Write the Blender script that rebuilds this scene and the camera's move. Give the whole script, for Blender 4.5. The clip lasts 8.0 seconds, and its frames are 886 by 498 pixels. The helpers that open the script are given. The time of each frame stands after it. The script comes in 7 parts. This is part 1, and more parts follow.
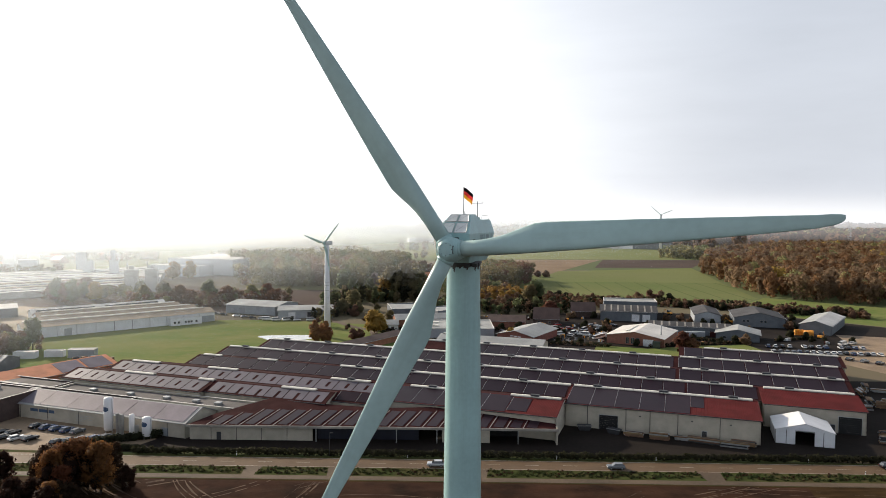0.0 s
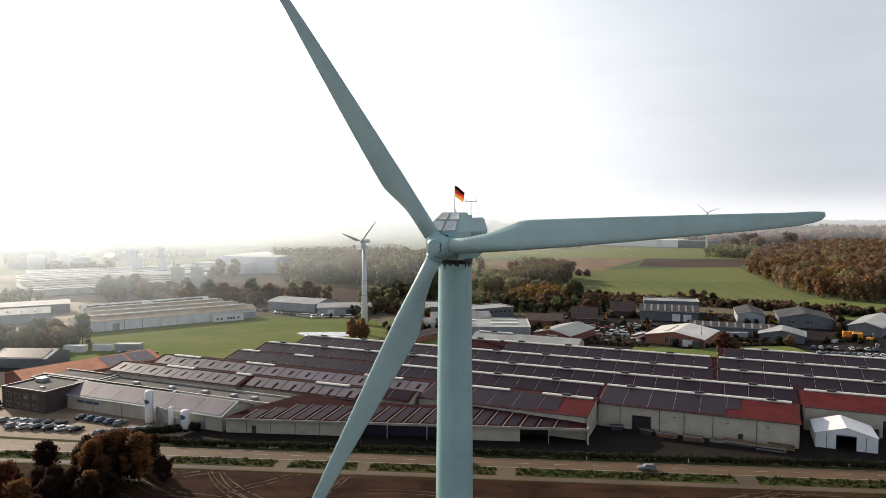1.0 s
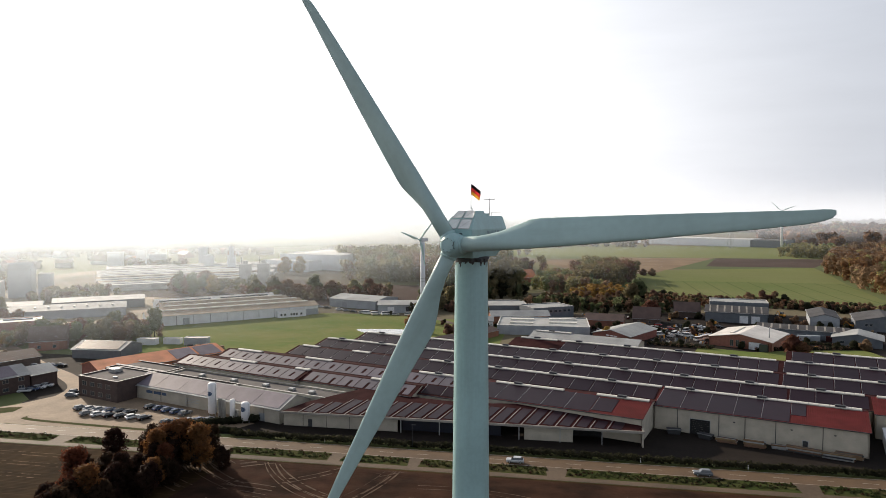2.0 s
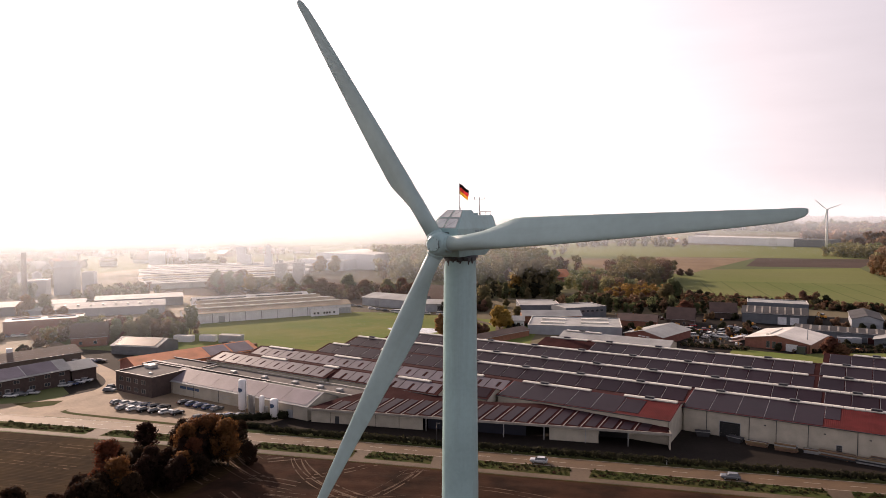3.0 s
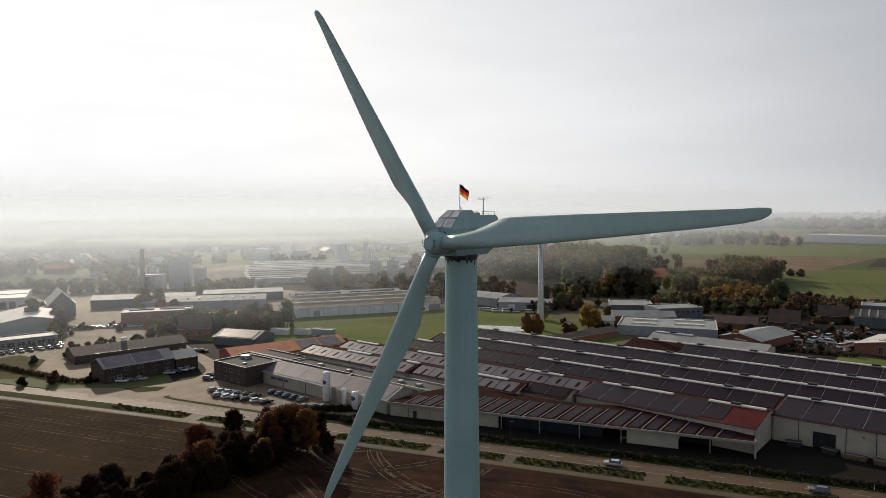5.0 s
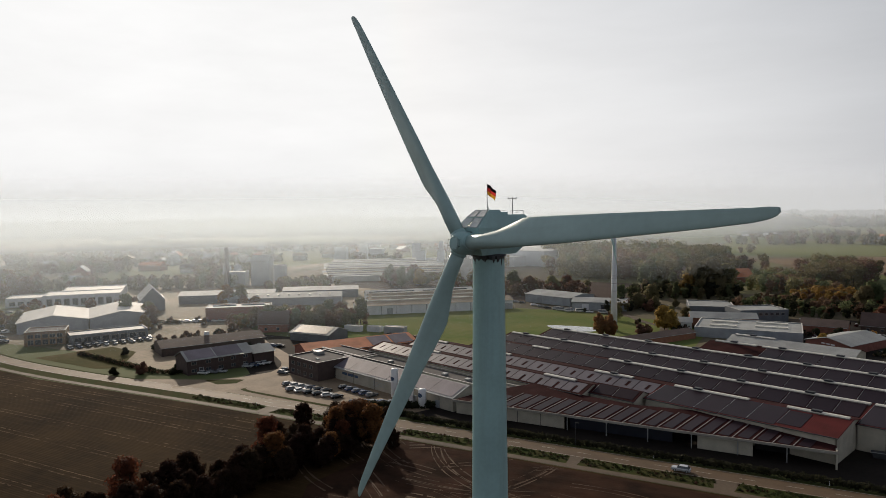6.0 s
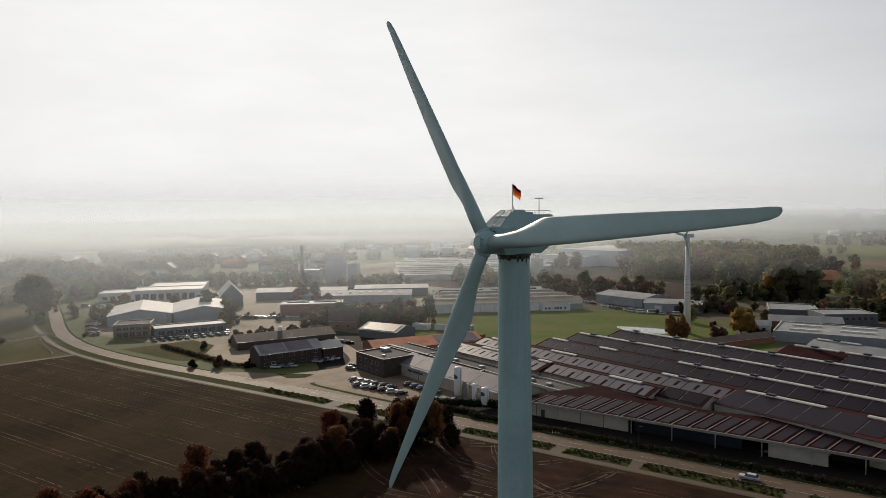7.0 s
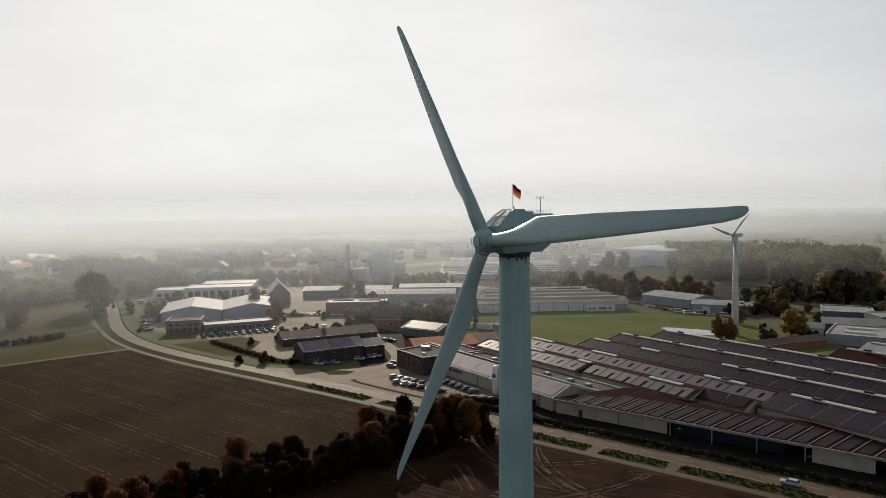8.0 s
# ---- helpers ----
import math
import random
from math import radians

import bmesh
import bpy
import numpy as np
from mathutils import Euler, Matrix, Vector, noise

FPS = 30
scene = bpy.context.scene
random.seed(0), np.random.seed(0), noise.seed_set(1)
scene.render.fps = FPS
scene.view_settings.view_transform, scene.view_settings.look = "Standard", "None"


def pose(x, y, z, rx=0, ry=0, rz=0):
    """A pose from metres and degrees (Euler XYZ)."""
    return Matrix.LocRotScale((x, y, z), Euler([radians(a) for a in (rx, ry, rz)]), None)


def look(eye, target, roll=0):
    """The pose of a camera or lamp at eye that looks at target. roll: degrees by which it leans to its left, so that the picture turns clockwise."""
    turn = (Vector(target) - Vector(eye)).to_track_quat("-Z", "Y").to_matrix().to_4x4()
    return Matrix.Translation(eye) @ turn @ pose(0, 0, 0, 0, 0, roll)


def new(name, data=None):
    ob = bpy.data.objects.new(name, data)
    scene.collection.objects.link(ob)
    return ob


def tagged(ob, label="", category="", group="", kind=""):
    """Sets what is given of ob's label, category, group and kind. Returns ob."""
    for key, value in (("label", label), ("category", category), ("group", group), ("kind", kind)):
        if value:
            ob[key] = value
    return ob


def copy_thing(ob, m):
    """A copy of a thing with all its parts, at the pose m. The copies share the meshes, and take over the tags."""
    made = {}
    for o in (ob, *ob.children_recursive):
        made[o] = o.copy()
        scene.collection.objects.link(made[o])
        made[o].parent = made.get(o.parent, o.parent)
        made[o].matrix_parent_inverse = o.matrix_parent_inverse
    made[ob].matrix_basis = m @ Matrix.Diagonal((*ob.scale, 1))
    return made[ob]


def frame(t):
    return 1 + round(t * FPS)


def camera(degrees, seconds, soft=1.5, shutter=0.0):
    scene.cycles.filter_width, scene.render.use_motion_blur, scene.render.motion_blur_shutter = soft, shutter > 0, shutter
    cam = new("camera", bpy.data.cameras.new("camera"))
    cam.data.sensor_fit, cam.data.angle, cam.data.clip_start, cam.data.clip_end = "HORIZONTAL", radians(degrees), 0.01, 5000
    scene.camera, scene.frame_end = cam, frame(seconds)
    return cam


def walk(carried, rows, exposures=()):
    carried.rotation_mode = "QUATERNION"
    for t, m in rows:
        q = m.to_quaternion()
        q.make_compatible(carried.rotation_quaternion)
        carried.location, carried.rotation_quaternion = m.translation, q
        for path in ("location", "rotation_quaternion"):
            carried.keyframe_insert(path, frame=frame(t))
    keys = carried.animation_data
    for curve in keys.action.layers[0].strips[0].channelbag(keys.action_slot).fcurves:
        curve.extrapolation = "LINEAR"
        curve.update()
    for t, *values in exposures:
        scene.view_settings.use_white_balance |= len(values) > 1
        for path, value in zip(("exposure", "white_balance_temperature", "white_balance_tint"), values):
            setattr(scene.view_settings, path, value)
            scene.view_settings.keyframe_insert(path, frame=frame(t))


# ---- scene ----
cam = camera(65.0, 8.0, 0.5)
PATH = [
    (0, (-4.089, -0.333, 62.223), (-4.146, 1.664, 62.122), 0.2),
    (0.5, (-2.329, -0.617, 62.221), (-2.437, 1.377, 62.117), 0.2),
    (1, (-0.573, -0.801, 62.216), (-0.754, 1.188, 62.110), 0.1),
    (1.5, (1.149, -0.855, 62.216), (0.867, 1.122, 62.108), 0.1),
    (1.7, (1.773, -0.880, 62.207), (1.452, 1.091, 62.098), 0.07),
    (2.8, (5.458, -0.750, 62.214), (5.014, 1.197, 62.102), -0.07),
    (3, (6.111, -0.673, 62.204), (5.642, 1.268, 62.092), -0.1),
    (3.5, (7.836, -0.507, 62.246), (7.299, 1.416, 62.132), -0.1),
    (4, (9.593, -0.289, 62.280), (8.988, 1.614, 62.164), -0.2),
    (4.5, (11.331, 0.047, 62.288), (10.656, 1.926, 62.171), -0.2),
    (4.7, (12.018, 0.187, 62.310), (11.315, 2.056, 62.193), -0.25),
    (5.8, (15.845, 1.109, 62.377), (14.952, 2.894, 62.258), -0.55),
    (6, (16.544, 1.316, 62.387), (15.597, 3.074, 62.268), -0.6),
    (6.5, (18.246, 1.808, 62.401), (17.185, 3.500, 62.283), -0.7),
    (7, (19.991, 2.311, 62.413), (18.862, 3.957, 62.294), -0.7),
    (7.5, (21.738, 2.793, 62.405), (20.553, 4.400, 62.286), -0.8),
    (8, (23.527, 3.282, 62.384), (22.285, 4.844, 62.265), -0.8),
]
walk(cam, [(t, look(eye, target, roll)) for t, eye, target, roll in PATH], [(0.0, 0.27, 6500, 10), (1.5, 0.14, 6500, 10), (2.3, 0.16, 6700, 14), (3.0, 0.2, 7300, 28), (3.5, -0.1, 6950, 19), (3.9, -0.24, 6550, 11), (4.5, -0.48, 6500, 10), (6.5, -0.72, 6550, 10), (8.0, -0.8, 6550, 10)])

# ---- light ----
SUN_AZ, SUN_EL = 48.0, 21.0          # degrees left of +y, and above the horizon
sun_way = Vector((-math.sin(radians(SUN_AZ)) * math.cos(radians(SUN_EL)), math.cos(radians(SUN_AZ)) * math.cos(radians(SUN_EL)), math.sin(radians(SUN_EL))))
world = bpy.data.worlds.new("sky")
scene.world = world
world.use_nodes = True
wn = world.node_tree.nodes
sky = wn.new("ShaderNodeTexSky")
sky.sky_type = "NISHITA"
sky.sun_disc = False
sky.sun_elevation, sky.sun_rotation = radians(SUN_EL), radians(-SUN_AZ)
sky.altitude, sky.air_density, sky.dust_density, sky.ozone_density = 60.0, 1.0, 1.5, 1.0
wn["Background"].inputs["Strength"].default_value = 0.12
# thin high cloud and haze pale the blue of the sky
pale, veil, glare = wn.new("ShaderNodeHueSaturation"), wn.new("ShaderNodeMix"), wn.new("ShaderNodeMix")
pale.inputs["Saturation"].default_value, pale.inputs["Value"].default_value = 0.7, 0.95
veil.data_type = glare.data_type = "RGBA"
glare.inputs["A"].default_value, glare.inputs["B"].default_value = (4.9, 5.15, 5.65, 1), (12.6, 12.6, 12.7, 1)
way, height, thin = wn.new("ShaderNodeTexCoord"), wn.new("ShaderNodeSeparateXYZ"), wn.new("ShaderNodeMapRange")
thin.interpolation_type = "SMOOTHSTEP"
for k, v in zip(("From Min", "From Max", "To Min", "To Max"), (0.04, 0.8, 0.95, 0.22)):
    thin.inputs[k].default_value = v
world.node_tree.links.new(way.outputs["Generated"], height.inputs["Vector"])
world.node_tree.links.new(height.outputs["Z"], thin.inputs["Value"])
# haze scatters forwards: it is bright towards the sun and dull behind the viewer
toward, glow = wn.new("ShaderNodeVectorMath"), wn.new("ShaderNodeMapRange")
toward.operation = "DOT_PRODUCT"
toward.inputs[1].default_value = Vector((sun_way.x, sun_way.y, 0)).normalized()
glow.interpolation_type = "SMOOTHSTEP"
for k, v in zip(("From Min", "From Max", "To Min", "To Max"), (0.28, 1.0, 0.0, 1.0)):
    glow.inputs[k].default_value = v
world.node_tree.links.new(way.outputs["Generated"], toward.inputs[0])
world.node_tree.links.new(toward.outputs["Value"], glow.inputs["Value"])
world.node_tree.links.new(glow.outputs[0], glare.inputs["Factor"])
world.node_tree.links.new(glare.outputs["Result"], veil.inputs["B"])
world.node_tree.links.new(thin.outputs[0], veil.inputs["Factor"])
world.node_tree.links.new(sky.outputs["Color"], pale.inputs["Color"])
world.node_tree.links.new(pale.outputs["Color"], veil.inputs["A"])
# dense haze evens out the glare round the sun
even = wn.new("ShaderNodeMix")
even.data_type, even.blend_type = "RGBA", "DARKEN"
even.inputs["Factor"].default_value, even.inputs["B"].default_value = 1.0, (13.0, 13.0, 13.0, 1)
world.node_tree.links.new(veil.outputs["Result"], even.inputs["A"])
# faint streaks of high cloud
stretch, streak, dim, tone = wn.new("ShaderNodeMapping"), wn.new("ShaderNodeTexNoise"), wn.new("ShaderNodeMapRange"), wn.new("ShaderNodeMix")
stretch.inputs["Scale"].default_value, stretch.inputs["Rotation"].default_value = (1.2, 2.2, 7.0), (0.1, 0.18, 0.5)
streak.inputs["Scale"].default_value, streak.inputs["Detail"].default_value, streak.inputs["Roughness"].default_value = 2.2, 5.0, 0.6
for k, v in zip(("From Min", "From Max", "To Min", "To Max"), (0.35, 0.7, 0.95, 1.02)):
    dim.inputs[k].default_value = v
tone.data_type, tone.blend_type = "RGBA", "MULTIPLY"
tone.inputs["Factor"].default_value = 1.0
world.node_tree.links.new(way.outputs["Generated"], stretch.inputs["Vector"])
world.node_tree.links.new(stretch.outputs["Vector"], streak.inputs["Vector"])
world.node_tree.links.new(streak.outputs["Fac"], dim.inputs["Value"])
world.node_tree.links.new(even.outputs["Result"], tone.inputs["A"])
world.node_tree.links.new(dim.outputs[0], tone.inputs["B"])
world.node_tree.links.new(tone.outputs["Result"], wn["Background"].inputs["Color"])
sun = new("sun", bpy.data.lights.new("sun", "SUN"))
sun.data.energy, sun.data.angle, sun.data.color = 5.0, radians(0.8), (1.0, 0.86, 0.69)
sun.matrix_world = look(sun_way * 300, (0, 0, 0))
scene.view_settings.exposure = 0.0


# ---- materials ----
def mat(name, colour, rough=0.8, metal=0.0, vary=0.25, scale=1.0, bump=0.0, each=0.0, spec=0.5, second=None, big=0.0):
    """A surface with two scales of variation: fine grain and broad stains; each: how far single objects differ."""
    m = bpy.data.materials.new(name)
    m.use_nodes = True
    n, l = m.node_tree.nodes, m.node_tree.links
    b = n["Principled BSDF"]
    b.inputs["Roughness"].default_value, b.inputs["Metallic"].default_value = rough, metal
    b.inputs["Specular IOR Level"].default_value = spec
    tc = n.new("ShaderNodeTexCoord")
    fine, broad = n.new("ShaderNodeTexNoise"), n.new("ShaderNodeTexNoise")
    fine.inputs["Scale"].default_value, fine.inputs["Detail"].default_value = 6.0 * scale, 5.0
    broad.inputs["Scale"].default_value, broad.inputs["Detail"].default_value = (big or 0.45 * scale), 3.0
    mix = n.new("ShaderNodeMix")
    mix.data_type = "RGBA"
    c = Vector(colour)
    d = Vector(second) if second else c * (1 - vary)
    mix.inputs["A"].default_value, mix.inputs["B"].default_value = (*c, 1), (*d, 1)
    add = n.new("ShaderNodeMath")
    add.operation = "MULTIPLY_ADD"
    add.inputs[1].default_value = 0.5
    ramp = n.new("ShaderNodeMapRange")
    ramp.inputs["From Min"].default_value, ramp.inputs["From Max"].default_value = 0.55, 0.95
    for t in (fine, broad):
        l.new(tc.outputs["Object"], t.inputs["Vector"])
    l.new(fine.outputs["Fac"], add.inputs[0])
    l.new(broad.outputs["Fac"], add.inputs[2])
    l.new(add.outputs[0], ramp.inputs["Value"])
    l.new(ramp.outputs[0], mix.inputs["Factor"])
    out = mix.outputs["Result"]
    if each:
        info, hsv = n.new("ShaderNodeObjectInfo"), n.new("ShaderNodeHueSaturation")
        r1, r2 = n.new("ShaderNodeMapRange"), n.new("ShaderNodeMapRange")
        r1.inputs["To Min"].default_value, r1.inputs["To Max"].default_value = 0.5 - 0.03 * each, 0.5 + 0.03 * each
        r2.inputs["To Min"].default_value, r2.inputs["To Max"].default_value = 1 - 0.3 * each, 1 + 0.3 * each
        for r, k in ((r1, "Hue"), (r2, "Value")):
            l.new(info.outputs["Random"], r.inputs["Value"])
            l.new(r.outputs[0], hsv.inputs[k])
        l.new(out, hsv.inputs["Color"])
        out = hsv.outputs["Color"]
    l.new(out, b.inputs["Base Color"])
    if bump:
        bp = n.new("ShaderNodeBump")
        bp.inputs["Strength"].default_value, bp.inputs["Distance"].default_value = 0.6, bump
        l.new(fine.outputs["Fac"], bp.inputs["Height"])
        l.new(bp.outputs["Normal"], b.inputs["Normal"])
    return m


def ribbed(m, step, axis="X", depth=0.04):
    """Adds the relief of corrugated sheet to a material: ribs every step metres along an object axis."""
    n, l = m.node_tree.nodes, m.node_tree.links
    w, tc, bp = n.new("ShaderNodeTexWave"), n.new("ShaderNodeTexCoord"), n.new("ShaderNodeBump")
    w.wave_type, w.bands_direction, w.wave_profile = "BANDS", axis, "SIN"
    w.inputs["Scale"].default_value = 0.314 / step
    bp.inputs["Distance"].default_value, bp.inputs["Strength"].default_value = depth, 1.0
    l.new(tc.outputs["Object"], w.inputs["Vector"])
    l.new(w.outputs["Fac"], bp.inputs["Height"])
    l.new(bp.outputs["Normal"], n["Principled BSDF"].inputs["Normal"])
    return m


def leafy(name, colour, second):
    """Leaves: light comes through them; single leaves and single trees differ."""
    m = mat(name, colour, 0.7, second=second, scale=0.12, each=0.6, spec=0.12)
    n, l = m.node_tree.nodes, m.node_tree.links
    b = n["Principled BSDF"]
    geo, hsv, mr = n.new("ShaderNodeNewGeometry"), n.new("ShaderNodeHueSaturation"), n.new("ShaderNodeMapRange")
    mr.inputs["To Min"].default_value, mr.inputs["To Max"].default_value = 0.87, 1.13
    l.new(geo.outputs["Random Per Island"], mr.inputs["Value"])
    l.new(mr.outputs[0], hsv.inputs["Value"])
    src = b.inputs["Base Color"].links[0].from_socket
    l.new(src, hsv.inputs["Color"])
    l.new(hsv.outputs["Color"], b.inputs["Base Color"])
    tr, mx = n.new("ShaderNodeBsdfTranslucent"), n.new("ShaderNodeMixShader")
    mx.inputs["Fac"].default_value = 0.55
    l.new(hsv.outputs["Color"], tr.inputs["Color"])
    l.new(b.outputs["BSDF"], mx.inputs[1])
    l.new(tr.outputs["BSDF"], mx.inputs[2])
    l.new(mx.outputs["Shader"], n["Material Output"].inputs["Surface"])
    return m


def cloth(m):
    """Thin cloth: most of the light comes through it."""
    n, l = m.node_tree.nodes, m.node_tree.links
    b = n["Principled BSDF"]
    tr, mx = n.new("ShaderNodeBsdfTranslucent"), n.new("ShaderNodeMixShader")
    mx.inputs["Fac"].default_value = 0.75
    l.new(b.inputs["Base Color"].links[0].from_socket, tr.inputs["Color"])
    l.new(b.outputs["BSDF"], mx.inputs[1])
    l.new(tr.outputs["BSDF"], mx.inputs[2])
    l.new(mx.outputs["Shader"], n["Material Output"].inputs["Surface"])
    return m


def glass_like(name, colour, rough=0.1):
    m = mat(name, colour, rough, vary=0.3, scale=0.5)
    m.node_tree.nodes["Principled BSDF"].inputs["Coat Weight"].default_value = 0.5
    return m


def streaked(m, dirt, most, across, along):
    """Adds long runs of dirt along an object's z axis."""
    n, l = m.node_tree.nodes, m.node_tree.links
    tc, mp, ns, mr, mx = n.new("ShaderNodeTexCoord"), n.new("ShaderNodeMapping"), n.new("ShaderNodeTexNoise"), n.new("ShaderNodeMapRange"), n.new("ShaderNodeMix")
    mp.inputs["Scale"].default_value = (across, across, along)
    ns.inputs["Scale"].default_value, ns.inputs["Detail"].default_value, ns.inputs["Roughness"].default_value = 1.0, 6.0, 0.65
    for k, v in zip(("From Min", "From Max", "To Min", "To Max"), (0.48, 0.78, 0.0, most)):
        mr.inputs[k].default_value = v
    mx.data_type = "RGBA"
    mx.inputs["B"].default_value = (*dirt, 1)
    base = n["Principled BSDF"].inputs["Base Color"]
    l.new(tc.outputs["Object"], mp.inputs["Vector"])
    l.new(mp.outputs["Vector"], ns.inputs["Vector"])
    l.new(ns.outputs["Fac"], mr.inputs["Value"])
    l.new(mr.outputs[0], mx.inputs["Factor"])
    l.new(base.links[0].from_socket, mx.inputs["A"])
    l.new(mx.outputs["Result"], base)
    return m


M = dict(
    turbine=streaked(mat("turbine_paint", (0.37, 0.565, 0.565), 0.38, vary=0.16, scale=0.6), (0.20, 0.25, 0.23), 0.4, 1.1, 0.06),
    blade=streaked(mat("blade_paint", (0.39, 0.545, 0.53), 0.36, vary=0.16, scale=0.35), (0.20, 0.24, 0.21), 0.35, 0.8, 0.12),
    grease=mat("grease", (0.035, 0.03, 0.025), 0.6, scale=4),
    hatch=mat("hatch_pane", (0.84, 0.86, 0.84), 0.6, scale=2),
    faded=mat("faded_lettering", (0.26, 0.36, 0.38), 0.6, scale=3),
    dark=mat("dark_metal", (0.04, 0.042, 0.045), 0.6, scale=2),
    steel=mat("galvanised_steel", (0.45, 0.46, 0.46), 0.45, 0.6, scale=3),
    flag_black=mat("flag_black", (0.012, 0.012, 0.014), 0.8, scale=5),
    flag_red=cloth(mat("flag_red", (0.68, 0.06, 0.06), 0.8, scale=5)),
    flag_gold=cloth(mat("flag_gold", (0.85, 0.46, 0.06), 0.8, scale=5)),
    cream=mat("cream_plaster", (0.50, 0.455, 0.365), 0.85, vary=0.22, scale=0.8, each=0.15),
    white=mat("white_sheet", (0.74, 0.76, 0.78), 0.6, vary=0.15, scale=0.7),
    greywall=ribbed(mat("grey_cladding", (0.36, 0.39, 0.42), 0.55, 0.1, vary=0.2, scale=0.6), 0.3, "X", 0.02),
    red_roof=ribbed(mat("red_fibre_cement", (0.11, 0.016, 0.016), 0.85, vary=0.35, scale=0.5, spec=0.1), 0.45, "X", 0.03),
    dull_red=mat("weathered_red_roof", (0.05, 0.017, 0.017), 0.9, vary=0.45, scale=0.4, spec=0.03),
    orange_roof=mat("orange_clay_tiles", (0.66, 0.25, 0.12), 0.8, vary=0.3, scale=0.5),
    grey_roof=ribbed(mat("grey_sheet_roof", (0.36, 0.37, 0.36), 0.72, 0.0, vary=0.3, scale=0.3), 0.5, "X", 0.03),
    dark_roof=ribbed(mat("dark_sheet_roof", (0.09, 0.088, 0.09), 0.75, 0.0, vary=0.35, scale=0.3, spec=0.12), 0.5, "X", 0.03),
    pale_roof=mat("pale_sheet_roof", (0.70, 0.67, 0.62), 0.7, 0.0, vary=0.25, scale=0.3),
    brown_roof=mat("brown_fibre_cement", (0.36, 0.27, 0.175), 0.6, vary=0.35, scale=0.3, spec=0.35),
    flat_roof=mat("bitumen_roof", (0.15, 0.14, 0.135), 0.9, vary=0.35, scale=0.3, spec=0.2),
    tile_roof=mat("dark_clay_tiles", (0.11, 0.07, 0.058), 0.8, vary=0.35, scale=0.5),
    brick=mat("red_brick", (0.30, 0.13, 0.09), 0.9, vary=0.3, scale=1.5, each=0.4),
    dark_brick=mat("dark_brick", (0.085, 0.058, 0.05), 0.9, vary=0.3, scale=1.5, each=0.4),
    slate_wall=mat("slate_grey_wall", (0.13, 0.15, 0.17), 0.8, vary=0.25, scale=0.8),
    concrete=mat("concrete", (0.58, 0.57, 0.54), 0.9, vary=0.3, scale=0.5),
    panel=mat("solar_cells", (0.022, 0.011, 0.018), 0.4, vary=0.35, scale=0.4, each=0.6, spec=0.07),
    old_panel=mat("older_solar_cells", (0.23, 0.2, 0.23), 0.6, vary=0.3, scale=0.4, each=0.4, spec=0.1),
    slit_panel=mat("slit_solar_cells", (0.135, 0.118, 0.14), 0.45, vary=0.3, scale=0.4, each=0.4, spec=0.2),
    car_park=mat("pale_car_park", (0.29, 0.215, 0.145), 0.78, vary=0.35, scale=0.25, spec=0.15),
    canopy_strip=mat("weathered_light_strip", (0.30, 0.26, 0.25), 0.8, vary=0.35, scale=0.5, spec=0.2),
    # pale trim darkened to carry the shade on the canopy's front
    fascia=mat("dulled_fascia", (0.36, 0.33, 0.29), 0.8, vary=0.4, scale=0.5, spec=0.2),
    skylight=mat("skylight_sheet", (0.80, 0.76, 0.66), 0.4, vary=0.2, scale=1.2),
    pane=glass_like("window_pane", (0.05, 0.06, 0.07), 0.08),
    door=mat("roller_door", (0.30, 0.32, 0.34), 0.6, vary=0.2),
    # navy taken near black; under the canopy it stands in for shade
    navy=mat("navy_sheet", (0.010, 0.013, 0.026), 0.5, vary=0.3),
    # near-black fill that paints the shade of open gates and bays
    shade_fill=mat("interior_shade_fill", (0.02, 0.02, 0.02), 0.95),
    asphalt=mat("asphalt", (0.13, 0.082, 0.045), 0.7, vary=0.3, scale=0.3, bump=0.01, spec=0.2),
    yard=mat("worn_yard", (0.024, 0.019, 0.016), 0.9, vary=0.4, scale=0.15, spec=0.08),
    gravel=mat("gravel_path", (0.12, 0.085, 0.055), 0.75, vary=0.4, scale=0.2, spec=0.2),
    estate=mat("estate_paving", (0.33, 0.255, 0.18), 0.8, second=(0.10, 0.10, 0.052), scale=0.08, big=0.028, spec=0.12),
    marking=mat("road_marking", (0.38, 0.34, 0.28), 0.7, vary=0.3, scale=1),
    tyre=mat("tyre", (0.02, 0.02, 0.02), 0.9),
    wood=mat("stacked_timber", (0.24, 0.15, 0.085), 0.85, vary=0.35, each=0.6),
    orange=mat("orange_paint", (0.75, 0.33, 0.04), 0.6, vary=0.25),
    bark=mat("bark", (0.075, 0.055, 0.04), 0.95, vary=0.4, scale=2),
    white_paint=mat("white_paint", (0.8, 0.8, 0.8), 0.5, vary=0.1),
    sign_blue=mat("sign_blue", (0.05, 0.09, 0.17), 0.6),
)
LEAF = dict(
    rust=leafy("leaf_rust", (0.20, 0.097, 0.056), (0.13, 0.065, 0.042)),
    ochre=leafy("leaf_ochre", (0.38, 0.235, 0.07), (0.24, 0.14, 0.045)),
    olive=leafy("leaf_olive", (0.26, 0.225, 0.11), (0.18, 0.165, 0.084)),
    green=leafy("leaf_green", (0.165, 0.185, 0.09), (0.115, 0.135, 0.068)),
    brown=leafy("leaf_brown", (0.235, 0.145, 0.095), (0.155, 0.097, 0.068)),
    dark=leafy("leaf_dark", (0.05, 0.052, 0.028), (0.03, 0.032, 0.019)),
)
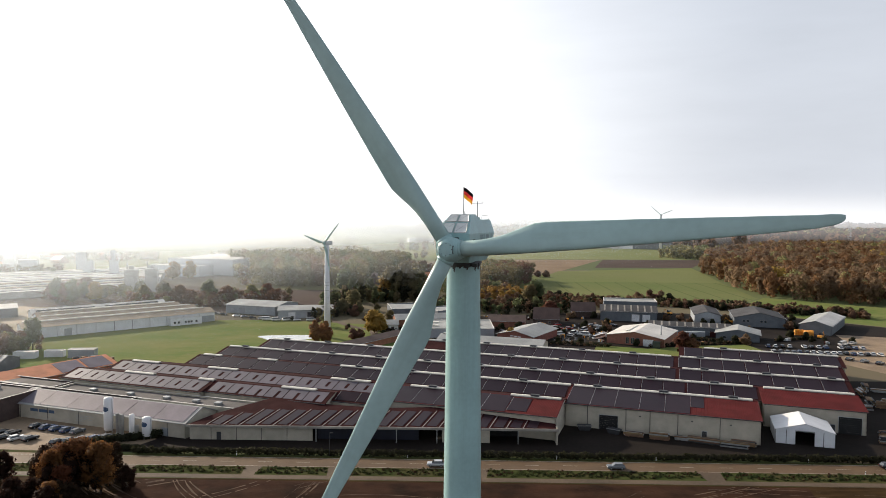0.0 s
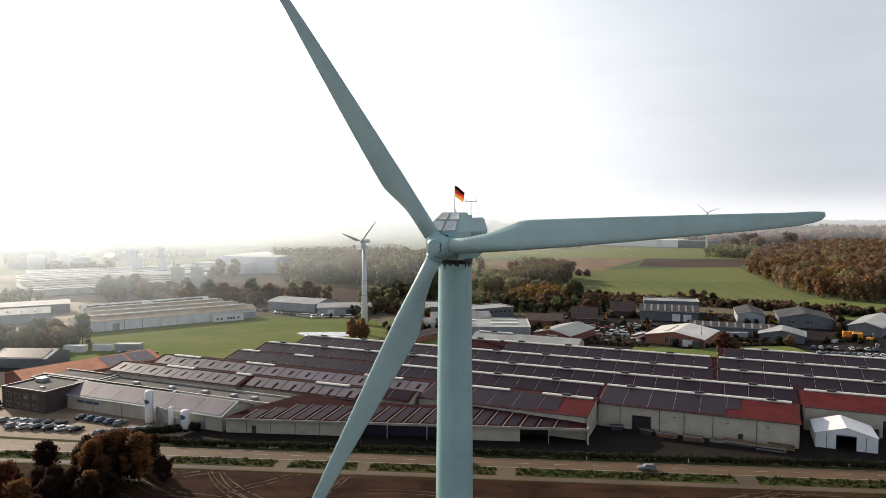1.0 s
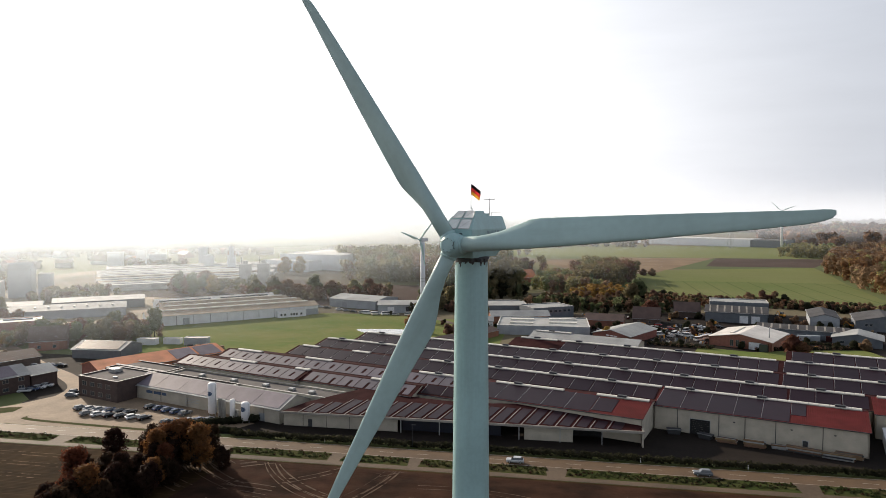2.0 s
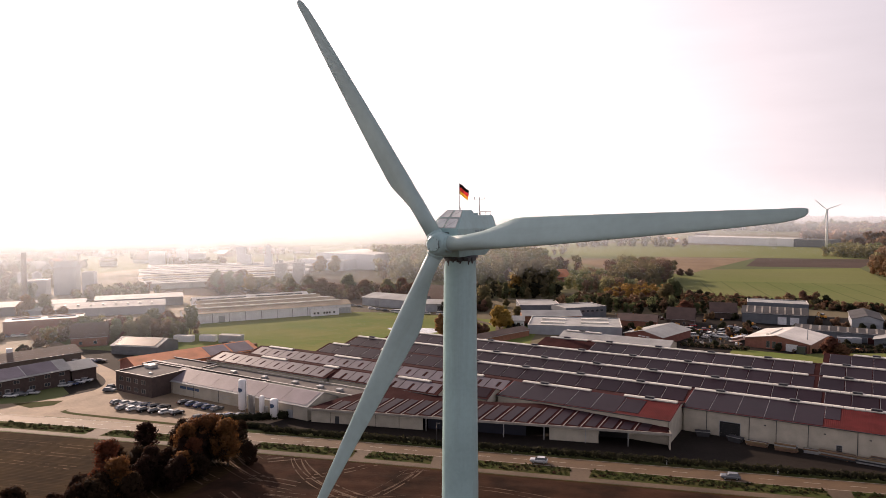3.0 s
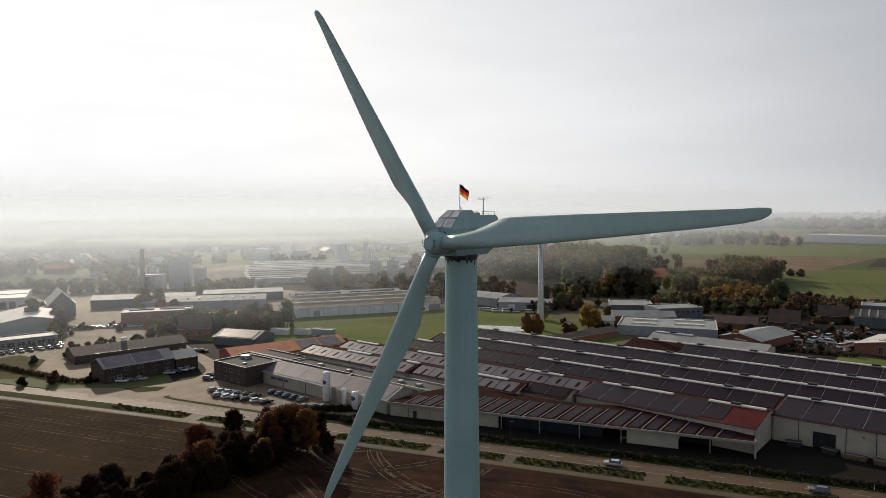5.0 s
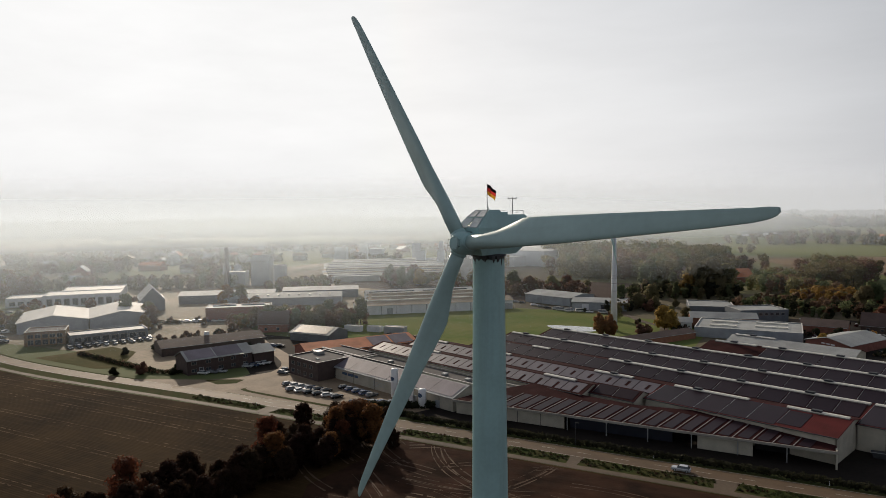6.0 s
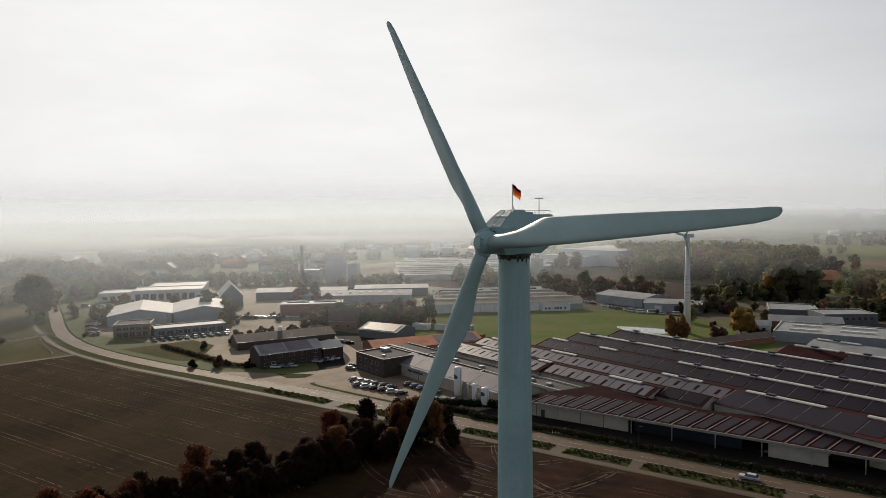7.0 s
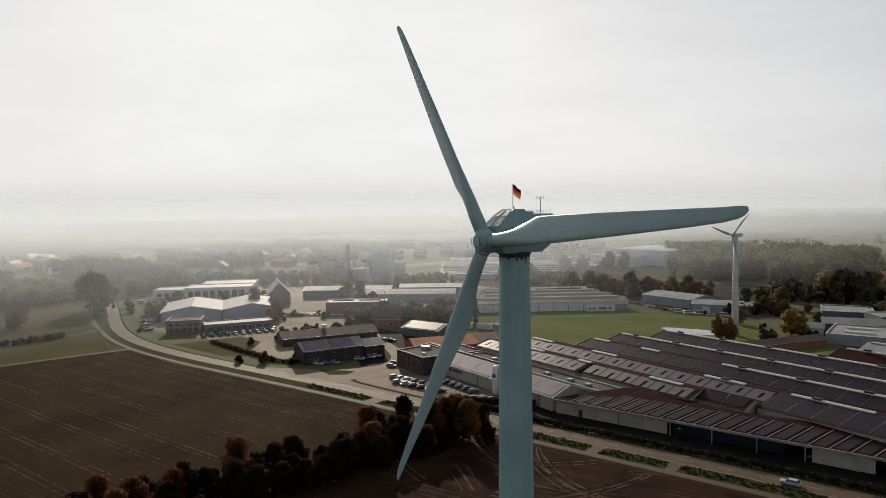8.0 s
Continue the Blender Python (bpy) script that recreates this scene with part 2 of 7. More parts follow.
LEAF.update(
    copper=leafy("leaf_copper", (0.36, 0.17, 0.075), (0.24, 0.11, 0.05)),
    verge=leafy("leaf_verge", (0.05, 0.066, 0.022), (0.03, 0.036, 0.015)),
    near_rust=leafy("leaf_near_rust", (0.23, 0.09, 0.037), (0.115, 0.046, 0.022)),
    near_brown=leafy("leaf_near_brown", (0.055, 0.028, 0.017), (0.03, 0.017, 0.011)))
CAR_PAINT = [mat("car_paint_" + k, c, 0.25, 0.3, vary=0.1) for k, c in (
    ("silver", (0.50, 0.51, 0.52)), ("black", (0.015, 0.016, 0.018)), ("white", (0.75, 0.75, 0.74)),
    ("grey", (0.16, 0.17, 0.18)), ("blue", (0.05, 0.08, 0.16)), ("red", (0.30, 0.03, 0.03)))]


# ---- tools ----
def part(name, bm, material, parent, label="", kind=""):
    """Links a bmesh as one mesh object under a thing or a part."""
    me = bpy.data.meshes.new(name)
    bm.to_mesh(me)
    bm.free()
    for m in (material if isinstance(material, (list, tuple)) else [material]):
        me.materials.append(m)
    ob = new(name, me)
    ob.parent = parent
    return tagged(ob, label, kind=kind)


def share(name, me, parent, m):
    """A piece of its own on a mesh that it shares with its like."""
    ob = new(name, me)
    ob.parent = parent
    ob.matrix_local = m
    return ob


def mesh_of(name, bm, material):
    me = bpy.data.meshes.new(name)
    bm.to_mesh(me)
    bm.free()
    me.materials.append(material)
    return me


def thing(name, label, category, m=None, group="", kind=""):
    ob = new(name)
    ob.empty_display_size = 0.5
    if m is not None:
        ob.matrix_world = m
    return tagged(ob, label, category, group, kind)


def block(bm, x0, x1, y0, y1, z0, z1):
    v = [bm.verts.new(p) for p in ((x0, y0, z0), (x1, y0, z0), (x1, y1, z0), (x0, y1, z0), (x0, y0, z1), (x1, y0, z1), (x1, y1, z1), (x0, y1, z1))]
    for f in ((3, 2, 1, 0), (4, 5, 6, 7), (0, 1, 5, 4), (1, 2, 6, 5), (2, 3, 7, 6), (3, 0, 4, 7)):
        bm.faces.new([v[i] for i in f])
    return bm


def boxy(*args):
    return block(bmesh.new(), *args)


def soft(bm, width, segments=2):
    bmesh.ops.bevel(bm, geom=list(bm.edges), offset=width, segments=segments, affect="EDGES", profile=0.6)
    return bm


def slab(bm, pts, thick):
    """A plate on the polygon pts (3D, counter-clockwise from above), thick downwards."""
    top = [bm.verts.new(p) for p in pts]
    low = [bm.verts.new((p[0], p[1], p[2] - thick)) for p in pts]
    bm.faces.new(top)
    bm.faces.new(low[::-1])
    for i in range(len(pts)):
        j = (i + 1) % len(pts)
        bm.faces.new((top[j], top[i], low[i], low[j]))
    return bm


def rod(bm, a, b, r0, r1=None, n=8):
    """A tapered round bar from a to b."""
    a, b = Vector(a), Vector(b)
    r1 = r0 if r1 is None else r1
    q = (b - a).to_track_quat("Z", "Y").to_matrix()
    rings = []
    for c, r in ((a, r0), (b, r1)):
        rings.append([bm.verts.new(c + q @ Vector((r * math.cos(k * math.tau / n), r * math.sin(k * math.tau / n), 0))) for k in range(n)])
    for k in range(n):
        j = (k + 1) % n
        f = bm.faces.new((rings[0][k], rings[0][j], rings[1][j], rings[1][k]))
        f.smooth = n > 6
    bm.faces.new(rings[0][::-1])
    bm.faces.new(rings[1])
    return bm


def lathe(bm, profile, n=24):
    """A body turned round z from (radius, height) pairs, upwards."""
    rings = [[bm.verts.new((r * math.cos(k * math.tau / n), r * math.sin(k * math.tau / n), z)) for k in range(n)] for r, z in profile]
    for p, q in zip(rings, rings[1:]):
        for k in range(n):
            j = (k + 1) % n
            bm.faces.new((p[k], p[j], q[j], q[k])).smooth = True
    bm.faces.new(rings[0][::-1])
    bm.faces.new(rings[-1])
    return bm


def loft(bm, rings):
    """A skin over rings of equal count, closed at both ends."""
    vs = [[bm.verts.new(p) for p in r] for r in rings]
    n = len(vs[0])
    for p, q in zip(vs, vs[1:]):
        for k in range(n):
            bm.faces.new((p[k], p[(k + 1) % n], q[(k + 1) % n], q[k])).smooth = True
    bm.faces.new(vs[0][::-1])
    bm.faces.new(vs[-1])
    return bm


def extrude_profile(bm, pts, y0, y1):
    """A prism: the outline pts (x, z) drawn out from y0 to y1."""
    a = [bm.verts.new((x, y0, z)) for x, z in pts]
    b = [bm.verts.new((x, y1, z)) for x, z in pts]
    bm.faces.new(a)
    bm.faces.new(b[::-1])
    for i in range(len(pts)):
        j = (i + 1) % len(pts)
        bm.faces.new((a[j], a[i], b[i], b[j]))
    bmesh.ops.recalc_face_normals(bm, faces=list(bm.faces))
    return bm


def window(parent, x, z, w, h, y, side=-1, bars=1):
    """A window on a wall that lies in a plane of constant local y: frame, pane, sill."""
    bm = bmesh.new()
    t = 0.09
    o = y + side * 0.05
    for a, b, c, d in ((x - w / 2, x + w / 2, z, z + t), (x - w / 2, x + w / 2, z + h - t, z + h), (x - w / 2, x - w / 2 + t, z + t, z + h - t), (x + w / 2 - t, x + w / 2, z + t, z + h - t)):
        block(bm, a, b, min(y, o), max(y, o), c, d)
    for k in range(1, bars):
        c = x - w / 2 + w * k / bars
        block(bm, c - 0.04, c + 0.04, min(y, o), max(y, o), z + t, z + h - t)
    win = part("window", bm, M["fascia"], parent)
    o2 = y + side * 0.02
    part("pane", boxy(x - w / 2 + t, x + w / 2 - t, min(y, o2), max(y, o2), z + t, z + h - t), M["pane"], win)
    return win


def gate(parent, x, w, h, y, side=-1, material="door"):
    """A roller door: frame proud of the wall, slats between."""
    bm = bmesh.new()
    o = y + side * 0.08
    lo, hi = min(y, o), max(y, o)
    for a, b, c, d in ((x - w / 2 - 0.15, x - w / 2, 0, h + 0.15), (x + w / 2, x + w / 2 + 0.15, 0, h + 0.15), (x - w / 2, x + w / 2, h, h + 0.15)):
        block(bm, a, b, lo, hi, c, d)
    dr = part("door", bm, M["steel"], parent)
    bm = bmesh.new()
    o = y + side * 0.04
    k = max(2, int(h / 0.5))
    for i in range(k):
        block(bm, x - w / 2, x + w / 2, min(y, o), max(y, o), h * i / k + 0.01, h * (i + 1) / k - 0.01)
    part("door_leaf", bm, M[material], dr)
    return dr


FOOT = []                           # where buildings stand: nothing else is set down there


def free(x, y, margin):
    """Whether a spot is clear of buildings and roads."""
    for inv, length, depth in FOOT:
        p = inv @ Vector((x, y, 0))
        if -margin < p.x < length + margin and -margin < p.y < depth + margin:
            return False
    return all((x - a) ** 2 + (y - b) ** 2 > (margin + 5) ** 2 for a, b in ROAD + SIDE)


def gable_hall(name, label, m, length, depth, eave, ridge, wall, roof, group="", over=0.5, ridge_at=0.5, category="building", across=False):
    """A building with a pitched roof. Local x runs along the front (y = 0), local y to the back; the ridge runs along x, or along y where across is set."""
    th = thing(name, label, category, m, group)
    FOOT.append((m.inverted(), length, depth))
    t = 0.3
    if not across:
        r = depth * ridge_at
        part("wall", boxy(0, length, 0, t, 0, eave), M[wall], th)
        part("wall", boxy(0, length, depth - t, depth, 0, eave), M[wall], th)
        for x in (0, length - t):
            bm = bmesh.new()
            pts = [(0, 0), (depth, 0), (depth, eave), (r, ridge), (0, eave)]
            a = [bm.verts.new((x, p[0], p[1])) for p in pts]
            b = [bm.verts.new((x + t, p[0], p[1])) for p in pts]
            bm.faces.new(a[::-1])
            bm.faces.new(b)
            for i in range(5):
                j = (i + 1) % 5
                bm.faces.new((a[i], a[j], b[j], b[i]))
            part("gable", bm, M[wall], th)
        s1, s2 = (ridge - eave) / r, (ridge - eave) / (depth - r)
        bm = slab(bmesh.new(), [(-over, -over, eave - s1 * over + 0.2), (length + over, -over, eave - s1 * over + 0.2), (length + over, r, ridge + 0.2), (-over, r, ridge + 0.2)], 0.18)
        rf = part("roof", bm, M[roof], th)
        bm = slab(bmesh.new(), [(-over, r, ridge + 0.2), (length + over, r, ridge + 0.2), (length + over, depth + over, eave - s2 * over + 0.2), (-over, depth + over, eave - s2 * over + 0.2)], 0.18)
        part("roof", bm, M[roof], th)
        bm = bmesh.new()
        rod(bm, (-over, -over - 0.08, eave - s1 * over + 0.1), (length + over, -over - 0.08, eave - s1 * over + 0.1), 0.09, n=6)
        part("gutter", bm, M["steel"], rf)
    else:
        r = length * ridge_at
        part("wall", boxy(0, t, 0, depth, 0, eave), M[wall], th)
        part("wall", boxy(length - t, length, 0, depth, 0, eave), M[wall], th)
        for y in (0, depth - t):
            part("gable", extrude_profile(bmesh.new(), [(0, 0), (length, 0), (length, eave), (r, ridge), (0, eave)], y, y + t), M[wall], th)
        s1, s2 = (ridge - eave) / r, (ridge - eave) / (length - r)
        bm = slab(bmesh.new(), [(-over, -over, eave - s1 * over + 0.2), (r, -over, ridge + 0.2), (r, depth + over, ridge + 0.2), (-over, depth + over, eave - s1 * over + 0.2)], 0.18)
        rf = part("roof", bm, M[roof], th)
        bm = slab(bmesh.new(), [(r, -over, ridge + 0.2), (length + over, -over, eave - s2 * over + 0.2), (length + over, depth + over, eave - s2 * over + 0.2), (r, depth + over, ridge + 0.2)], 0.18)
        part("roof", bm, M[roof], th)
        bm = bmesh.new()
        for x, s in ((-over - 0.08, s1), (length + over + 0.08, s2)):
            rod(bm, (x, -over, eave - s * over + 0.1), (x, depth + over, eave - s * over + 0.1), 0.09, n=6)
        part("gutter", bm, M["steel"], rf)
    return th


def flat_hall(name, label, m, length, depth, h, wall, roof, group="", parapet=0.4, category="building"):
    """A building with a flat roof behind a parapet."""
    th = thing(name, label, category, m, group)
    FOOT.append((m.inverted(), length, depth))
    t = 0.3
    for a in ((0, length, 0, t), (0, length, depth - t, depth), (0, t, t, depth - t), (length - t, length, t, depth - t)):
        part("wall", boxy(*a, 0, h + parapet), M[wall], th)
    part("roof", boxy(t, length - t, t, depth - t, h - 0.2, h), M[roof], th)
    bm = bmesh.new()
    o, z = 0.08, h + parapet
    block(bm, -o, length + o, -o, t + o, z, z + 0.08)
    block(bm, -o, length + o, depth - t - o, depth + o, z, z + 0.08)
    block(bm, -o, t + o, t + o, depth - t - o, z, z + 0.08)
    block(bm, length - t - o, length + o, t + o, depth - t - o, z, z + 0.08)
    part("coping", bm, M["pale_roof"], th)
    return th


def at(x, y, deg=0.0, z=0.0):
    return pose(x, y, z, 0, 0, deg)


TILTED = -17.6                      # the factory stands turned against the road
TC, TS = math.cos(radians(17.6)), math.sin(radians(17.6))


def uv(u, v, deg=0.0, z=0.0):
    """A pose from the factory's own axes: u along its halls, v across them."""
    return at(TC * u + TS * v, -TS * u + TC * v, TILTED + deg, z)


# ---- ground ----
def sheet(name, pts, material, z, label, category="ground"):
    """A plain piece of ground: a polygon counter-clockwise from above."""
    bm = bmesh.new()
    bm.faces.new([bm.verts.new((x, y, z)) for x, y in pts])
    bmesh.ops.triangulate(bm, faces=list(bm.faces))
    me = mesh_of(name, bm, material)
    return tagged(new(name, me), label, category, kind="structure")


def ribbon(name, line, width, material, z, label, category="road", shift=0.0):
    """A strip of road along a line."""
    bm = bmesh.new()
    pts = [Vector((*p, 0)) for p in line]
    rows = []
    for i, p in enumerate(pts):
        d = (pts[min(i + 1, len(pts) - 1)] - pts[max(i - 1, 0)]).normalized()
        s = Vector((-d.y, d.x, 0))
        rows.append([bm.verts.new(p + s * (shift + k * width / 2) + Vector((0, 0, z))) for k in (1, -1)])
    for a, b in zip(rows, rows[1:]):
        bm.faces.new((a[0], a[1], b[1], b[0]))
    me = mesh_of(name, bm, material)
    return tagged(new(name, me), label, category, kind="structure")


def smooth_line(pts, steps=8):
    """A curve through points."""
    out = []
    p = [Vector((*q, 0)) for q in pts]
    p = [p[0] * 2 - p[1]] + p + [p[-1] * 2 - p[-2]]
    for i in range(1, len(p) - 2):
        for k in range(steps):
            t = k / steps
            a, b, c, d = p[i - 1], p[i], p[i + 1], p[i + 2]
            q = 0.5 * ((2 * b) + (c - a) * t + (2 * a - 5 * b + 4 * c - d) * t * t + (3 * b - a - 3 * c + d) * t ** 3)
            out.append((q.x, q.y))
    out.append((p[-2].x, p[-2].y))
    return out


def field_material(name, a, b, step, axis="Y", relief=0.15, tracks=None, patch=0.02, wander=0.6):
    """Worked soil or a sown field: rows every step metres, patches of two tones, and wheel tracks."""
    m = mat(name, a, 0.92, second=b, scale=0.05, big=patch, spec=0.02)
    n, l = m.node_tree.nodes, m.node_tree.links
    bs = n["Principled BSDF"]
    geo = n.new("ShaderNodeNewGeometry")
    w, bp = n.new("ShaderNodeTexWave"), n.new("ShaderNodeBump")
    w.wave_type, w.bands_direction = "BANDS", axis
    w.inputs["Scale"].default_value, w.inputs["Distortion"].default_value, w.inputs["Detail"].default_value = 0.314 / step, 1.5 + wander, 2.0
    w.inputs["Detail Scale"].default_value = 0.3
    l.new(geo.outputs["Position"], w.inputs["Vector"])
    grain = n.new("ShaderNodeTexNoise")
    grain.inputs["Scale"].default_value, grain.inputs["Detail"].default_value = 0.9, 6.0
    l.new(geo.outputs["Position"], grain.inputs["Vector"])
    ad = n.new("ShaderNodeMath")
    ad.operation = "ADD"
    l.new(w.outputs["Fac"], ad.inputs[0])
    l.new(grain.outputs["Fac"], ad.inputs[1])
    bp.inputs["Distance"].default_value, bp.inputs["Strength"].default_value = relief, 1.0
    l.new(ad.outputs[0], bp.inputs["Height"])
    l.new(bp.outputs["Normal"], bs.inputs["Normal"])
    if tracks:
        every, colour = tracks
        w2, mr, mx = n.new("ShaderNodeTexWave"), n.new("ShaderNodeMapRange"), n.new("ShaderNodeMix")
        w2.wave_type, w2.bands_direction = "BANDS", axis
        w2.inputs["Scale"].default_value, w2.inputs["Distortion"].default_value = 0.314 / every, wander
        w2.inputs["Detail Scale"].default_value = 0.02
        mr.inputs["From Min"].default_value, mr.inputs["From Max"].default_value = 0.97, 1.0
        w2.inputs["Detail"].default_value = 3.0
        broken = n.new("ShaderNodeMath")
        broken.operation = "MULTIPLY"
        mx.data_type = "RGBA"
        mx.inputs["B"].default_value = (*colour, 1)
        l.new(geo.outputs["Position"], w2.inputs["Vector"])
        l.new(w2.outputs["Fac"], mr.inputs["Value"])
        l.new(mr.outputs[0], broken.inputs[0])
        l.new(grain.outputs["Fac"], broken.inputs[1])
        l.new(broken.outputs[0], mx.inputs["Factor"])
        src = bs.inputs["Base Color"].links[0].from_socket
        l.new(src, mx.inputs["A"])
        l.new(mx.outputs["Result"], bs.inputs["Base Color"])
    return m


soil = field_material("ploughed_soil", (0.056, 0.034, 0.015), (0.026, 0.016, 0.008), 0.75, "Y", 0.025, (3.1, (0.078, 0.045, 0.024)), 0.045, 1.6)
churned = field_material("churned_soil", (0.054, 0.027, 0.017), (0.022, 0.013, 0.009), 5.5, "Y", 0.12, None, 0.09, 8.0)
# ruts paler than the soil; some glint off them is put into the tone
track_soil = mat("pale_track_glint", (0.135, 0.088, 0.057), 0.8, second=(0.06, 0.036, 0.024), scale=0.3, spec=0.08)
tramline_soil = mat("dry_tramline", (0.21, 0.145, 0.09), 0.95, second=(0.06, 0.036, 0.022), scale=0.2, spec=0.02)
stubble = field_material("stubble_field", (0.25, 0.185, 0.125), (0.18, 0.13, 0.09), 3.0, "X", 0.05)
dark_soil = field_material("dark_field", (0.10, 0.075, 0.065), (0.075, 0.058, 0.05), 3.0, "X", 0.05)
crop = field_material("sown_field", (0.145, 0.17, 0.064), (0.19, 0.195, 0.086), 22.0, "Y", 0.03, (24.0, (0.16, 0.16, 0.08)), 0.006)
crop_2 = field_material("winter_crop", (0.12, 0.152, 0.055), (0.165, 0.172, 0.073), 9.0, "X", 0.03, (18.0, (0.06, 0.085, 0.03)), 0.01)
meadow = field_material("meadow_grass", (0.12, 0.165, 0.048), (0.185, 0.19, 0.07), 3.5, "Y", 0.05, None, 0.045)
pasture = field_material("pasture_grass", (0.078, 0.078, 0.03), (0.125, 0.10, 0.045), 2.0, "X", 0.06, None, 0.03)
verge = field_material("verge_grass", (0.045, 0.06, 0.018), (0.07, 0.062, 0.026), 0.9, "Y", 0.03, None, 0.15)

# the open country: a patchwork of fields out to the horizon
land = mat("open_country", (0.10, 0.11, 0.05), 0.9, second=(0.13, 0.11, 0.07), scale=0.02, big=0.004, spec=0.1)
ln, ll = land.node_tree.nodes, land.node_tree.links
vor, geo, mixc, hs, sep = ln.new("ShaderNodeTexVoronoi"), ln.new("ShaderNodeNewGeometry"), ln.new("ShaderNodeMix"), ln.new("ShaderNodeValToRGB"), ln.new("ShaderNodeSeparateColor")
vor.inputs["Scale"].default_value = 0.0035
vor.distance = "CHEBYCHEV"
ll.new(geo.outputs["Position"], vor.inputs["Vector"])
ll.new(vor.outputs["Color"], sep.inputs["Color"])
ll.new(sep.outputs["Red"], hs.inputs["Fac"])
hs.color_ramp.interpolation = "CONSTANT"
for pos_, col_ in ((0.0, (0.11, 0.14, 0.05)), (0.3, (0.15, 0.12, 0.08)), (0.55, (0.08, 0.11, 0.04)), (0.75, (0.17, 0.16, 0.08)), (0.9, (0.10, 0.08, 0.06))):
    e = hs.color_ramp.elements[0] if pos_ == 0.0 else hs.color_ramp.elements.new(pos_)
    e.color = (*col_, 1)
mixc.data_type = "RGBA"
mixc.inputs["Factor"].default_value = 0.7
src = ln["Principled BSDF"].inputs["Base Color"].links[0].from_socket
ll.new(src, mixc.inputs["A"])
ll.new(hs.outputs["Color"], mixc.inputs["B"])
ll.new(mixc.outputs["Result"], ln["Principled BSDF"].inputs["Base Color"])
bm = bmesh.new()
ring_r = (0, 300, 900, 2000, 3300, 4900)
rings = [[bm.verts.new((0, 200, 0))]]
for r in ring_r[1:]:
    rings.append([bm.verts.new((r * math.cos(k * math.tau / 64), 200 + r * math.sin(k * math.tau / 64), 0)) for k in range(64)])
for k in range(64):
    j = (k + 1) % 64
    bm.faces.new((rings[0][0], rings[1][k], rings[1][j]))
    for a, b in zip(rings[1:], rings[2:]):
        bm.faces.new((a[k], b[k], b[j], a[j]))
tagged(new("ground", mesh_of("ground", bm, land)), "flat farmland reaching to the hazy horizon", "ground", kind="structure")

ROAD = smooth_line([(700, 171), (300, 170), (100, 169.6), (-60, 169.6), (-150, 169.3), (-200, 167.8), (-238, 166.8), (-278, 168.5), (-313, 174.5), (-352, 187.5), (-406, 212), (-472, 243), (-560, 292), (-700, 390), (-900, 520)])
PATHWAY = smooth_line([(700, 160.5), (300, 160), (100, 159.8), (-60, 159.8), (-150, 159.5), (-200, 158.3), (-240, 157.5), (-282, 160), (-318, 167), (-352, 178), (-385, 190), (-400, 205)])
sheet("field", [(-282, 158), (-240, 155), (-150, 158), (-60, 158.4), (100, 158.4), (700, 158.6), (700, -700), (-420, -700), (-300, 90)], soil, 0.02, "dark ploughed field with pale wheel tracks", "field")
sheet("field", [(-80, 157.5), (-84, 122), (-70, 98), (60, 92), (75, 157.5)], churned, 0.05, "churned red-brown soil with criss-cross tyre tracks", "field")
# tramlines along the ploughed field: broken pairs of drier soil
rng = random.Random(8)
bm = bmesh.new()
for y in (151, 145, 137.5, 125, 114, 101, 91, 78.5, 67.5, 55, 43, 30):
    for side in (-0.9, 0.9):
        x, prev, ph = -286 + (150 - y) * 0.1 + rng.uniform(0, 9), None, rng.uniform(0, 6)
        while x < -118 + (y - 150) * 0.12:
            w = rng.uniform(0.06, 0.2)
            yy = y + side + 0.5 * math.sin(x * 0.02 + y) + rng.uniform(-0.06, 0.06) + (x + 200) * 0.015
            row = [bm.verts.new((x, yy + w, 0.045)), bm.verts.new((x, yy - w, 0.045))]
            if prev and rng.random() < 0.82 + 0.3 * math.sin(x * 0.05 + ph):
                bm.faces.new((prev[0], prev[1], row[1], row[0]))
            prev = row
            x += rng.uniform(0.8, 1.8)
bmesh.ops.recalc_face_normals(bm, faces=list(bm.faces))
tagged(new("tramlines", mesh_of("tramlines", bm, tramline_soil)), "pale broken tractor tramlines along the ploughed field", "ruts", kind="stuff")
# wheel ruts of tractors: bundles of curved pairs that turn on the headland
rng = random.Random(21)
bm = bmesh.new()
for k in range(32):
    x, y = (rng.uniform(-84, -30), rng.uniform(110, 155)) if k < 23 else (rng.uniform(-10, 120), rng.uniform(118, 156))
    h, bend = rng.choice((rng.uniform(-0.2, 0.2), rng.uniform(-0.2, 0.2), rng.uniform(0.4, 0.9), rng.uniform(2.3, 2.8))), rng.choice((-1, 1)) * rng.uniform(0.004, 0.022)
    length = rng.uniform(14, 42)
    for lane in range(rng.randint(1, 2)):
        w = rng.uniform(0.07, 0.28)
        for side in (-0.95, 0.95):
            o = side + lane * 2.4
            px_, py_, a = x - o * math.sin(h), y + o * math.cos(h), h
            prev, wear = None, rng.uniform(0, 6)
            for j in range(int(length)):
                if not 94 < py_ < 157.6:
                    break
                s_, c_ = math.sin(a), math.cos(a)
                ww = w * (0.35 + 0.65 * abs(math.sin(j * 0.31 + wear)))
                row = [bm.verts.new((px_ - ww * s_, py_ + ww * c_, 0.075)), bm.verts.new((px_ + ww * s_, py_ - ww * c_, 0.075))]
                if prev and rng.random() > 0.12:
                    bm.faces.new((prev[0], prev[1], row[1], row[0]))
                prev = row
                px_, py_, a = px_ + c_, py_ + s_, a + bend + rng.uniform(-0.012, 0.012)
bmesh.ops.recalc_face_normals(bm, faces=list(bm.faces))
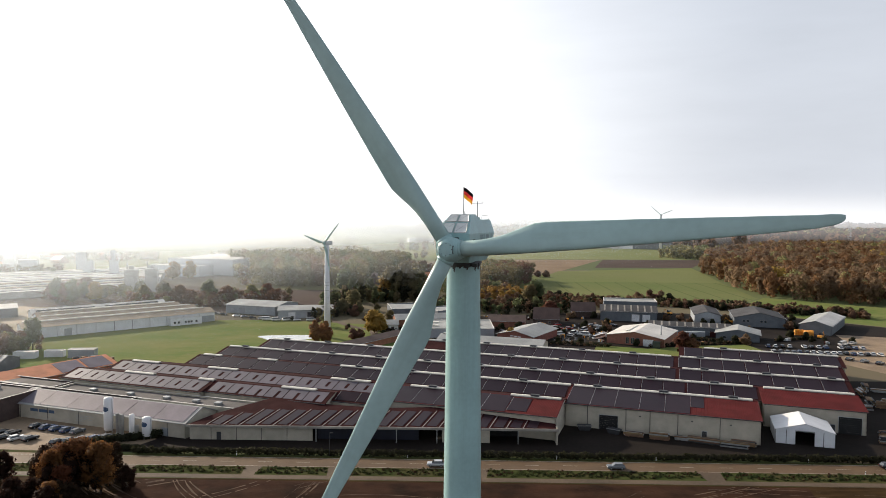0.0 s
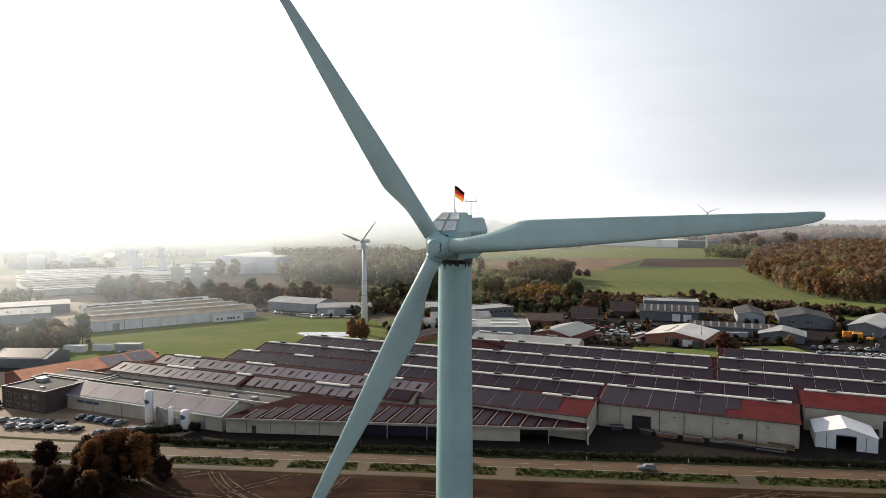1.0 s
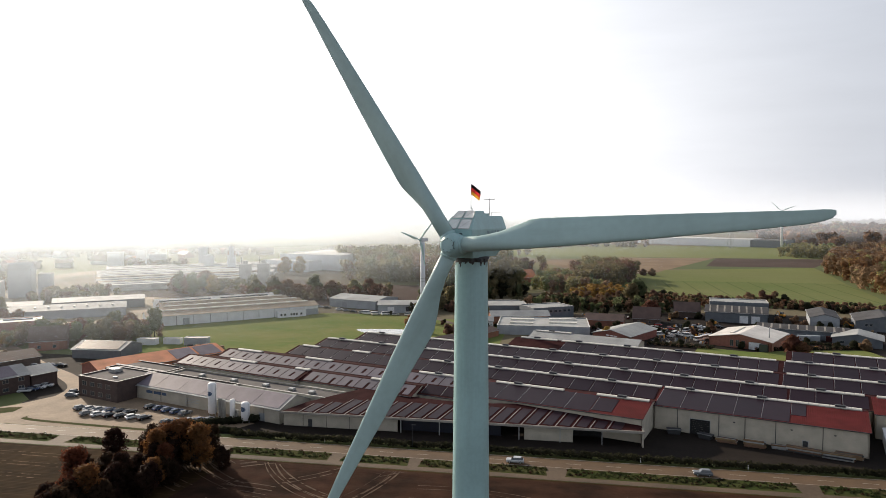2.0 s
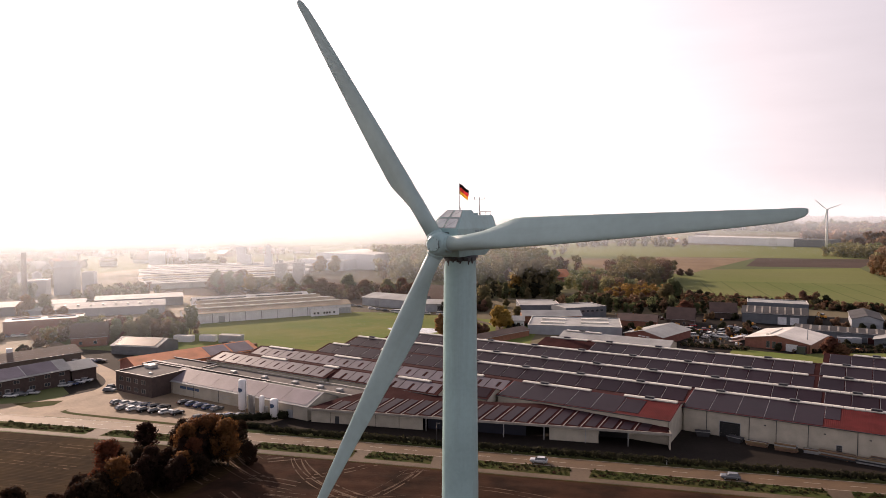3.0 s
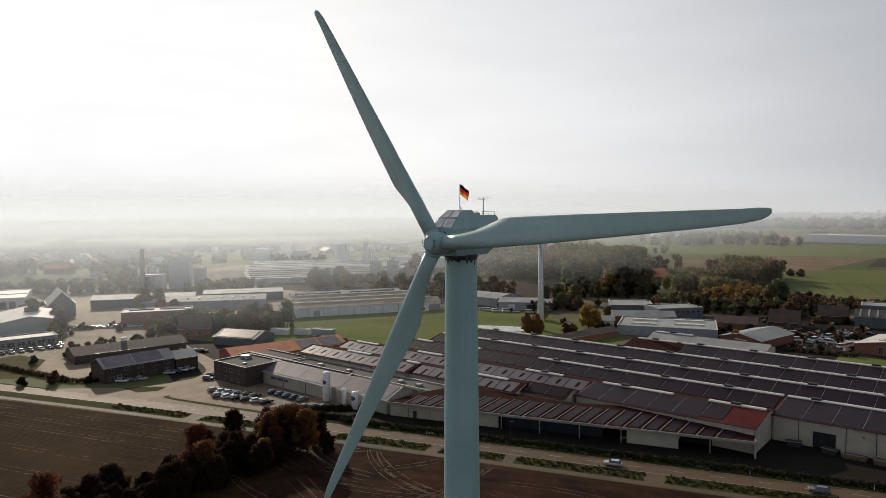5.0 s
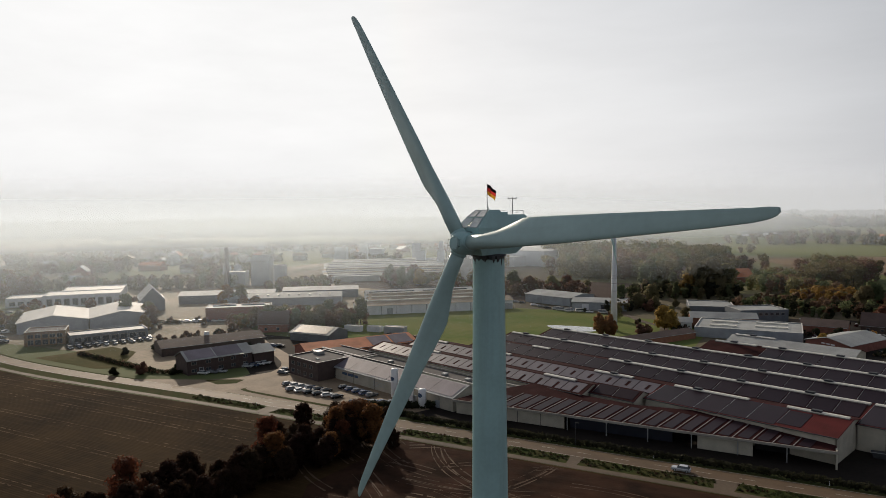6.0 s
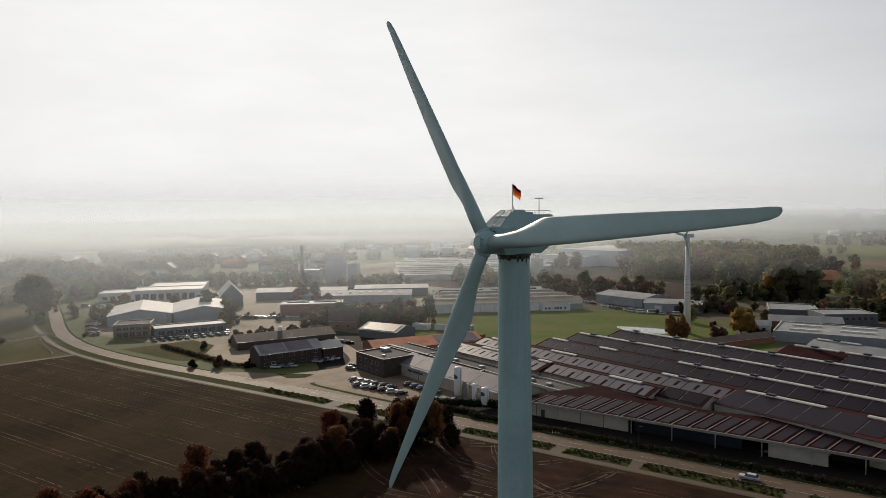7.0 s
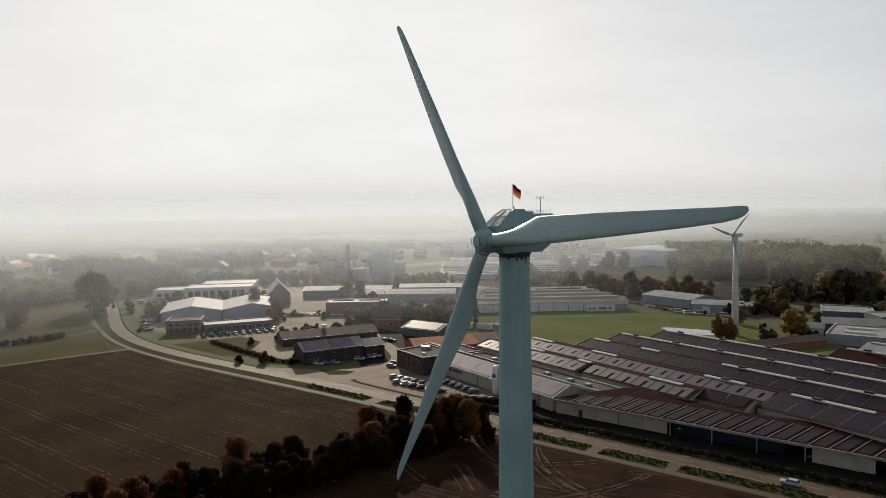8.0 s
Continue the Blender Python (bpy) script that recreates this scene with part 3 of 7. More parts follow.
tagged(new("wheel_ruts", mesh_of("wheel_ruts", bm, track_soil)), "pale criss-cross tractor ruts in the soil", "ruts", kind="stuff")
sheet("meadow", [(-700, 60), (-288, 100), (-284, 158), (-320, 168), (-352, 178), (-410, 206), (-700, 360)], pasture, 0.015, "damp green pasture beside the bending road", "meadow")
sheet("meadow", [(-235, 318), (-205, 262), (-80, 262), (-30, 300), (-30, 380), (-110, 400), (-146, 398)], meadow, 0.02, "mown green meadow behind the factory", "meadow")
ribbon("verge_grass", ROAD, 15.5, verge, 0.036, "rough grass verge along the road", "verge", shift=3.3)
ribbon("footpath", PATHWAY, 2.4, M["gravel"], 0.05, "pale gravel cycle path beside the field", "path")
ribbon("road", ROAD, 6.4, M["asphalt"], 0.06, "two-lane asphalt country road, worn brownish grey")
for s in (2.95, -2.95):
    ribbon("road_marking", ROAD, 0.16, M["marking"], 0.075, "thin white edge line painted on the road", "marking", shift=s)
bm = bmesh.new()
x = -150.0
while x < 200:
    v = [bm.verts.new(p) for p in ((x, 169.5, 0.075), (x + 3.5, 169.5, 0.075), (x + 3.5, 169.66, 0.075), (x, 169.66, 0.075))]
    bm.faces.new(v)
    x += 9.5
tagged(new("road_marking", mesh_of("road_marking", bm, M["marking"])), "white dashes along the middle of the road", "marking", kind="structure")
# field entrances that cut the verge
for x0, x1 in ((-135.5, -131), (-104.5, -85), (-56.5, -53.8), (-36, -33.8), (-2.3, 1.6), (53.5, 57.5)):
    sheet("pavement", [(x0, 159.5), (x1, 159.5), (x1 + 0.8, 167), (x0 - 0.8, 167)], M["gravel"], 0.055, "worn earth entrance from the road to the field", "entrance")
sheet("pavement", [(-130, 175.5), (-90, 175.5), (-74, 177), (120, 176), (150, 184), (165, 262), (60, 262), (-150, 232), (-175, 232), (-172, 192)], M["yard"], 0.025, "dark worn factory yard", "yard")
sheet("pavement", [(-151, 178), (-92, 178), (-88, 186), (-113, 200), (-141, 207), (-160, 204)], M["car_park"], 0.045, "pale gravel car park beside the office", "car park")
sheet("pavement", [(-190, 172.8), (-104, 172.8), (-92, 178.2), (-112, 200.3), (-140, 207.4), (-166, 205), (-172, 190)], M["car_park"], 0.039, "dusty pale apron between the road and the car park", "junction")
sheet("traffic_island", [(-181, 181.6), (-171.5, 178.8), (-166.5, 183), (-167.5, 188.5), (-171.5, 187.2)], verge, 0.082, "small grass island in the mouth of the side road", "island")
ribbon("verge_grass", smooth_line([(-160, 186), (-159.6, 180.5), (-156, 177.4), (-140, 176), (-112, 174.6), (-100, 174.2)]), 1.7, verge, 0.052, "narrow grass strip between the road and the car park", "verge")
SIDE = smooth_line([(-184, 170), (-168, 183), (-164, 198), (-168, 213), (-182, 226), (-209, 243), (-242, 267), (-276, 286), (-338, 327), (-450, 392)])
# the pale car-park tone puts sun glare into side road and mouth
ribbon("road", SIDE, 6.0, M["car_park"], 0.07, "side road into the works, paled for sun glare", shift=0)
sheet("pavement", [(-206, 171), (-160, 171), (-158, 186), (-172, 186)], M["car_park"], 0.068, "flared mouth of the side road", "junction")
sheet("pavement", [(-245, 262), (-215, 230), (-172, 196), (-160, 205), (-164, 232), (-200, 262)], M["yard"], 0.035, "grey yard beside the brick workshop", "yard")
sheet("pavement", [(-470, 290), (-330, 190), (-262, 195), (-205, 185), (-205, 240), (-250, 275), (-240, 320), (-160, 400), (-250, 520), (-300, 640), (-480, 640), (-520, 420)], M["estate"], 0.026, "worn grey-brown paved ground of the works estate", "yard")
sheet("pavement", [(-30, 300), (0, 305), (60, 300), (100, 318), (135, 312), (200, 300), (240, 380), (190, 430), (100, 445), (0, 420)], M["yard"], 0.03, "dark yards of the trading estate", "yard")
sheet("pavement", [(128, 312), (150, 300), (182, 330), (186, 362), (150, 335)], M["yard"], 0.04, "dark parking ground behind the factory", "car park")
sheet("pavement", [(152, 300), (165, 268), (215, 285), (232, 350), (190, 365), (180, 328)], M["car_park"], 0.047, "pale sandy storage ground", "yard")
sheet("meadow", [(188, 434), (240, 384), (330, 400), (330, 440), (262, 488), (222, 526), (190, 484), (196, 460)], meadow, 0.022, "rough green strip before the forest", "meadow")
sheet("meadow", [(50, 296), (120, 290), (135, 312), (132, 335), (104, 330), (82, 322), (60, 330)], meadow, 0.05, "short green lawn before the workshops", "lawn")
sheet("meadow", [(-110, 398), (-30, 375), (-30, 330), (-70, 310), (-84, 330)], meadow, 0.04, "grass garden with a winding path", "lawn")
ribbon("footpath", smooth_line([(-84, 408), (-66, 380), (-52, 366), (-48, 352), (-30, 348)]), 4.0, M["gravel"], 0.06, "pale garden track", "path")
ribbon("footpath", smooth_line([(-284, 160), (-288, 140), (-293, 115), (-300, 60), (-310, 0)]), 3.0, M["gravel"], 0.06, "pale farm track between fields", "path")
ribbon("footpath", smooth_line([(-350, 181), (-344, 167), (-343, 153), (-346, 120)]), 2.5, M["gravel"], 0.05, "narrow pale field track", "path")
water = mat("pond_water", (0.25, 0.27, 0.28), 0.08, scale=0.3)
bm = bmesh.new()
v = [bm.verts.new((-91 + (15 + 3 * math.sin(3 * k)) * math.cos(k), 343 + (8.5 + 1.5 * math.sin(2 * k + 1)) * math.sin(k), 0.06)) for k in [j * math.tau / 28 for j in range(28)]]
bm.faces.new(v)
tagged(new("water", mesh_of("water", bm, water)), "shallow pond reflecting the bright sky", "water", kind="structure")
sheet("meadow", [(-277, 177), (-235, 175.5), (-226, 180), (-248, 205), (-268, 208)], pasture, 0.045, "rough grass plot beside the sales yard", "lawn")
# farther fields
sheet("field", [(-20, 470), (110, 470), (185, 485), (215, 520), (232, 640), (205, 655), (20, 640)], crop_2, 0.03, "green winter crop with tramlines", "field")
sheet("field", [(30, 640), (232, 640), (250, 740), (262, 815), (100, 760), (88, 725), (60, 700)], crop, 0.042, "striped pale green field", "field")
sheet("field", [(20, 700), (88, 727), (186, 958), (60, 950), (-40, 860)], stubble, 0.035, "bare brown stubble field", "field")
sheet("field", [(150, 815), (264, 818), (330, 960), (188, 958)], dark_soil, 0.04, "dark freshly ploughed field", "field")
sheet("field", [(-100, 962), (330, 965), (420, 1225), (-120, 1350)], crop, 0.03, "wide green field before the woods", "field")
sheet("field", [(-330, 455), (-170, 430), (-110, 420), (-70, 440), (-100, 560), (-190, 560), (-340, 640)], dark_soil, 0.06, "dim bare field beside the estate", "field")


# ---- the large wind turbine ----
def blade_mesh(name, length, scale=1.0, n=18):
    """A rotor blade along +z, its trailing edge towards -x: round root, shoulder, long taper and a raked tip."""
    rows = [  # share of length, chord, thickness share, leading edge x, blend to a round root, twist
        (0.02, 1.0, 1.0, 0.50, 1.0, -18), (0.10, 1.02, 1.0, 0.51, 1.0, -18), (0.155, 1.22, 0.78, 0.53, 0.6, -17), (0.21, 1.62, 0.48, 0.56, 0.2, -16),
        (0.255, 1.90, 0.36, 0.57, 0.0, -15), (0.285, 1.90, 0.31, 0.56, 0.0, -14), (0.40, 1.72, 0.26, 0.54, 0.0, -10), (0.55, 1.45, 0.22, 0.47, 0.0, -6.5),
        (0.70, 1.18, 0.19, 0.40, 0.0, -4), (0.85, 0.90, 0.17, 0.32, 0.0, -2), (0.94, 0.70, 0.16, 0.24, 0.0, -1), (0.975, 0.58, 0.15, 0.14, 0.0, 0), (0.992, 0.42, 0.14, 0.02, 0.0, 0), (1.0, 0.20, 0.12, -0.14, 0.0, 0)]
    rings = []
    for f, c, t, le, rnd, tw in rows:
        ring = []
        a = radians(tw)
        for k in range(n):
            g = k * math.tau / n
            s = (1 - math.cos(g)) / 2
            foil = 5 * t * (0.2969 * math.sqrt(s) - 0.126 * s - 0.3516 * s * s + 0.2843 * s ** 3 - 0.1036 * s ** 4) * (1 if math.sin(g) >= 0 else -0.75)
            y = (rnd * math.sin(g) / 2 * t + (1 - rnd) * foil) * c
            x = le - s * c
            ring.append((scale * (x * math.cos(a) - y * math.sin(a)), scale * (x * math.sin(a) + y * math.cos(a)), f * length))
        rings.append(ring)
    bm = loft(bmesh.new(), rings)
    bmesh.ops.recalc_face_normals(bm, faces=list(bm.faces))
    return mesh_of(name, bm, M["blade"])


def rect_rings(rows):
    return [[(-w, y0, z), (w, y0, z), (w, y1, z), (-w, y1, z)] for z, y0, y1, w in rows]


def flat(bm):
    for f in bm.faces:
        f.smooth = False
    return bm


T = thing("wind_turbine", "large pale grey-green three-bladed wind turbine, slightly weathered", "wind turbine", pose(-4.04, 46.36, 0, 0, 0, -20.4))
bm = lathe(bmesh.new(), [(1.78, -0.3), (1.75, 2), (1.55, 20), (1.29, 42), (1.12, 58.7), (1.12, 58.9)], 48)
tower = part("tower", bm, M["turbine"], T)
for z in (20.0, 39.5):
    r = 1.80 - z * 0.0122
    bm = lathe(bmesh.new(), [(r, z), (r + 0.025, z + 0.02), (r + 0.025, z + 0.12), (r, z + 0.14)], 48)
    part("flange", bm, M["turbine"], tower)
# grease that has run from the yaw bearing
rng = random.Random(4)
bm = bmesh.new()
runs = [rng.choice((0.03, 0.06, 0.12, 0.2, 0.45, 0.8)) * rng.uniform(0.5, 1.2) for k in range(72)]
for k in range(72):
    a0, a1 = k * math.tau / 72, (k + 1) * math.tau / 72
    r = 1.135
    low = 58.76 - runs[k]
    v = [bm.verts.new(p) for p in ((r * math.cos(a0), r * math.sin(a0), 58.76 - 0.5 * (runs[k] + runs[k - 1])), (r * math.cos(a1), r * math.sin(a1), low + 0.05), (r * math.cos(a1), r * math.sin(a1), 58.95), (r * math.cos(a0), r * math.sin(a0), 58.95))]
    bm.faces.new(v)
part("grease_stain", bm, M["grease"], tower, "black grease run down from the bearing")
part("yaw_ring", lathe(bmesh.new(), [(1.1, 58.9), (1.24, 58.93), (1.24, 59.05), (1.0, 59.1)], 40), M["dark"], T, "dark yaw bearing ring")
for x0, y0, w in ((0.9, -0.9, 0.35), (0.55, -1.1, 0.22), (1.0, -0.4, 0.25), (-0.95, -0.5, 0.25)):
    part("yaw_drive", boxy(x0, x0 + w, y0, y0 + 0.3, 58.75, 58.98), M["dark"], T)

nac = part("nacelle", flat(loft(bmesh.new(), rect_rings([(59.05, -1.55, 1.8, 0.95), (59.55, -1.95, 2.4, 1.16), (60.95, -2.05, 3.05, 1.16), (61.7, -1.25, 3.0, 0.93), (61.84, -1.05, 2.85, 0.88)]))), M["turbine"], T)
part("roof_hatch", flat(loft(bmesh.new(), rect_rings([(61.68, -1.27, 0.6, 0.92), (62.2, -0.58, 0.42, 0.70)]))), M["turbine"], nac)
part("deck_step", soft(boxy(-0.74, 0.74, 0.5, 1.25, 61.8, 62.02), 0.04, 1), M["turbine"], nac)
# glazed panes of the sloping front hatch
for row, (za, zb) in enumerate(((61.0, 61.6), (61.7, 62.16))):
    for side in (-1, 1):
        bm = bmesh.new()
        ya, yb = (-2.05 + (za - 60.95) * 1.07, -2.05 + (zb - 60.95) * 1.07) if row == 0 else (-1.27 + (za - 61.68) * 1.32, -1.27 + (zb - 61.68) * 1.32)
        xa = 0.92 if row == 0 else 0.82
        xb = 0.80 if row == 0 else 0.62
        off = 0.03
        p = [(side * 0.06, ya - off, za + off), (side * xa, ya - off, za + off), (side * xb, yb - off, zb + off), (side * 0.06, yb - off, zb + off)]
        if side < 0:
            p = p[::-1]
        slab(bm, p, 0.03)
        pane = part("pane", bm, M["hatch"], nac, "scratched translucent hatch pane")
        bm = bmesh.new()
        for i in range(4):
            rod(bm, p[i], p[(i + 1) % 4], 0.014, n=5)
        rod(bm, p[0], p[2], 0.009, n=5)
        part("frame", bm, M["steel"], pane)
part("vent", boxy(-0.02, 0.42, -2.06, -2.0, 60.6, 60.72), M["dark"], nac, "dark slot in the nacelle nose")
part("vent", boxy(1.155, 1.19, -1.35, -1.0, 60.45, 60.58), M["dark"], nac, "dark slot in the nacelle side")
for k, (y, w) in enumerate(((0.1, 0.3), (0.45, 0.12), (0.7, 0.35), (1.2, 0.2), (1.55, 0.3), (2.3, 0.12))):
    part("lettering_bar", boxy(1.158, 1.17, y, y + w, 60.45, 60.85), M["faded"], nac, "faded lettering on the side")
for x in (-0.8, 0.8):
    bm = bmesh.new()
    for y in (1.4, 2.1, 2.8):
        rod(bm, (x, y, 61.65), (x, y, 62.1), 0.02, n=5)
    rod(bm, (x, 1.4, 62.1), (x, 2.8, 62.1), 0.02, n=5)
    part("handrail", bm, M["steel"], nac)
bm = bmesh.new()
rod(bm, (0.18, 2.3, 61.5), (0.18, 2.3, 63.1), 0.035, 0.025, 6)
rod(bm, (-0.25, 2.3, 62.98), (0.6, 2.3, 62.98), 0.025, n=6)
for x in (-0.24, 0.18, 0.58):
    rod(bm, (x, 2.3, 62.98), (x, 2.3, 63.1), 0.02, n=5)
    bmesh.ops.create_icosphere(bm, subdivisions=1, radius=0.035, matrix=Matrix.Translation((x, 2.3, 63.1)))
part("wind_gauge", bm, M["dark"], nac, "dark mast with wind gauge cross-arm")
bm = bmesh.new()
rod(bm, (0.02, -0.12, 62.1), (0.02, -0.12, 64.05), 0.028, 0.02, 6)
rod(bm, (0.02, -0.12, 62.5), (0.22, -0.12, 62.12), 0.02, n=5)
rod(bm, (0.02, -0.12, 62.5), (0.02, 0.13, 62.12), 0.02, n=5)
pole = part("flag_pole", bm, M["steel"], nac)
# the flag streams from the pole and droops, in three bands
for band, key in enumerate(("flag_black", "flag_red", "flag_gold")):
    bm = bmesh.new()
    grid = []
    for i in range(15):
        s = i / 14
        col = []
        for j in range(4):
            h = (band + j / 3) / 3
            sag = 0.46 * s ** 1.35
            y = -0.12 + 0.10 * math.sin(7 * s + 2.2 * h) * s + 0.22 * s
            col.append(bm.verts.new((0.04 + 0.58 * s - 0.10 * s * h, y, 64.0 - 0.72 * h - sag)))
        grid.append(col)
    for a, b in zip(grid, grid[1:]):
        for j in range(3):
            bm.faces.new((a[j], a[j + 1], b[j + 1], b[j])).smooth = True
    bmesh.ops.solidify(bm, geom=list(bm.faces), thickness=0.008)
    part("flag_band", bm, M[key], pole, "%s band of the waving flag" % key[5:])

# rotor
TURNED, AXIS_TILT, CONE, RADIUS = 34.9, 4.0, 3.7, 21.95
HUB = Matrix.Translation((0.06, -2.55, 59.93)) @ Matrix.Rotation(radians(-AXIS_TILT), 4, "X")
bm = bmesh.new()
prof = [(0.70, -0.75), (0.78, -0.6), (0.82, -0.3), (0.82, 0.15), (0.76, 0.45), (0.62, 0.68), (0.52, 0.74)]
lathe(bm, prof, 32)
hub = part("hub", bm, M["turbine"], T)
hub.matrix_local = HUB @ Matrix.Rotation(radians(90), 4, "X")
cap = part("nose_plate", lathe(bmesh.new(), [(0.50, 0.73), (0.50, 0.79), (0.45, 0.8)], 24), M["turbine"], hub)
for k in range(8):
    g = k * math.tau / 8
    part("bolt", rod(bmesh.new(), (0.40 * math.cos(g), 0.40 * math.sin(g), 0.79), (0.40 * math.cos(g), 0.40 * math.sin(g), 0.83), 0.03, n=6), M["dark"], hub)
for x in (-0.5, 0.5):
    bm = bmesh.new()
    rod(bm, (x, -0.22, 0.7), (x, -0.22, 0.92), 0.02, n=5)
    rod(bm, (x, 0.22, 0.7), (x, 0.22, 0.92), 0.02, n=5)
    rod(bm, (x, -0.22, 0.92), (x, 0.22, 0.92), 0.02, n=5)
    part("grab_rail", bm, M["dark"], hub)
me = blade_mesh("blade", RADIUS)
for g in (TURNED, TURNED + 120, TURNED + 240):
    b = share("blade", me, T, HUB @ Matrix.Rotation(radians(-g), 4, "Y") @ Matrix.Rotation(radians(CONE), 4, "X"))
    bm = lathe(bmesh.new(), [(0.56, 0.55), (0.56, 0.85), (0.51, 0.87)], 24)
    part("blade_collar", bm, M["turbine"], b)


def small_turbine(x, y, hub_z, facing, turned, radius, tower_r, label):
    """A farther wind turbine on a slim tower."""
    th = thing("wind_turbine", label, "wind turbine", pose(x, y, 0, 0, 0, facing))
    t = part("tower", lathe(bmesh.new(), [(tower_r, -0.2), (tower_r * 0.78, hub_z * 0.5), (tower_r * 0.55, hub_z - 1)], 20), M["white"], th)
    for k in (0.42, 0.50, 0.55, 0.58):
        r = tower_r * (1 - 0.45 * k) + 0.03
        part("cable_clamp", lathe(bmesh.new(), [(r, hub_z * k), (r + 0.04, hub_z * k + 0.06), (r + 0.04, hub_z * k + 0.16), (r, hub_z * k + 0.22)], 16), M["steel"], t)
    part("nacelle", soft(boxy(-0.9, 0.9, -1.3, 3.2, hub_z - 1, hub_z + 0.9), 0.3), M["white"], th)
    h = part("hub", lathe(bmesh.new(), [(0.4, -0.6), (0.8, -0.2), (0.75, 0.4), (0.3, 0.8)], 16), M["turbine"], th)
    H = Matrix.Translation((0, -2.0, hub_z))
    h.matrix_local = H @ Matrix.Rotation(radians(90), 4, "X")
    m2 = blade_mesh("blade", radius, 0.8, 10)
    for g in (turned, turned + 120, turned + 240):
        share("blade", m2, th, H @ Matrix.Rotation(radians(-g), 4, "Y"))
    return th


small_turbine(-72, 345, 47.5, -32, 75, 14.0, 1.75, "slim white wind turbine standing beyond the factory")
small_turbine(342, 1226, 62, -40, 50, 24, 2.2, "distant white wind turbine on the plain")


# ---- the factory ----
RIDGE, VALLEY = 8.4, 6.5


def nave(u0, u1, v0, vr, v1, roof, panels, lights, front_wall=True, label="long factory hall with solar panels on its low-pitched roof", eave=VALLEY, vents=()):
    """One hall of the factory: front eave v0, ridge vr, back valley v1. panels: (from, to, width) stretches of solar fields; lights: stretches of ridge skylight."""
    th = thing("factory_hall", label, "factory hall", uv(u0, v0), "factory halls")
    L, r, d = u1 - u0, vr - v0, v1 - v0
    t = 0.35
    s = (RIDGE - eave) / r
    bm = bmesh.new()
    block(bm, 0, L, 0, t, 0, eave - 0.1)
    part("wall", bm, M["cream"], th)
    for x in (0, L - t):
        bm = bmesh.new()
        pts = [(0, 0), (d, 0), (d, VALLEY - 0.1), (r, RIDGE - 0.1), (0, eave - 0.1)]
        a = [bm.verts.new((x, p[0], p[1])) for p in pts]
        b = [bm.verts.new((x + t, p[0], p[1])) for p in pts]
        bm.faces.new(a[::-1])
        bm.faces.new(b)
        for i in range(5):
            j = (i + 1) % 5
            bm.faces.new((a[i], a[j], b[j], b[i]))
        part("gable", bm, M["cream"], th)
    o = 0.4
    bm = slab(bmesh.new(), [(-o, -o, eave - s * o), (L + o, -o, eave - s * o), (L + o, r, RIDGE), (-o, r, RIDGE)], 0.12)
    rf = part("roof", bm, M[roof], th)
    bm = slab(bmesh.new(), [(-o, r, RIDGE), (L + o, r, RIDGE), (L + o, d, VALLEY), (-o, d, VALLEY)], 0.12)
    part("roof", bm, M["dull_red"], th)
    bm = bmesh.new()
    rod(bm, (-o, -o - 0.1, eave - s * o - 0.1), (L + o, -o - 0.1, eave - s * o - 0.1), 0.12, n=6)
    part("gutter", bm, M["dark"], rf)
    slope = math.hypot(r, RIDGE - eave)
    tip = math.degrees(math.atan2(RIDGE - eave, r))
    for a0, a1, w, lo, hi, slit in panels:
        count = max(1, round((a1 - a0) / w))
        w = (a1 - a0) / count
        length = slope * (hi - lo)
        gap = 0.12 if roof == "red_roof" else 0.34
        key = (round(w, 2), round(length, 2), slit, gap)
        if key not in PANEL_MESH:
            PANEL_MESH[key] = panel_field(w - gap, length, slit)
        for i in range(count):
            m = Matrix.Translation((a0 - u0 + (i + 0.5) * w, lo * r, eave + lo * (RIDGE - eave) + 0.06)) @ Matrix.Rotation(radians(tip), 4, "X")
            share("solar_panel", PANEL_MESH[key], rf, m)
    for a0, a1 in lights:
        ridge_light(th, a0 - u0, a1 - u0, r)
    return th, L, r, d


PANEL_MESH = {}


def panel_field(w, length, slit, old=False):
    """A field of solar modules in a thin frame, with the joints between modules let in; slit leaves a dark roof window open."""
    bm = bmesh.new()
    cols, rows = max(2, round(w / 1.0)), max(2, round(length / 1.65))
    grid = [[bm.verts.new((-w / 2 + w * i / cols, length * j / rows, 0.02)) for j in range(rows + 1)] for i in range(cols + 1)]
    for i in range(cols):
        for j in range(rows):
            if not (slit and i == cols // 2 and rows // 4 <= j <= rows - 2):
                bm.faces.new((grid[i][j], grid[i + 1][j], grid[i + 1][j + 1], grid[i][j + 1]))
    bmesh.ops.inset_individual(bm, faces=list(bm.faces), thickness=0.03, depth=0.035)
    rim = [e for e in bm.edges if e.is_boundary]
    down = bmesh.ops.extrude_edge_only(bm, edges=rim)
    bmesh.ops.translate(bm, vec=(0, 0, -0.07), verts=[v for v in down["geom"] if isinstance(v, bmesh.types.BMVert)])
    if not (slit or old):
        block(bm, -w / 2 - 0.02, -w / 2 + 0.05, 0, length, 0.0, 0.06)
        for f in bm.faces[-6:]:
            f.material_index = 1
    me = mesh_of("solar_panel", bm, M["slit_panel" if slit else "old_panel" if old else "panel"])
    me.materials.append(M["steel"])
    return me


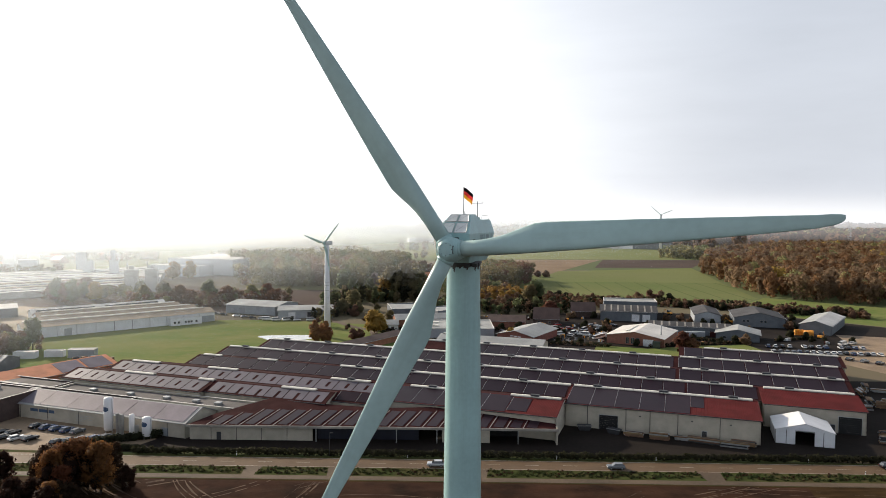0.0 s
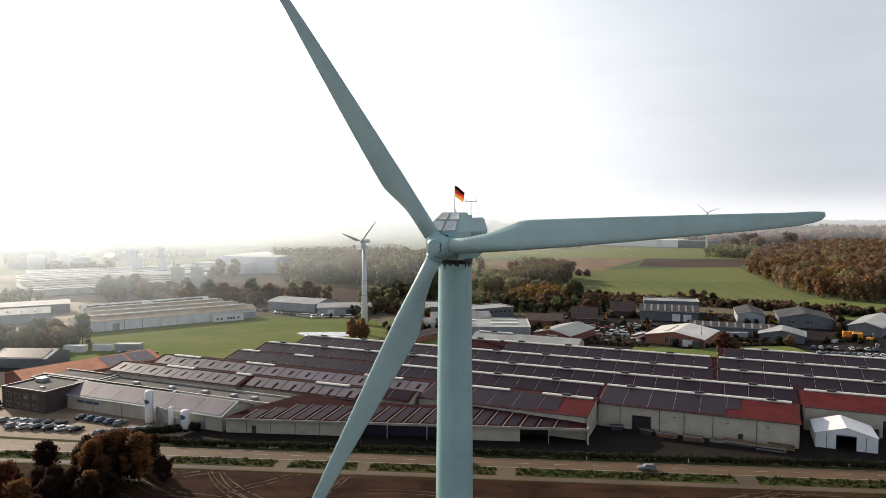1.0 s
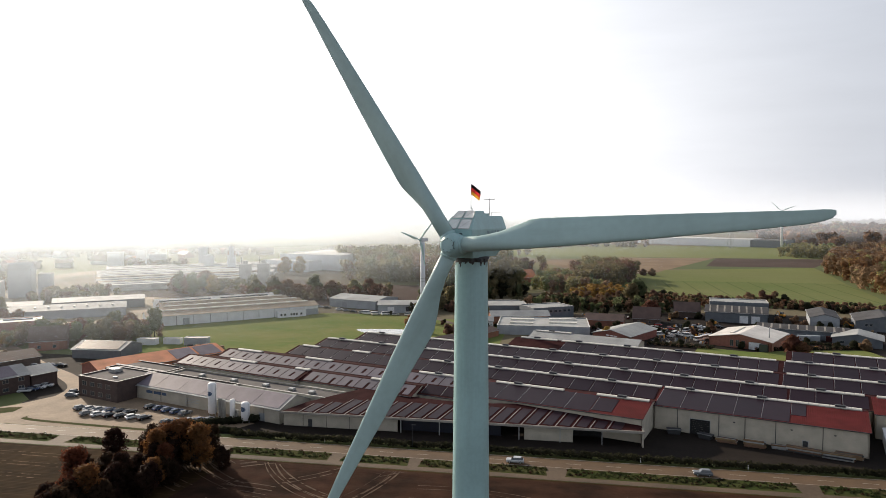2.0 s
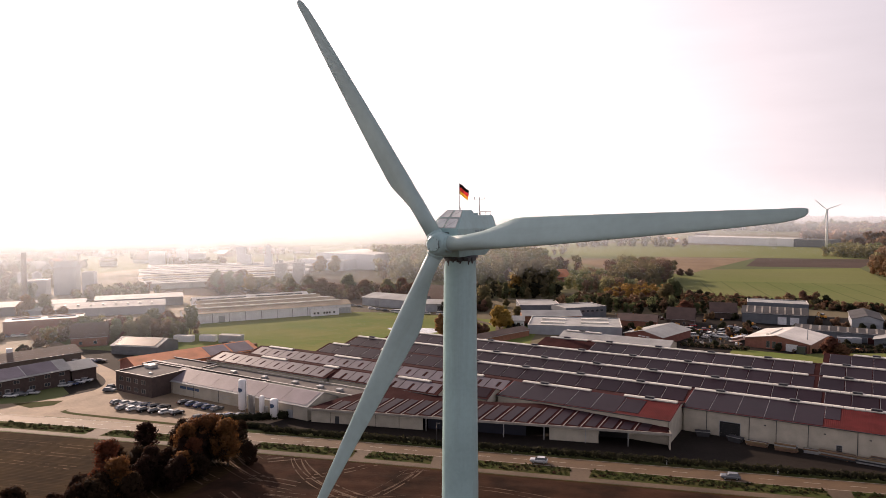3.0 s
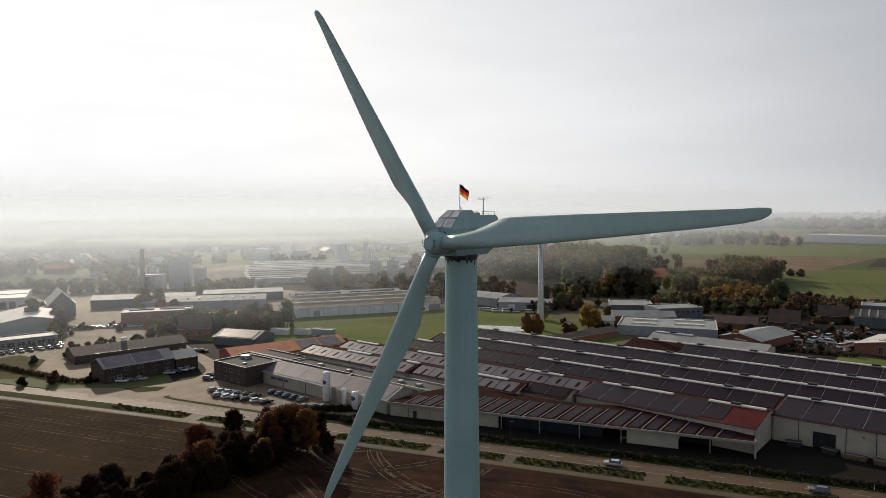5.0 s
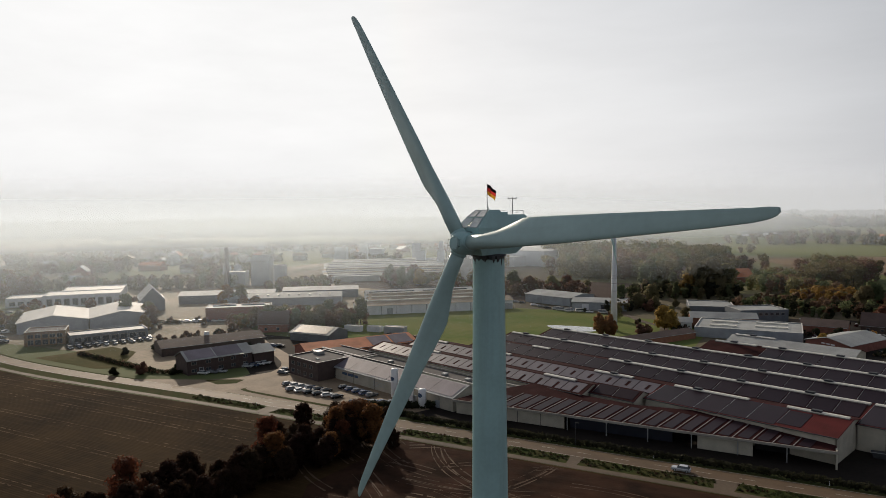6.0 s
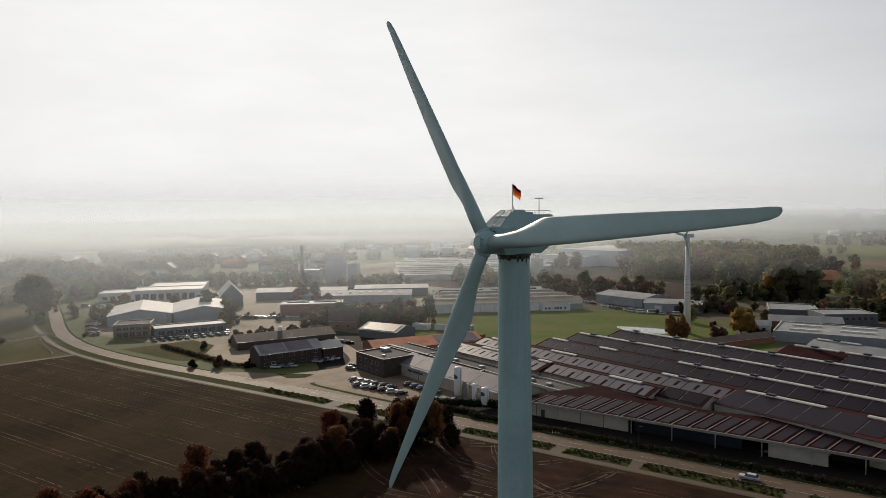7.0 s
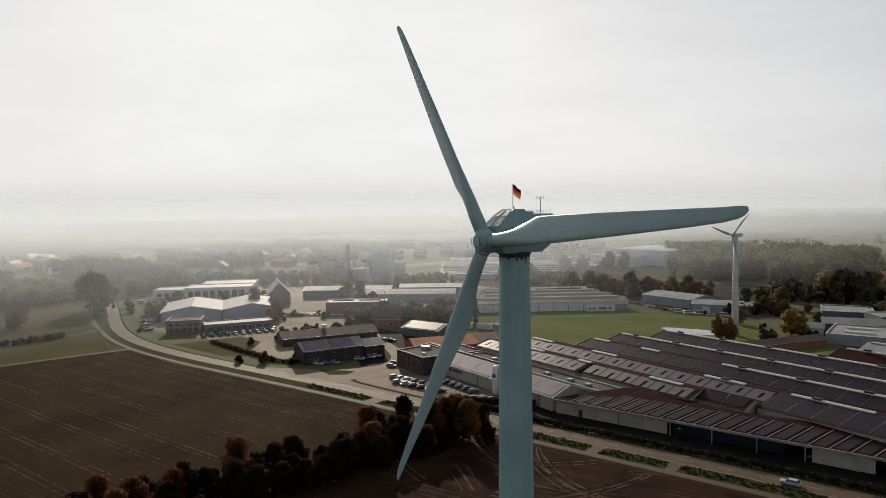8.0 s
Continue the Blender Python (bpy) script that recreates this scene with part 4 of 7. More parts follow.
def ridge_light(th, a, b, y):
    """A raised skylight strip along the ridge, in glazed bays on a curb, with a vent cap every twenty metres."""
    sk = part("skylight", boxy(a, b, y - 0.82, y + 0.82, RIDGE - 0.15, RIDGE + 0.12), M["fascia"], th, "long pale ridge skylight")
    n = max(1, round((b - a) / 2.6))
    w = (b - a) / n
    if "bay" not in PANEL_MESH:
        bm = bmesh.new()
        pts = [(-0.76, 0.12), (-0.76, 0.2), (-0.4, 0.45), (0.4, 0.45), (0.76, 0.2), (0.76, 0.12)]
        p = [bm.verts.new((0.02, q[0], q[1])) for q in pts]
        q = [bm.verts.new((0.98, r[0], r[1])) for r in pts]
        for k in range(5):
            bm.faces.new((p[k + 1], p[k], q[k], q[k + 1]))
        bm.faces.new(p)
        bm.faces.new(q[::-1])
        PANEL_MESH["bay"] = mesh_of("pane", bm, M["skylight"])
    for i in range(n):
        share("pane", PANEL_MESH["bay"], sk, Matrix.Translation((a + i * w, y, RIDGE)) @ Matrix.Diagonal((w, 1, 1, 1)))
    x = a + 6
    while x < b - 3 and b - a > 12:
        part("vent", soft(boxy(x, x + 2.6, y - 0.7, y + 0.5, RIDGE + 0.3, RIDGE + 0.85), 0.12, 1), M["dark"], sk, "dark vent cap on the skylight")
        x += 19.5


def full(a, b, w=6.5, lo=0.02, hi=0.94, slit=False):
    return (a, b, w, lo, hi, slit)


# front hall with slit roof windows; its eave steps forward
nave(-203, -146, 176, 183.5, 191.5, "dull_red", [full(-202, -147, 7.0, 0.05, 0.9, True)], [(-182, -170), (-152, -146)])
nave(-145.6, -103, 177.5, 183.5, 191.5, "dull_red", [full(-144.5, -104, 6.6, 0.05, 0.9, True)], [(-121, -109)])
nave(-198, -87.4, 191.5, 198.5, 208, "dull_red", [full(-197, -88, 7.0, 0.05, 0.9, True)], [(-193, -181), (-160, -148), (-112, -98)])
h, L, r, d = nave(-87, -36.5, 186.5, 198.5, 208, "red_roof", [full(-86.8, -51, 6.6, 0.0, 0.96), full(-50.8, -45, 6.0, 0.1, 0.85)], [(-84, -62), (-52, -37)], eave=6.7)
# middle halls
nave(-178, -36.8, 208, 216.5, 225.5, "dull_red", [full(-177, -37.5, 6.8)], [(-176, -168), (-152, -144), (-118, -37)])
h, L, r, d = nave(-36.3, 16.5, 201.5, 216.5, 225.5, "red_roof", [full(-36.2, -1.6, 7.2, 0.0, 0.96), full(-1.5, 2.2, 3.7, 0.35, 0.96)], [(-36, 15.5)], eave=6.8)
# slats painted near black in place of the shade in an open gateway
gate(h, 12.5, 5.2, 4.2, 0, material="shade_fill")
gate(h, 38.5, 1.2, 2.3, 0, material="dark")
for x in (6.5, 17.4, 24, 31.5, 42.5):
    part("downpipe", rod(bmesh.new(), (x, -0.12, 0), (x, -0.12, 6.6), 0.08, n=6), M["dark"], h)
for x in (21, 35, 45):
    part("wall_vent", boxy(x, x + 0.5, -0.05, 0.01, 4.6, 4.9), M["dark"], h)
nave(-178, 18.6, 225.5, 234, 244, "dull_red", [full(-177, -3, 6.8), full(-2.5, 18, 6.8)], [(-177, 17)])
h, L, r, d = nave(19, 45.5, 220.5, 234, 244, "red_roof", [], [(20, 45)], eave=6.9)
gate(h, 22.4, 5.8, 4.8, 0, material="shade_fill")
gate(h, 18, 1.2, 2.4, 0, material="dark")
nave(-171, 47, 244, 253.5, 264, "dull_red", [full(-170, -6, 6.6), full(-5, 46, 7.2)], [(-170, -8), (-4, 46)])
nave(-108, 49, 264, 274.5, 285.5, "dull_red", [full(-86, -7, 6.8), full(-5.5, 48, 7.2)], [(-106, -90), (-88, -8), (-5, 48)])
nave(-5, 52.5, 285.5, 296, 304, "dull_red", [full(-3.5, 51.5, 7.2)], [(4, 52)])
nave(-107, -60, 285.8, 293, 300, "grey_roof", [], [(-106, -90)], label="grey sheet-roofed hall behind the factory")
# short hall between the two long ones
nave(-102.5, -87.9, 181.5, 186.5, 191.4, "dull_red", [full(-102, -88.3, 6.8, 0.05, 0.9)], [], label="short factory hall with white end walls and dark panels")

# low canopy along the road, roofed in weathered red with pale light strips
can = thing("canopy", "low lean-to loading canopy with pale roof strips", "canopy")
C_LOW, C_RISE = 4.4, 0.11


def canopy_z(x, y):
    return C_LOW + C_RISE * (y - 185.5)


pts = [(-79.5, 185.0), (22, 185.0), (21, 192.5), (-2, 200.5), (-28, 198.5), (-44, 201), (-61, 206), (-74, 193.5)]
part("roof", slab(bmesh.new(), [(x, y, canopy_z(x, y)) for x, y in pts], 0.15), M["dull_red"], can)
bm = bmesh.new()
block(bm, -79.6, 22.1, 184.7, 185.0, C_LOW - 0.55, C_LOW + 0.1)
part("fascia", bm, M["fascia"], can, "long pale fascia board")
k = 0
strip = bmesh.new()
block(strip, -0.11, 0.11, 0, 1, 0.0, 0.1)
strip = mesh_of("roof_strip", strip, M["canopy_strip"])
dark_strip = bmesh.new()
block(dark_strip, -1.35, 1.35, 0.06, 0.95, 0.0, 0.06)
dark_strip = mesh_of("solar_panel", dark_strip, M["panel"])
for i in range(20):
    x = -74 + i * 4.55
    far = 12 if -66 < x < 0 else 9
    far = min(far, 6.5 + max(0, (x + 75) * 0.7)) if x < -60 else far
    if x > 6:
        far = 5.5
    lean = Matrix.Rotation(radians(-17.6), 4, "Z")
    m = Matrix.Translation((x, 185.3, canopy_z(x, 185.3) + 0.02)) @ lean @ Matrix.Rotation(math.atan(C_RISE * 0.95), 4, "X") @ Matrix.Diagonal((1, far, 1, 1))
    share("roof_strip", strip, can, m)
    share("solar_panel", dark_strip, can, Matrix.Translation((2.2, 0.2, 0.0)) @ m)
part("wall", boxy(-9.5, 3.5, 186.2, 186.5, 0, 4.2), M["cream"], can, "pale wall panels under the canopy")
wl = part("wall", boxy(-79, -45, 186.2, 186.5, 0, 4.2), M["cream"], can, "pale wall panels under the canopy")
for x in (-73, -66, -59, -52):
    part("downpipe", rod(bmesh.new(), (x, 186.1, 0), (x, 186.1, 4.0), 0.07, n=6), M["dark"], wl)
part("door", boxy(-71.5, -70.3, 186.12, 186.2, 0, 2.2), M["dark"], wl)
# dark sheet whose colour carries the shade below the canopy roof
part("curtain", boxy(-44, -16, 188.0, 188.2, 0, 4.2), M["navy"], can, "near-black sheet standing in for the shade under the canopy")
part("backing", boxy(3.6, 21, 192.0, 192.3, 0, 4.6), M["shade_fill"], can, "near-black sheet painting the shade of an open bay")
for x in range(-44, 22, 11):
    part("post", boxy(x, x + 0.25, 185.4, 185.65, 0, 4.1), M["steel"], can)
part("end_wall", boxy(21.4, 21.8, 185.2, 197, 0, 4.6), M["cream"], can)

# the shed with the gas tanks before it
shed = gable_hall("shed", "long cream-walled shed with a roof wholly covered by solar panels", uv(-197, 153.5), 64, 13.5, 4.3, 6.9, "cream", "grey_roof", ridge_at=0.52)
sl = math.hypot(7.0, 2.6)
PANEL_MESH["shed"] = panel_field(10.4, sl * 0.93, False, True)
for i in range(6):
    share("solar_panel", PANEL_MESH["shed"], shed, Matrix.Translation((5.4 + i * 10.55, 0.05, 4.6)) @ Matrix.Rotation(math.atan2(2.6, 7.0), 4, "X"))
for i, (x, w, z, hh) in enumerate(((7, 3.0, 2.3, 0.9), (10.5, 3.4, 2.3, 0.9), (14.3, 2.2, 2.3, 0.9), (25, 6.5, 2.6, 0.18), (25, 5.0, 2.1, 0.18), (25, 6.0, 1.6, 0.18), (25, 3.0, 1.1, 0.18), (36, 4.5, 1.9, 0.15))):
    part("sign_bar", boxy(x, x + w, -0.03, 0.0, z, z + hh), M["sign_blue" if i < 3 else "steel"], shed, "plain bar of faded wall lettering")
for x in (3, 14, 26, 38.5, 51, 58):
    part("downpipe", rod(bmesh.new(), (x, -0.1, 0), (x, -0.1, 4.1), 0.07, n=6), M["dark"], shed)
part("door", boxy(56, 58.2, -0.06, 0, 0, 2.4), M["greywall"], shed)
link = flat_hall("link_building", "low flat-roofed link between shed and factory hall", uv(-196, 167.3), 74, 8.4, 4.9, "cream", "flat_roof")
for x in (12, 27, 41, 52, 60):
    part("vent", soft(boxy(x, x + 2, 2.5, 4.2, 4.9, 5.7), 0.2), M["steel"], link, "white roof vent")
off = flat_hall("office", "dark brick two-storey office with a flat roof and pale coping", uv(-214, 146), 19.5, 15.5, 6.5, "dark_brick", "flat_roof")
for x in (2.2, 6.2, 10.2, 14.2):
    for z in (0.9, 3.9):
        window(off, x + 0.8, z, 2.2, 1.5, 0, -1, 2)
part("roof_unit", soft(boxy(3, 6.5, 9, 12, 6.5, 7.7), 0.1), M["steel"], off)
part("roof_unit", soft(boxy(12, 13.4, 4, 5, 6.5, 7.0), 0.1), M["steel"], off)
wing = flat_hall("office_wing", "low wing with a wide flat grey roof", uv(-222, 161.8), 60, 5.2, 5.2, "dark_brick", "flat_roof")
wing2 = flat_hall("office_wing", "low wing with a wide flat grey roof", uv(-226, 167.5), 29, 8, 5.2, "dark_brick", "flat_roof")
oh = gable_hall("storage_hall", "low hall under an orange clay-tile roof, part covered by solar panels", at(-163, 219, 57), 49, 18, 4.4, 6.8, "brick", "orange_roof")
PANEL_MESH["oh"] = panel_field(9.0, 8.4, False, True)
for i in range(2):
    share("solar_panel", PANEL_MESH["oh"], oh, Matrix.Translation((33 + i * 10.0, 0.1, 4.7)) @ Matrix.Rotation(math.atan2(2.4, 9.0), 4, "X"))


def gas_tank(m, r, h, label, mark=True):
    """A standing gas tank on three feet, domed at both ends."""
    th = thing("gas_tank", label, "tank", m, "gas tanks")
    prof = [(0.1, 0.5), (r * 0.7, 0.62), (r, 1.0), (r, h - 0.5), (r * 0.75, h - 0.12), (0.1, h)]
    body = part("tank_body", lathe(bmesh.new(), prof, 24), M["white_paint"], th)
    for k in range(3):
        g = k * math.tau / 3 + 0.4
        part("foot", rod(bmesh.new(), (r * 0.75 * math.cos(g), r * 0.75 * math.sin(g), 0), (r * 0.75 * math.cos(g), r * 0.75 * math.sin(g), 1.0), 0.12, n=6), M["steel"], th)
    if mark:
        bm = bmesh.new()
        for k in range(9):
            g0 = radians(225 + k * 10)
            z0 = h * 0.68
            half = 0.55 * math.sqrt(max(0.02, 1 - ((k - 4) / 4.6) ** 2)) * r
            v = [bm.verts.new(p) for p in (((r + 0.02) * math.cos(g0), (r + 0.02) * math.sin(g0), z0 - half), ((r + 0.02) * math.cos(g0 + 0.17), (r + 0.02) * math.sin(g0 + 0.17), z0 - half), ((r + 0.02) * math.cos(g0 + 0.17), (r + 0.02) * math.sin(g0 + 0.17), z0 + half), ((r + 0.02) * math.cos(g0), (r + 0.02) * math.sin(g0), z0 + half))]
            bm.faces.new(v)
        part("emblem", bm, M["sign_blue"], body, "round dark blue emblem")
    part("pipe", rod(bmesh.new(), (r + 0.15, 0, 0.2), (r + 0.15, 0, h - 0.4), 0.06, n=6), M["steel"], th)
    return th


gas_tank(uv(-157, 150.6), 1.25, 10.2, "tall white standing gas tank with a round emblem")
gas_tank(uv(-148.5, 150.4), 0.8, 6.3, "slim white gas tank beside the shed", False)
gas_tank(uv(-143, 150), 1.25, 6.2, "short stout white gas tank with a round emblem")
for u, h in ((-153.5, 5.8), (-152.2, 5.6), (-146.8, 3.2)):
    ev = thing("evaporator", "narrow finned steel evaporator column", "evaporator", uv(u, 150.5))
    for k in range(4):
        part("fin", boxy(-0.45 + k * 0.25, -0.35 + k * 0.25, -0.4, 0.4, 0.3, h), M["steel"], ev)
    part("base", boxy(-0.5, 0.5, -0.45, 0.45, 0, 0.3), M["concrete"], ev)

# marquee before the eastern hall
mq = thing("marquee", "white frame tent with a pitched canvas roof and an open bay", "tent", uv(20.5, 205.5))
W, D, E2, R2 = 14.5, 12.5, 3.9, 6.0
part("roof", slab(slab(bmesh.new(), [(-0.2, -0.2, E2), (W / 2, -0.2, R2), (W / 2, D + 0.2, R2), (-0.2, D + 0.2, E2)], 0.08), [(W / 2, -0.2, R2), (W + 0.2, -0.2, E2), (W + 0.2, D + 0.2, E2), (W / 2, D + 0.2, R2)], 0.08), M["white_paint"], mq, "taut white canvas roof")
for a, b in ((0.05, 2.6), (2.75, 4.9), (9.6, 11.7), (11.85, 14.45)):
    part("side_panel", boxy(a, b, 0, 0.08, 0, E2 - 0.05), M["white"], mq)
bm = bmesh.new()
extrude_profile(bm, [(0, E2 - 0.04), (W, E2 - 0.04), (W / 2, R2 - 0.1)], 0.0, 0.06)
part("gable_panel", bm, M["white"], mq)
part("side_panel", boxy(0, 0.06, 0.1, D, 0, E2 - 0.05), M["white"], mq)
part("side_panel", boxy(W - 0.06, W, 0.1, D, 0, E2 - 0.05), M["white"], mq)
part("back_panel", boxy(0.1, W - 0.1, D - 0.08, D, 0, E2 - 0.05), M["greywall"], mq)
for x in (0, 2.68, 4.95, 9.55, 11.78, 14.5):
    part("post", boxy(x - 0.05, x + 0.05, -0.06, 0.0, 0, E2), M["dark"], mq)

# stacked goods in the yard
rng = random.Random(11)


def timber_stack(m, L, layers, label="stack of long timber and steel sections on bearers"):
    th = thing("timber_stack", label, "stack", m, "yard stacks")
    for k in range(layers):
        n = rng.randint(3, 5)
        for j in range(n):
            o = rng.uniform(-0.3, 0.3)
            part("beam", boxy(o, L + o, j * 0.42, j * 0.42 + 0.34, 0.15 + k * 0.38, 0.46 + k * 0.38), M[rng.choice(("wood", "steel", "dark", "wood"))], th)
    for x in (L * 0.2, L * 0.75):
        part("bearer", boxy(x, x + 0.2, 0, 2, 0, 0.15), M["wood"], th)
    return th


for u, v, L, n in ((-19, 197, 5, 3), (-12, 196.5, 5, 5), (-5.5, 198, 4, 3), (-2, 197.5, 8, 4), (6, 196.5, 7, 4), (9, 199, 6, 3), (47.5, 214, 3, 5), (49, 221, 4, 4)):
    timber_stack(uv(u, v, rng.uniform(-5, 5)), L, n)
for i in range(14):
    u, v = rng.uniform(48, 62), rng.uniform(238, 292)
    timber_stack(uv(u, v, rng.choice((0, 90)) + rng.uniform(-6, 6)), rng.uniform(3, 6), rng.randint(2, 6), "stack of pallets, pipes and timber in the storage yard")
for u, v in ((-32, 197.5), (-24, 198), (51, 270)):
    sk = thing("skip", "dark steel waste skip", "skip", uv(u, v, rng.uniform(-20, 20)))
    bm = bmesh.new()
    loft(bm, [[(0.5, 0, 0.1), (3.5, 0, 0.1), (3.5, 1.8, 0.1), (0.5, 1.8, 0.1)], [(0, -0.1, 1.5), (4, -0.1, 1.5), (4, 1.9, 1.5), (0, 1.9, 1.5)]])
    part("body", flat(bm), M["dark"], sk)
    part("rim", boxy(-0.05, 4.05, -0.15, -0.05, 1.4, 1.55), M["steel"], sk)


# ---- works estate to the west ----
def skylights(th, x0, x1, y, z, n, w=1.2, d=2.5):
    for k in range(n):
        x = x0 + (x1 - x0) * (k + 0.5) / n
        part("skylight", soft(boxy(x - w / 2, x + w / 2, y - d / 2, y + d / 2, z - 0.2, z + 0.45), 0.12, 1), M["skylight"], th)


# long logistics hall across the meadow, in parallel roofs
WA = 41.5
wx, wy = -219, 331
ca, sa = math.cos(radians(WA)), math.sin(radians(WA))


def w1(a, b):
    return wx + ca * a - sa * b, wy + sa * a + ca * b


hall = gable_hall("logistics_hall", "long white hall with a shallow brown sheet roof beside the meadow", at(*w1(0, 0), WA), 96, 15, 5.3, 7.2, "white", "brown_roof", "logistics halls")
part("skylight", boxy(1, 92, 6.9, 8.1, 7.1, 7.8), M["skylight"], hall, "long ridge skylight")
for x in range(6, 96, 9):
    part("downpipe", rod(bmesh.new(), (x, -0.1, 0), (x, -0.1, 5), 0.09, n=6), M["dark"], hall)
for x in (20, 88, 91, 94):
    gate(hall, x, 3.2, 3.4, 0, material="greywall")
ann = flat_hall("office_annex", "small white flat-roofed office against the hall", at(*w1(70, -4), WA), 17, 4, 3.6, "white", "flat_roof")
for x in (2, 4.2, 8, 9.6, 11.2, 14):
    window(ann, x, 1.1, 1.2, 1.2, 0)
for k, (dep, rf, a0, a1) in enumerate(((15.2, "brown_roof", 10, 92), (30.4, "brown_roof", 12, 88), (45.6, "pale_roof", 12, 84))):
    hk = gable_hall("logistics_hall", "parallel hall roof of the logistics works", at(*w1(a0, dep), WA), a1 - a0, 14.8, 5.6, 7.6 + 0.3 * k, "white", rf, "logistics halls")
    if k == 2:
        for x in (2, 38):
            part("skylight", boxy(x, x + 30, 3, 5, 7, 8.0), M["pane"], hk, "dark glazed rooflight in a white frame")
    else:
        part("skylight", boxy(2, a1 - a0 - 2, 6.9, 7.9, 7.5 + 0.3 * k, 8.1 + 0.3 * k), M["skylight"], hk, "long pale ridge skylight")
for k, (x, y) in enumerate(((-249, 506), (-238, 515))):
    sl_ = thing("concrete_silo", "tall square pale concrete silo tower", "silo", at(x, y, 20), "concrete silos")
    part("shaft", soft(boxy(-4.5, 4.5, -4.5, 4.5, 0, 20.5), 0.3, 1), M["concrete"], sl_)
    part("roof_house", boxy(-1.6, 1.6, -1.6, 1.6, 20.5, 23), M["concrete"], sl_)
    part("flue", rod(bmesh.new(), (-3, 0, 20.5), (-3, 0, 26), 0.5, n=10), M["steel"], sl_)
fw = flat_hall("warehouse", "large white box-like warehouse in the haze", at(-306, 702, -14), 76, 90, 15.5, "white", "pale_roof")
fw2 = flat_hall("warehouse", "lower white front of the warehouse", at(-318, 682, -14), 60, 22, 10, "white", "pale_roof")
# grey sheds near the small turbine
g1 = gable_hall("workshop", "grey steel workshop with a dark low roof", at(-152, 428, -18), 36, 26, 5.2, 7.0, "greywall", "grey_roof", "workshops")
g2 = gable_hall("workshop", "pale grey steel workshop with roller doors", at(-113, 405, 12), 32, 22, 4.8, 6.0, "greywall", "grey_roof", "workshops")
gate(g2, 8, 4, 3.6, 0, material="white")
gate(g2, 20, 6, 3.6, 0, material="navy")
gate(g1, 12, 4, 3.8, 0)

# grain works with chimney
ch = thing("chimney", "tall slender dark brick factory chimney", "chimney", at(-381, 390))
part("shaft", lathe(bmesh.new(), [(2.0, 0), (1.9, 6), (1.35, 33), (1.5, 33.4), (1.5, 34), (1.2, 34.1)], 20), M["dark_brick"], ch)
part("base", soft(boxy(-2.6, 2.6, -2.6, 2.6, 0, 3.5), 0.15, 1), M["dark_brick"], ch)


def lattice_mast(x, y, h, w, label, top=False, arms=0, name="lattice_mast", category="mast", turn=20):
    th = thing(name, label, category, at(x, y, turn))
    bm = bmesh.new()
    n = max(5, int(h / 3.2))
    for k in range(n):
        z0, z1 = h * k / n, h * (k + 1) / n
        a, b = (w * (1 - 0.8 * k / n), w * (1 - 0.8 * (k + 1) / n)) if arms else (w, w)
        c0 = [(-a, -a), (a, -a), (a, a), (-a, a)]
        c1 = [(-b, -b), (b, -b), (b, b), (-b, b)]
        for i in range(4):
            j = (i + 1) % 4
            th_ = 0.09 if not arms else 0.16
            rod(bm, (*c0[i], z0), (*c1[i], z1), th_, n=4)
            rod(bm, (*c0[i], z0), (*c1[j], z1), th_ * 0.6, n=4)
            rod(bm, (*c1[i], z1), (*c1[j], z1), th_ * 0.6, n=4)
    part("lattice", bm, M["steel"], th)
    for k in range(arms):
        z = h * (0.72 + 0.12 * k)
        s = (9, 11, 7)[k % 3]
        bm = bmesh.new()
        for sd in (-1, 1):
            rod(bm, (0, 0, z + 1.6), (sd * s, 0, z), 0.14, n=4)
            rod(bm, (0, 0, z), (sd * s, 0, z), 0.14, n=4)
            for q in (0.5, 1.0):
                rod(bm, (sd * s * q, 0, z), (sd * s * q, 0, z - 1.8), 0.12, n=4)
        part("cross_arm", bm, M["steel"], th)
    if top:
        part("platform", boxy(-1.6, 1.6, -1.6, 1.6, h - 0.1, h + 0.2), M["steel"], th)
        for k in range(4):
            g = k * math.pi / 2
            part("aerial", soft(boxy(1.3 * math.cos(g) - 0.2, 1.3 * math.cos(g) + 0.2, 1.3 * math.sin(g) - 0.2, 1.3 * math.sin(g) + 0.2, h - 2.2, h + 0.9), 0.08, 1), M["white"], th)
    return th


lattice_mast(-390, 451, 32, 0.9, "steel lattice radio mast with aerials", True)
for x, y, h in ((256, 1193, 46), (721, 1325, 48), (-40, 1900, 50), (380, 2050, 52)):
    lattice_mast(x, y, h, 4.2, "distant steel electricity pylon", False, 3, "electricity_pylon", "pylon", 35)
gt = gable_hall("grain_store", "tall grey grain store tower with a pitched top", at(-391, 426, 28), 15, 13, 20.5, 24.5, "greywall", "grey_roof", over=0.2)
flat_hall("grain_store", "grey block beside the grain tower", at(-375, 436, 28), 8, 11, 16, "greywall", "flat_roof")
flat_hall("grain_store", "lower grey block of the grain works", at(-412, 416, 28), 18, 12, 11, "greywall", "pale_roof")
for x, y in ((-428, 436), (-419, 440)):
    s_ = thing("grain_silo", "round steel grain silo", "silo", at(x, y))
    part("drum", lathe(bmesh.new(), [(3.6, 0), (3.6, 14), (0.3, 16.5)], 20), M["steel"], s_)
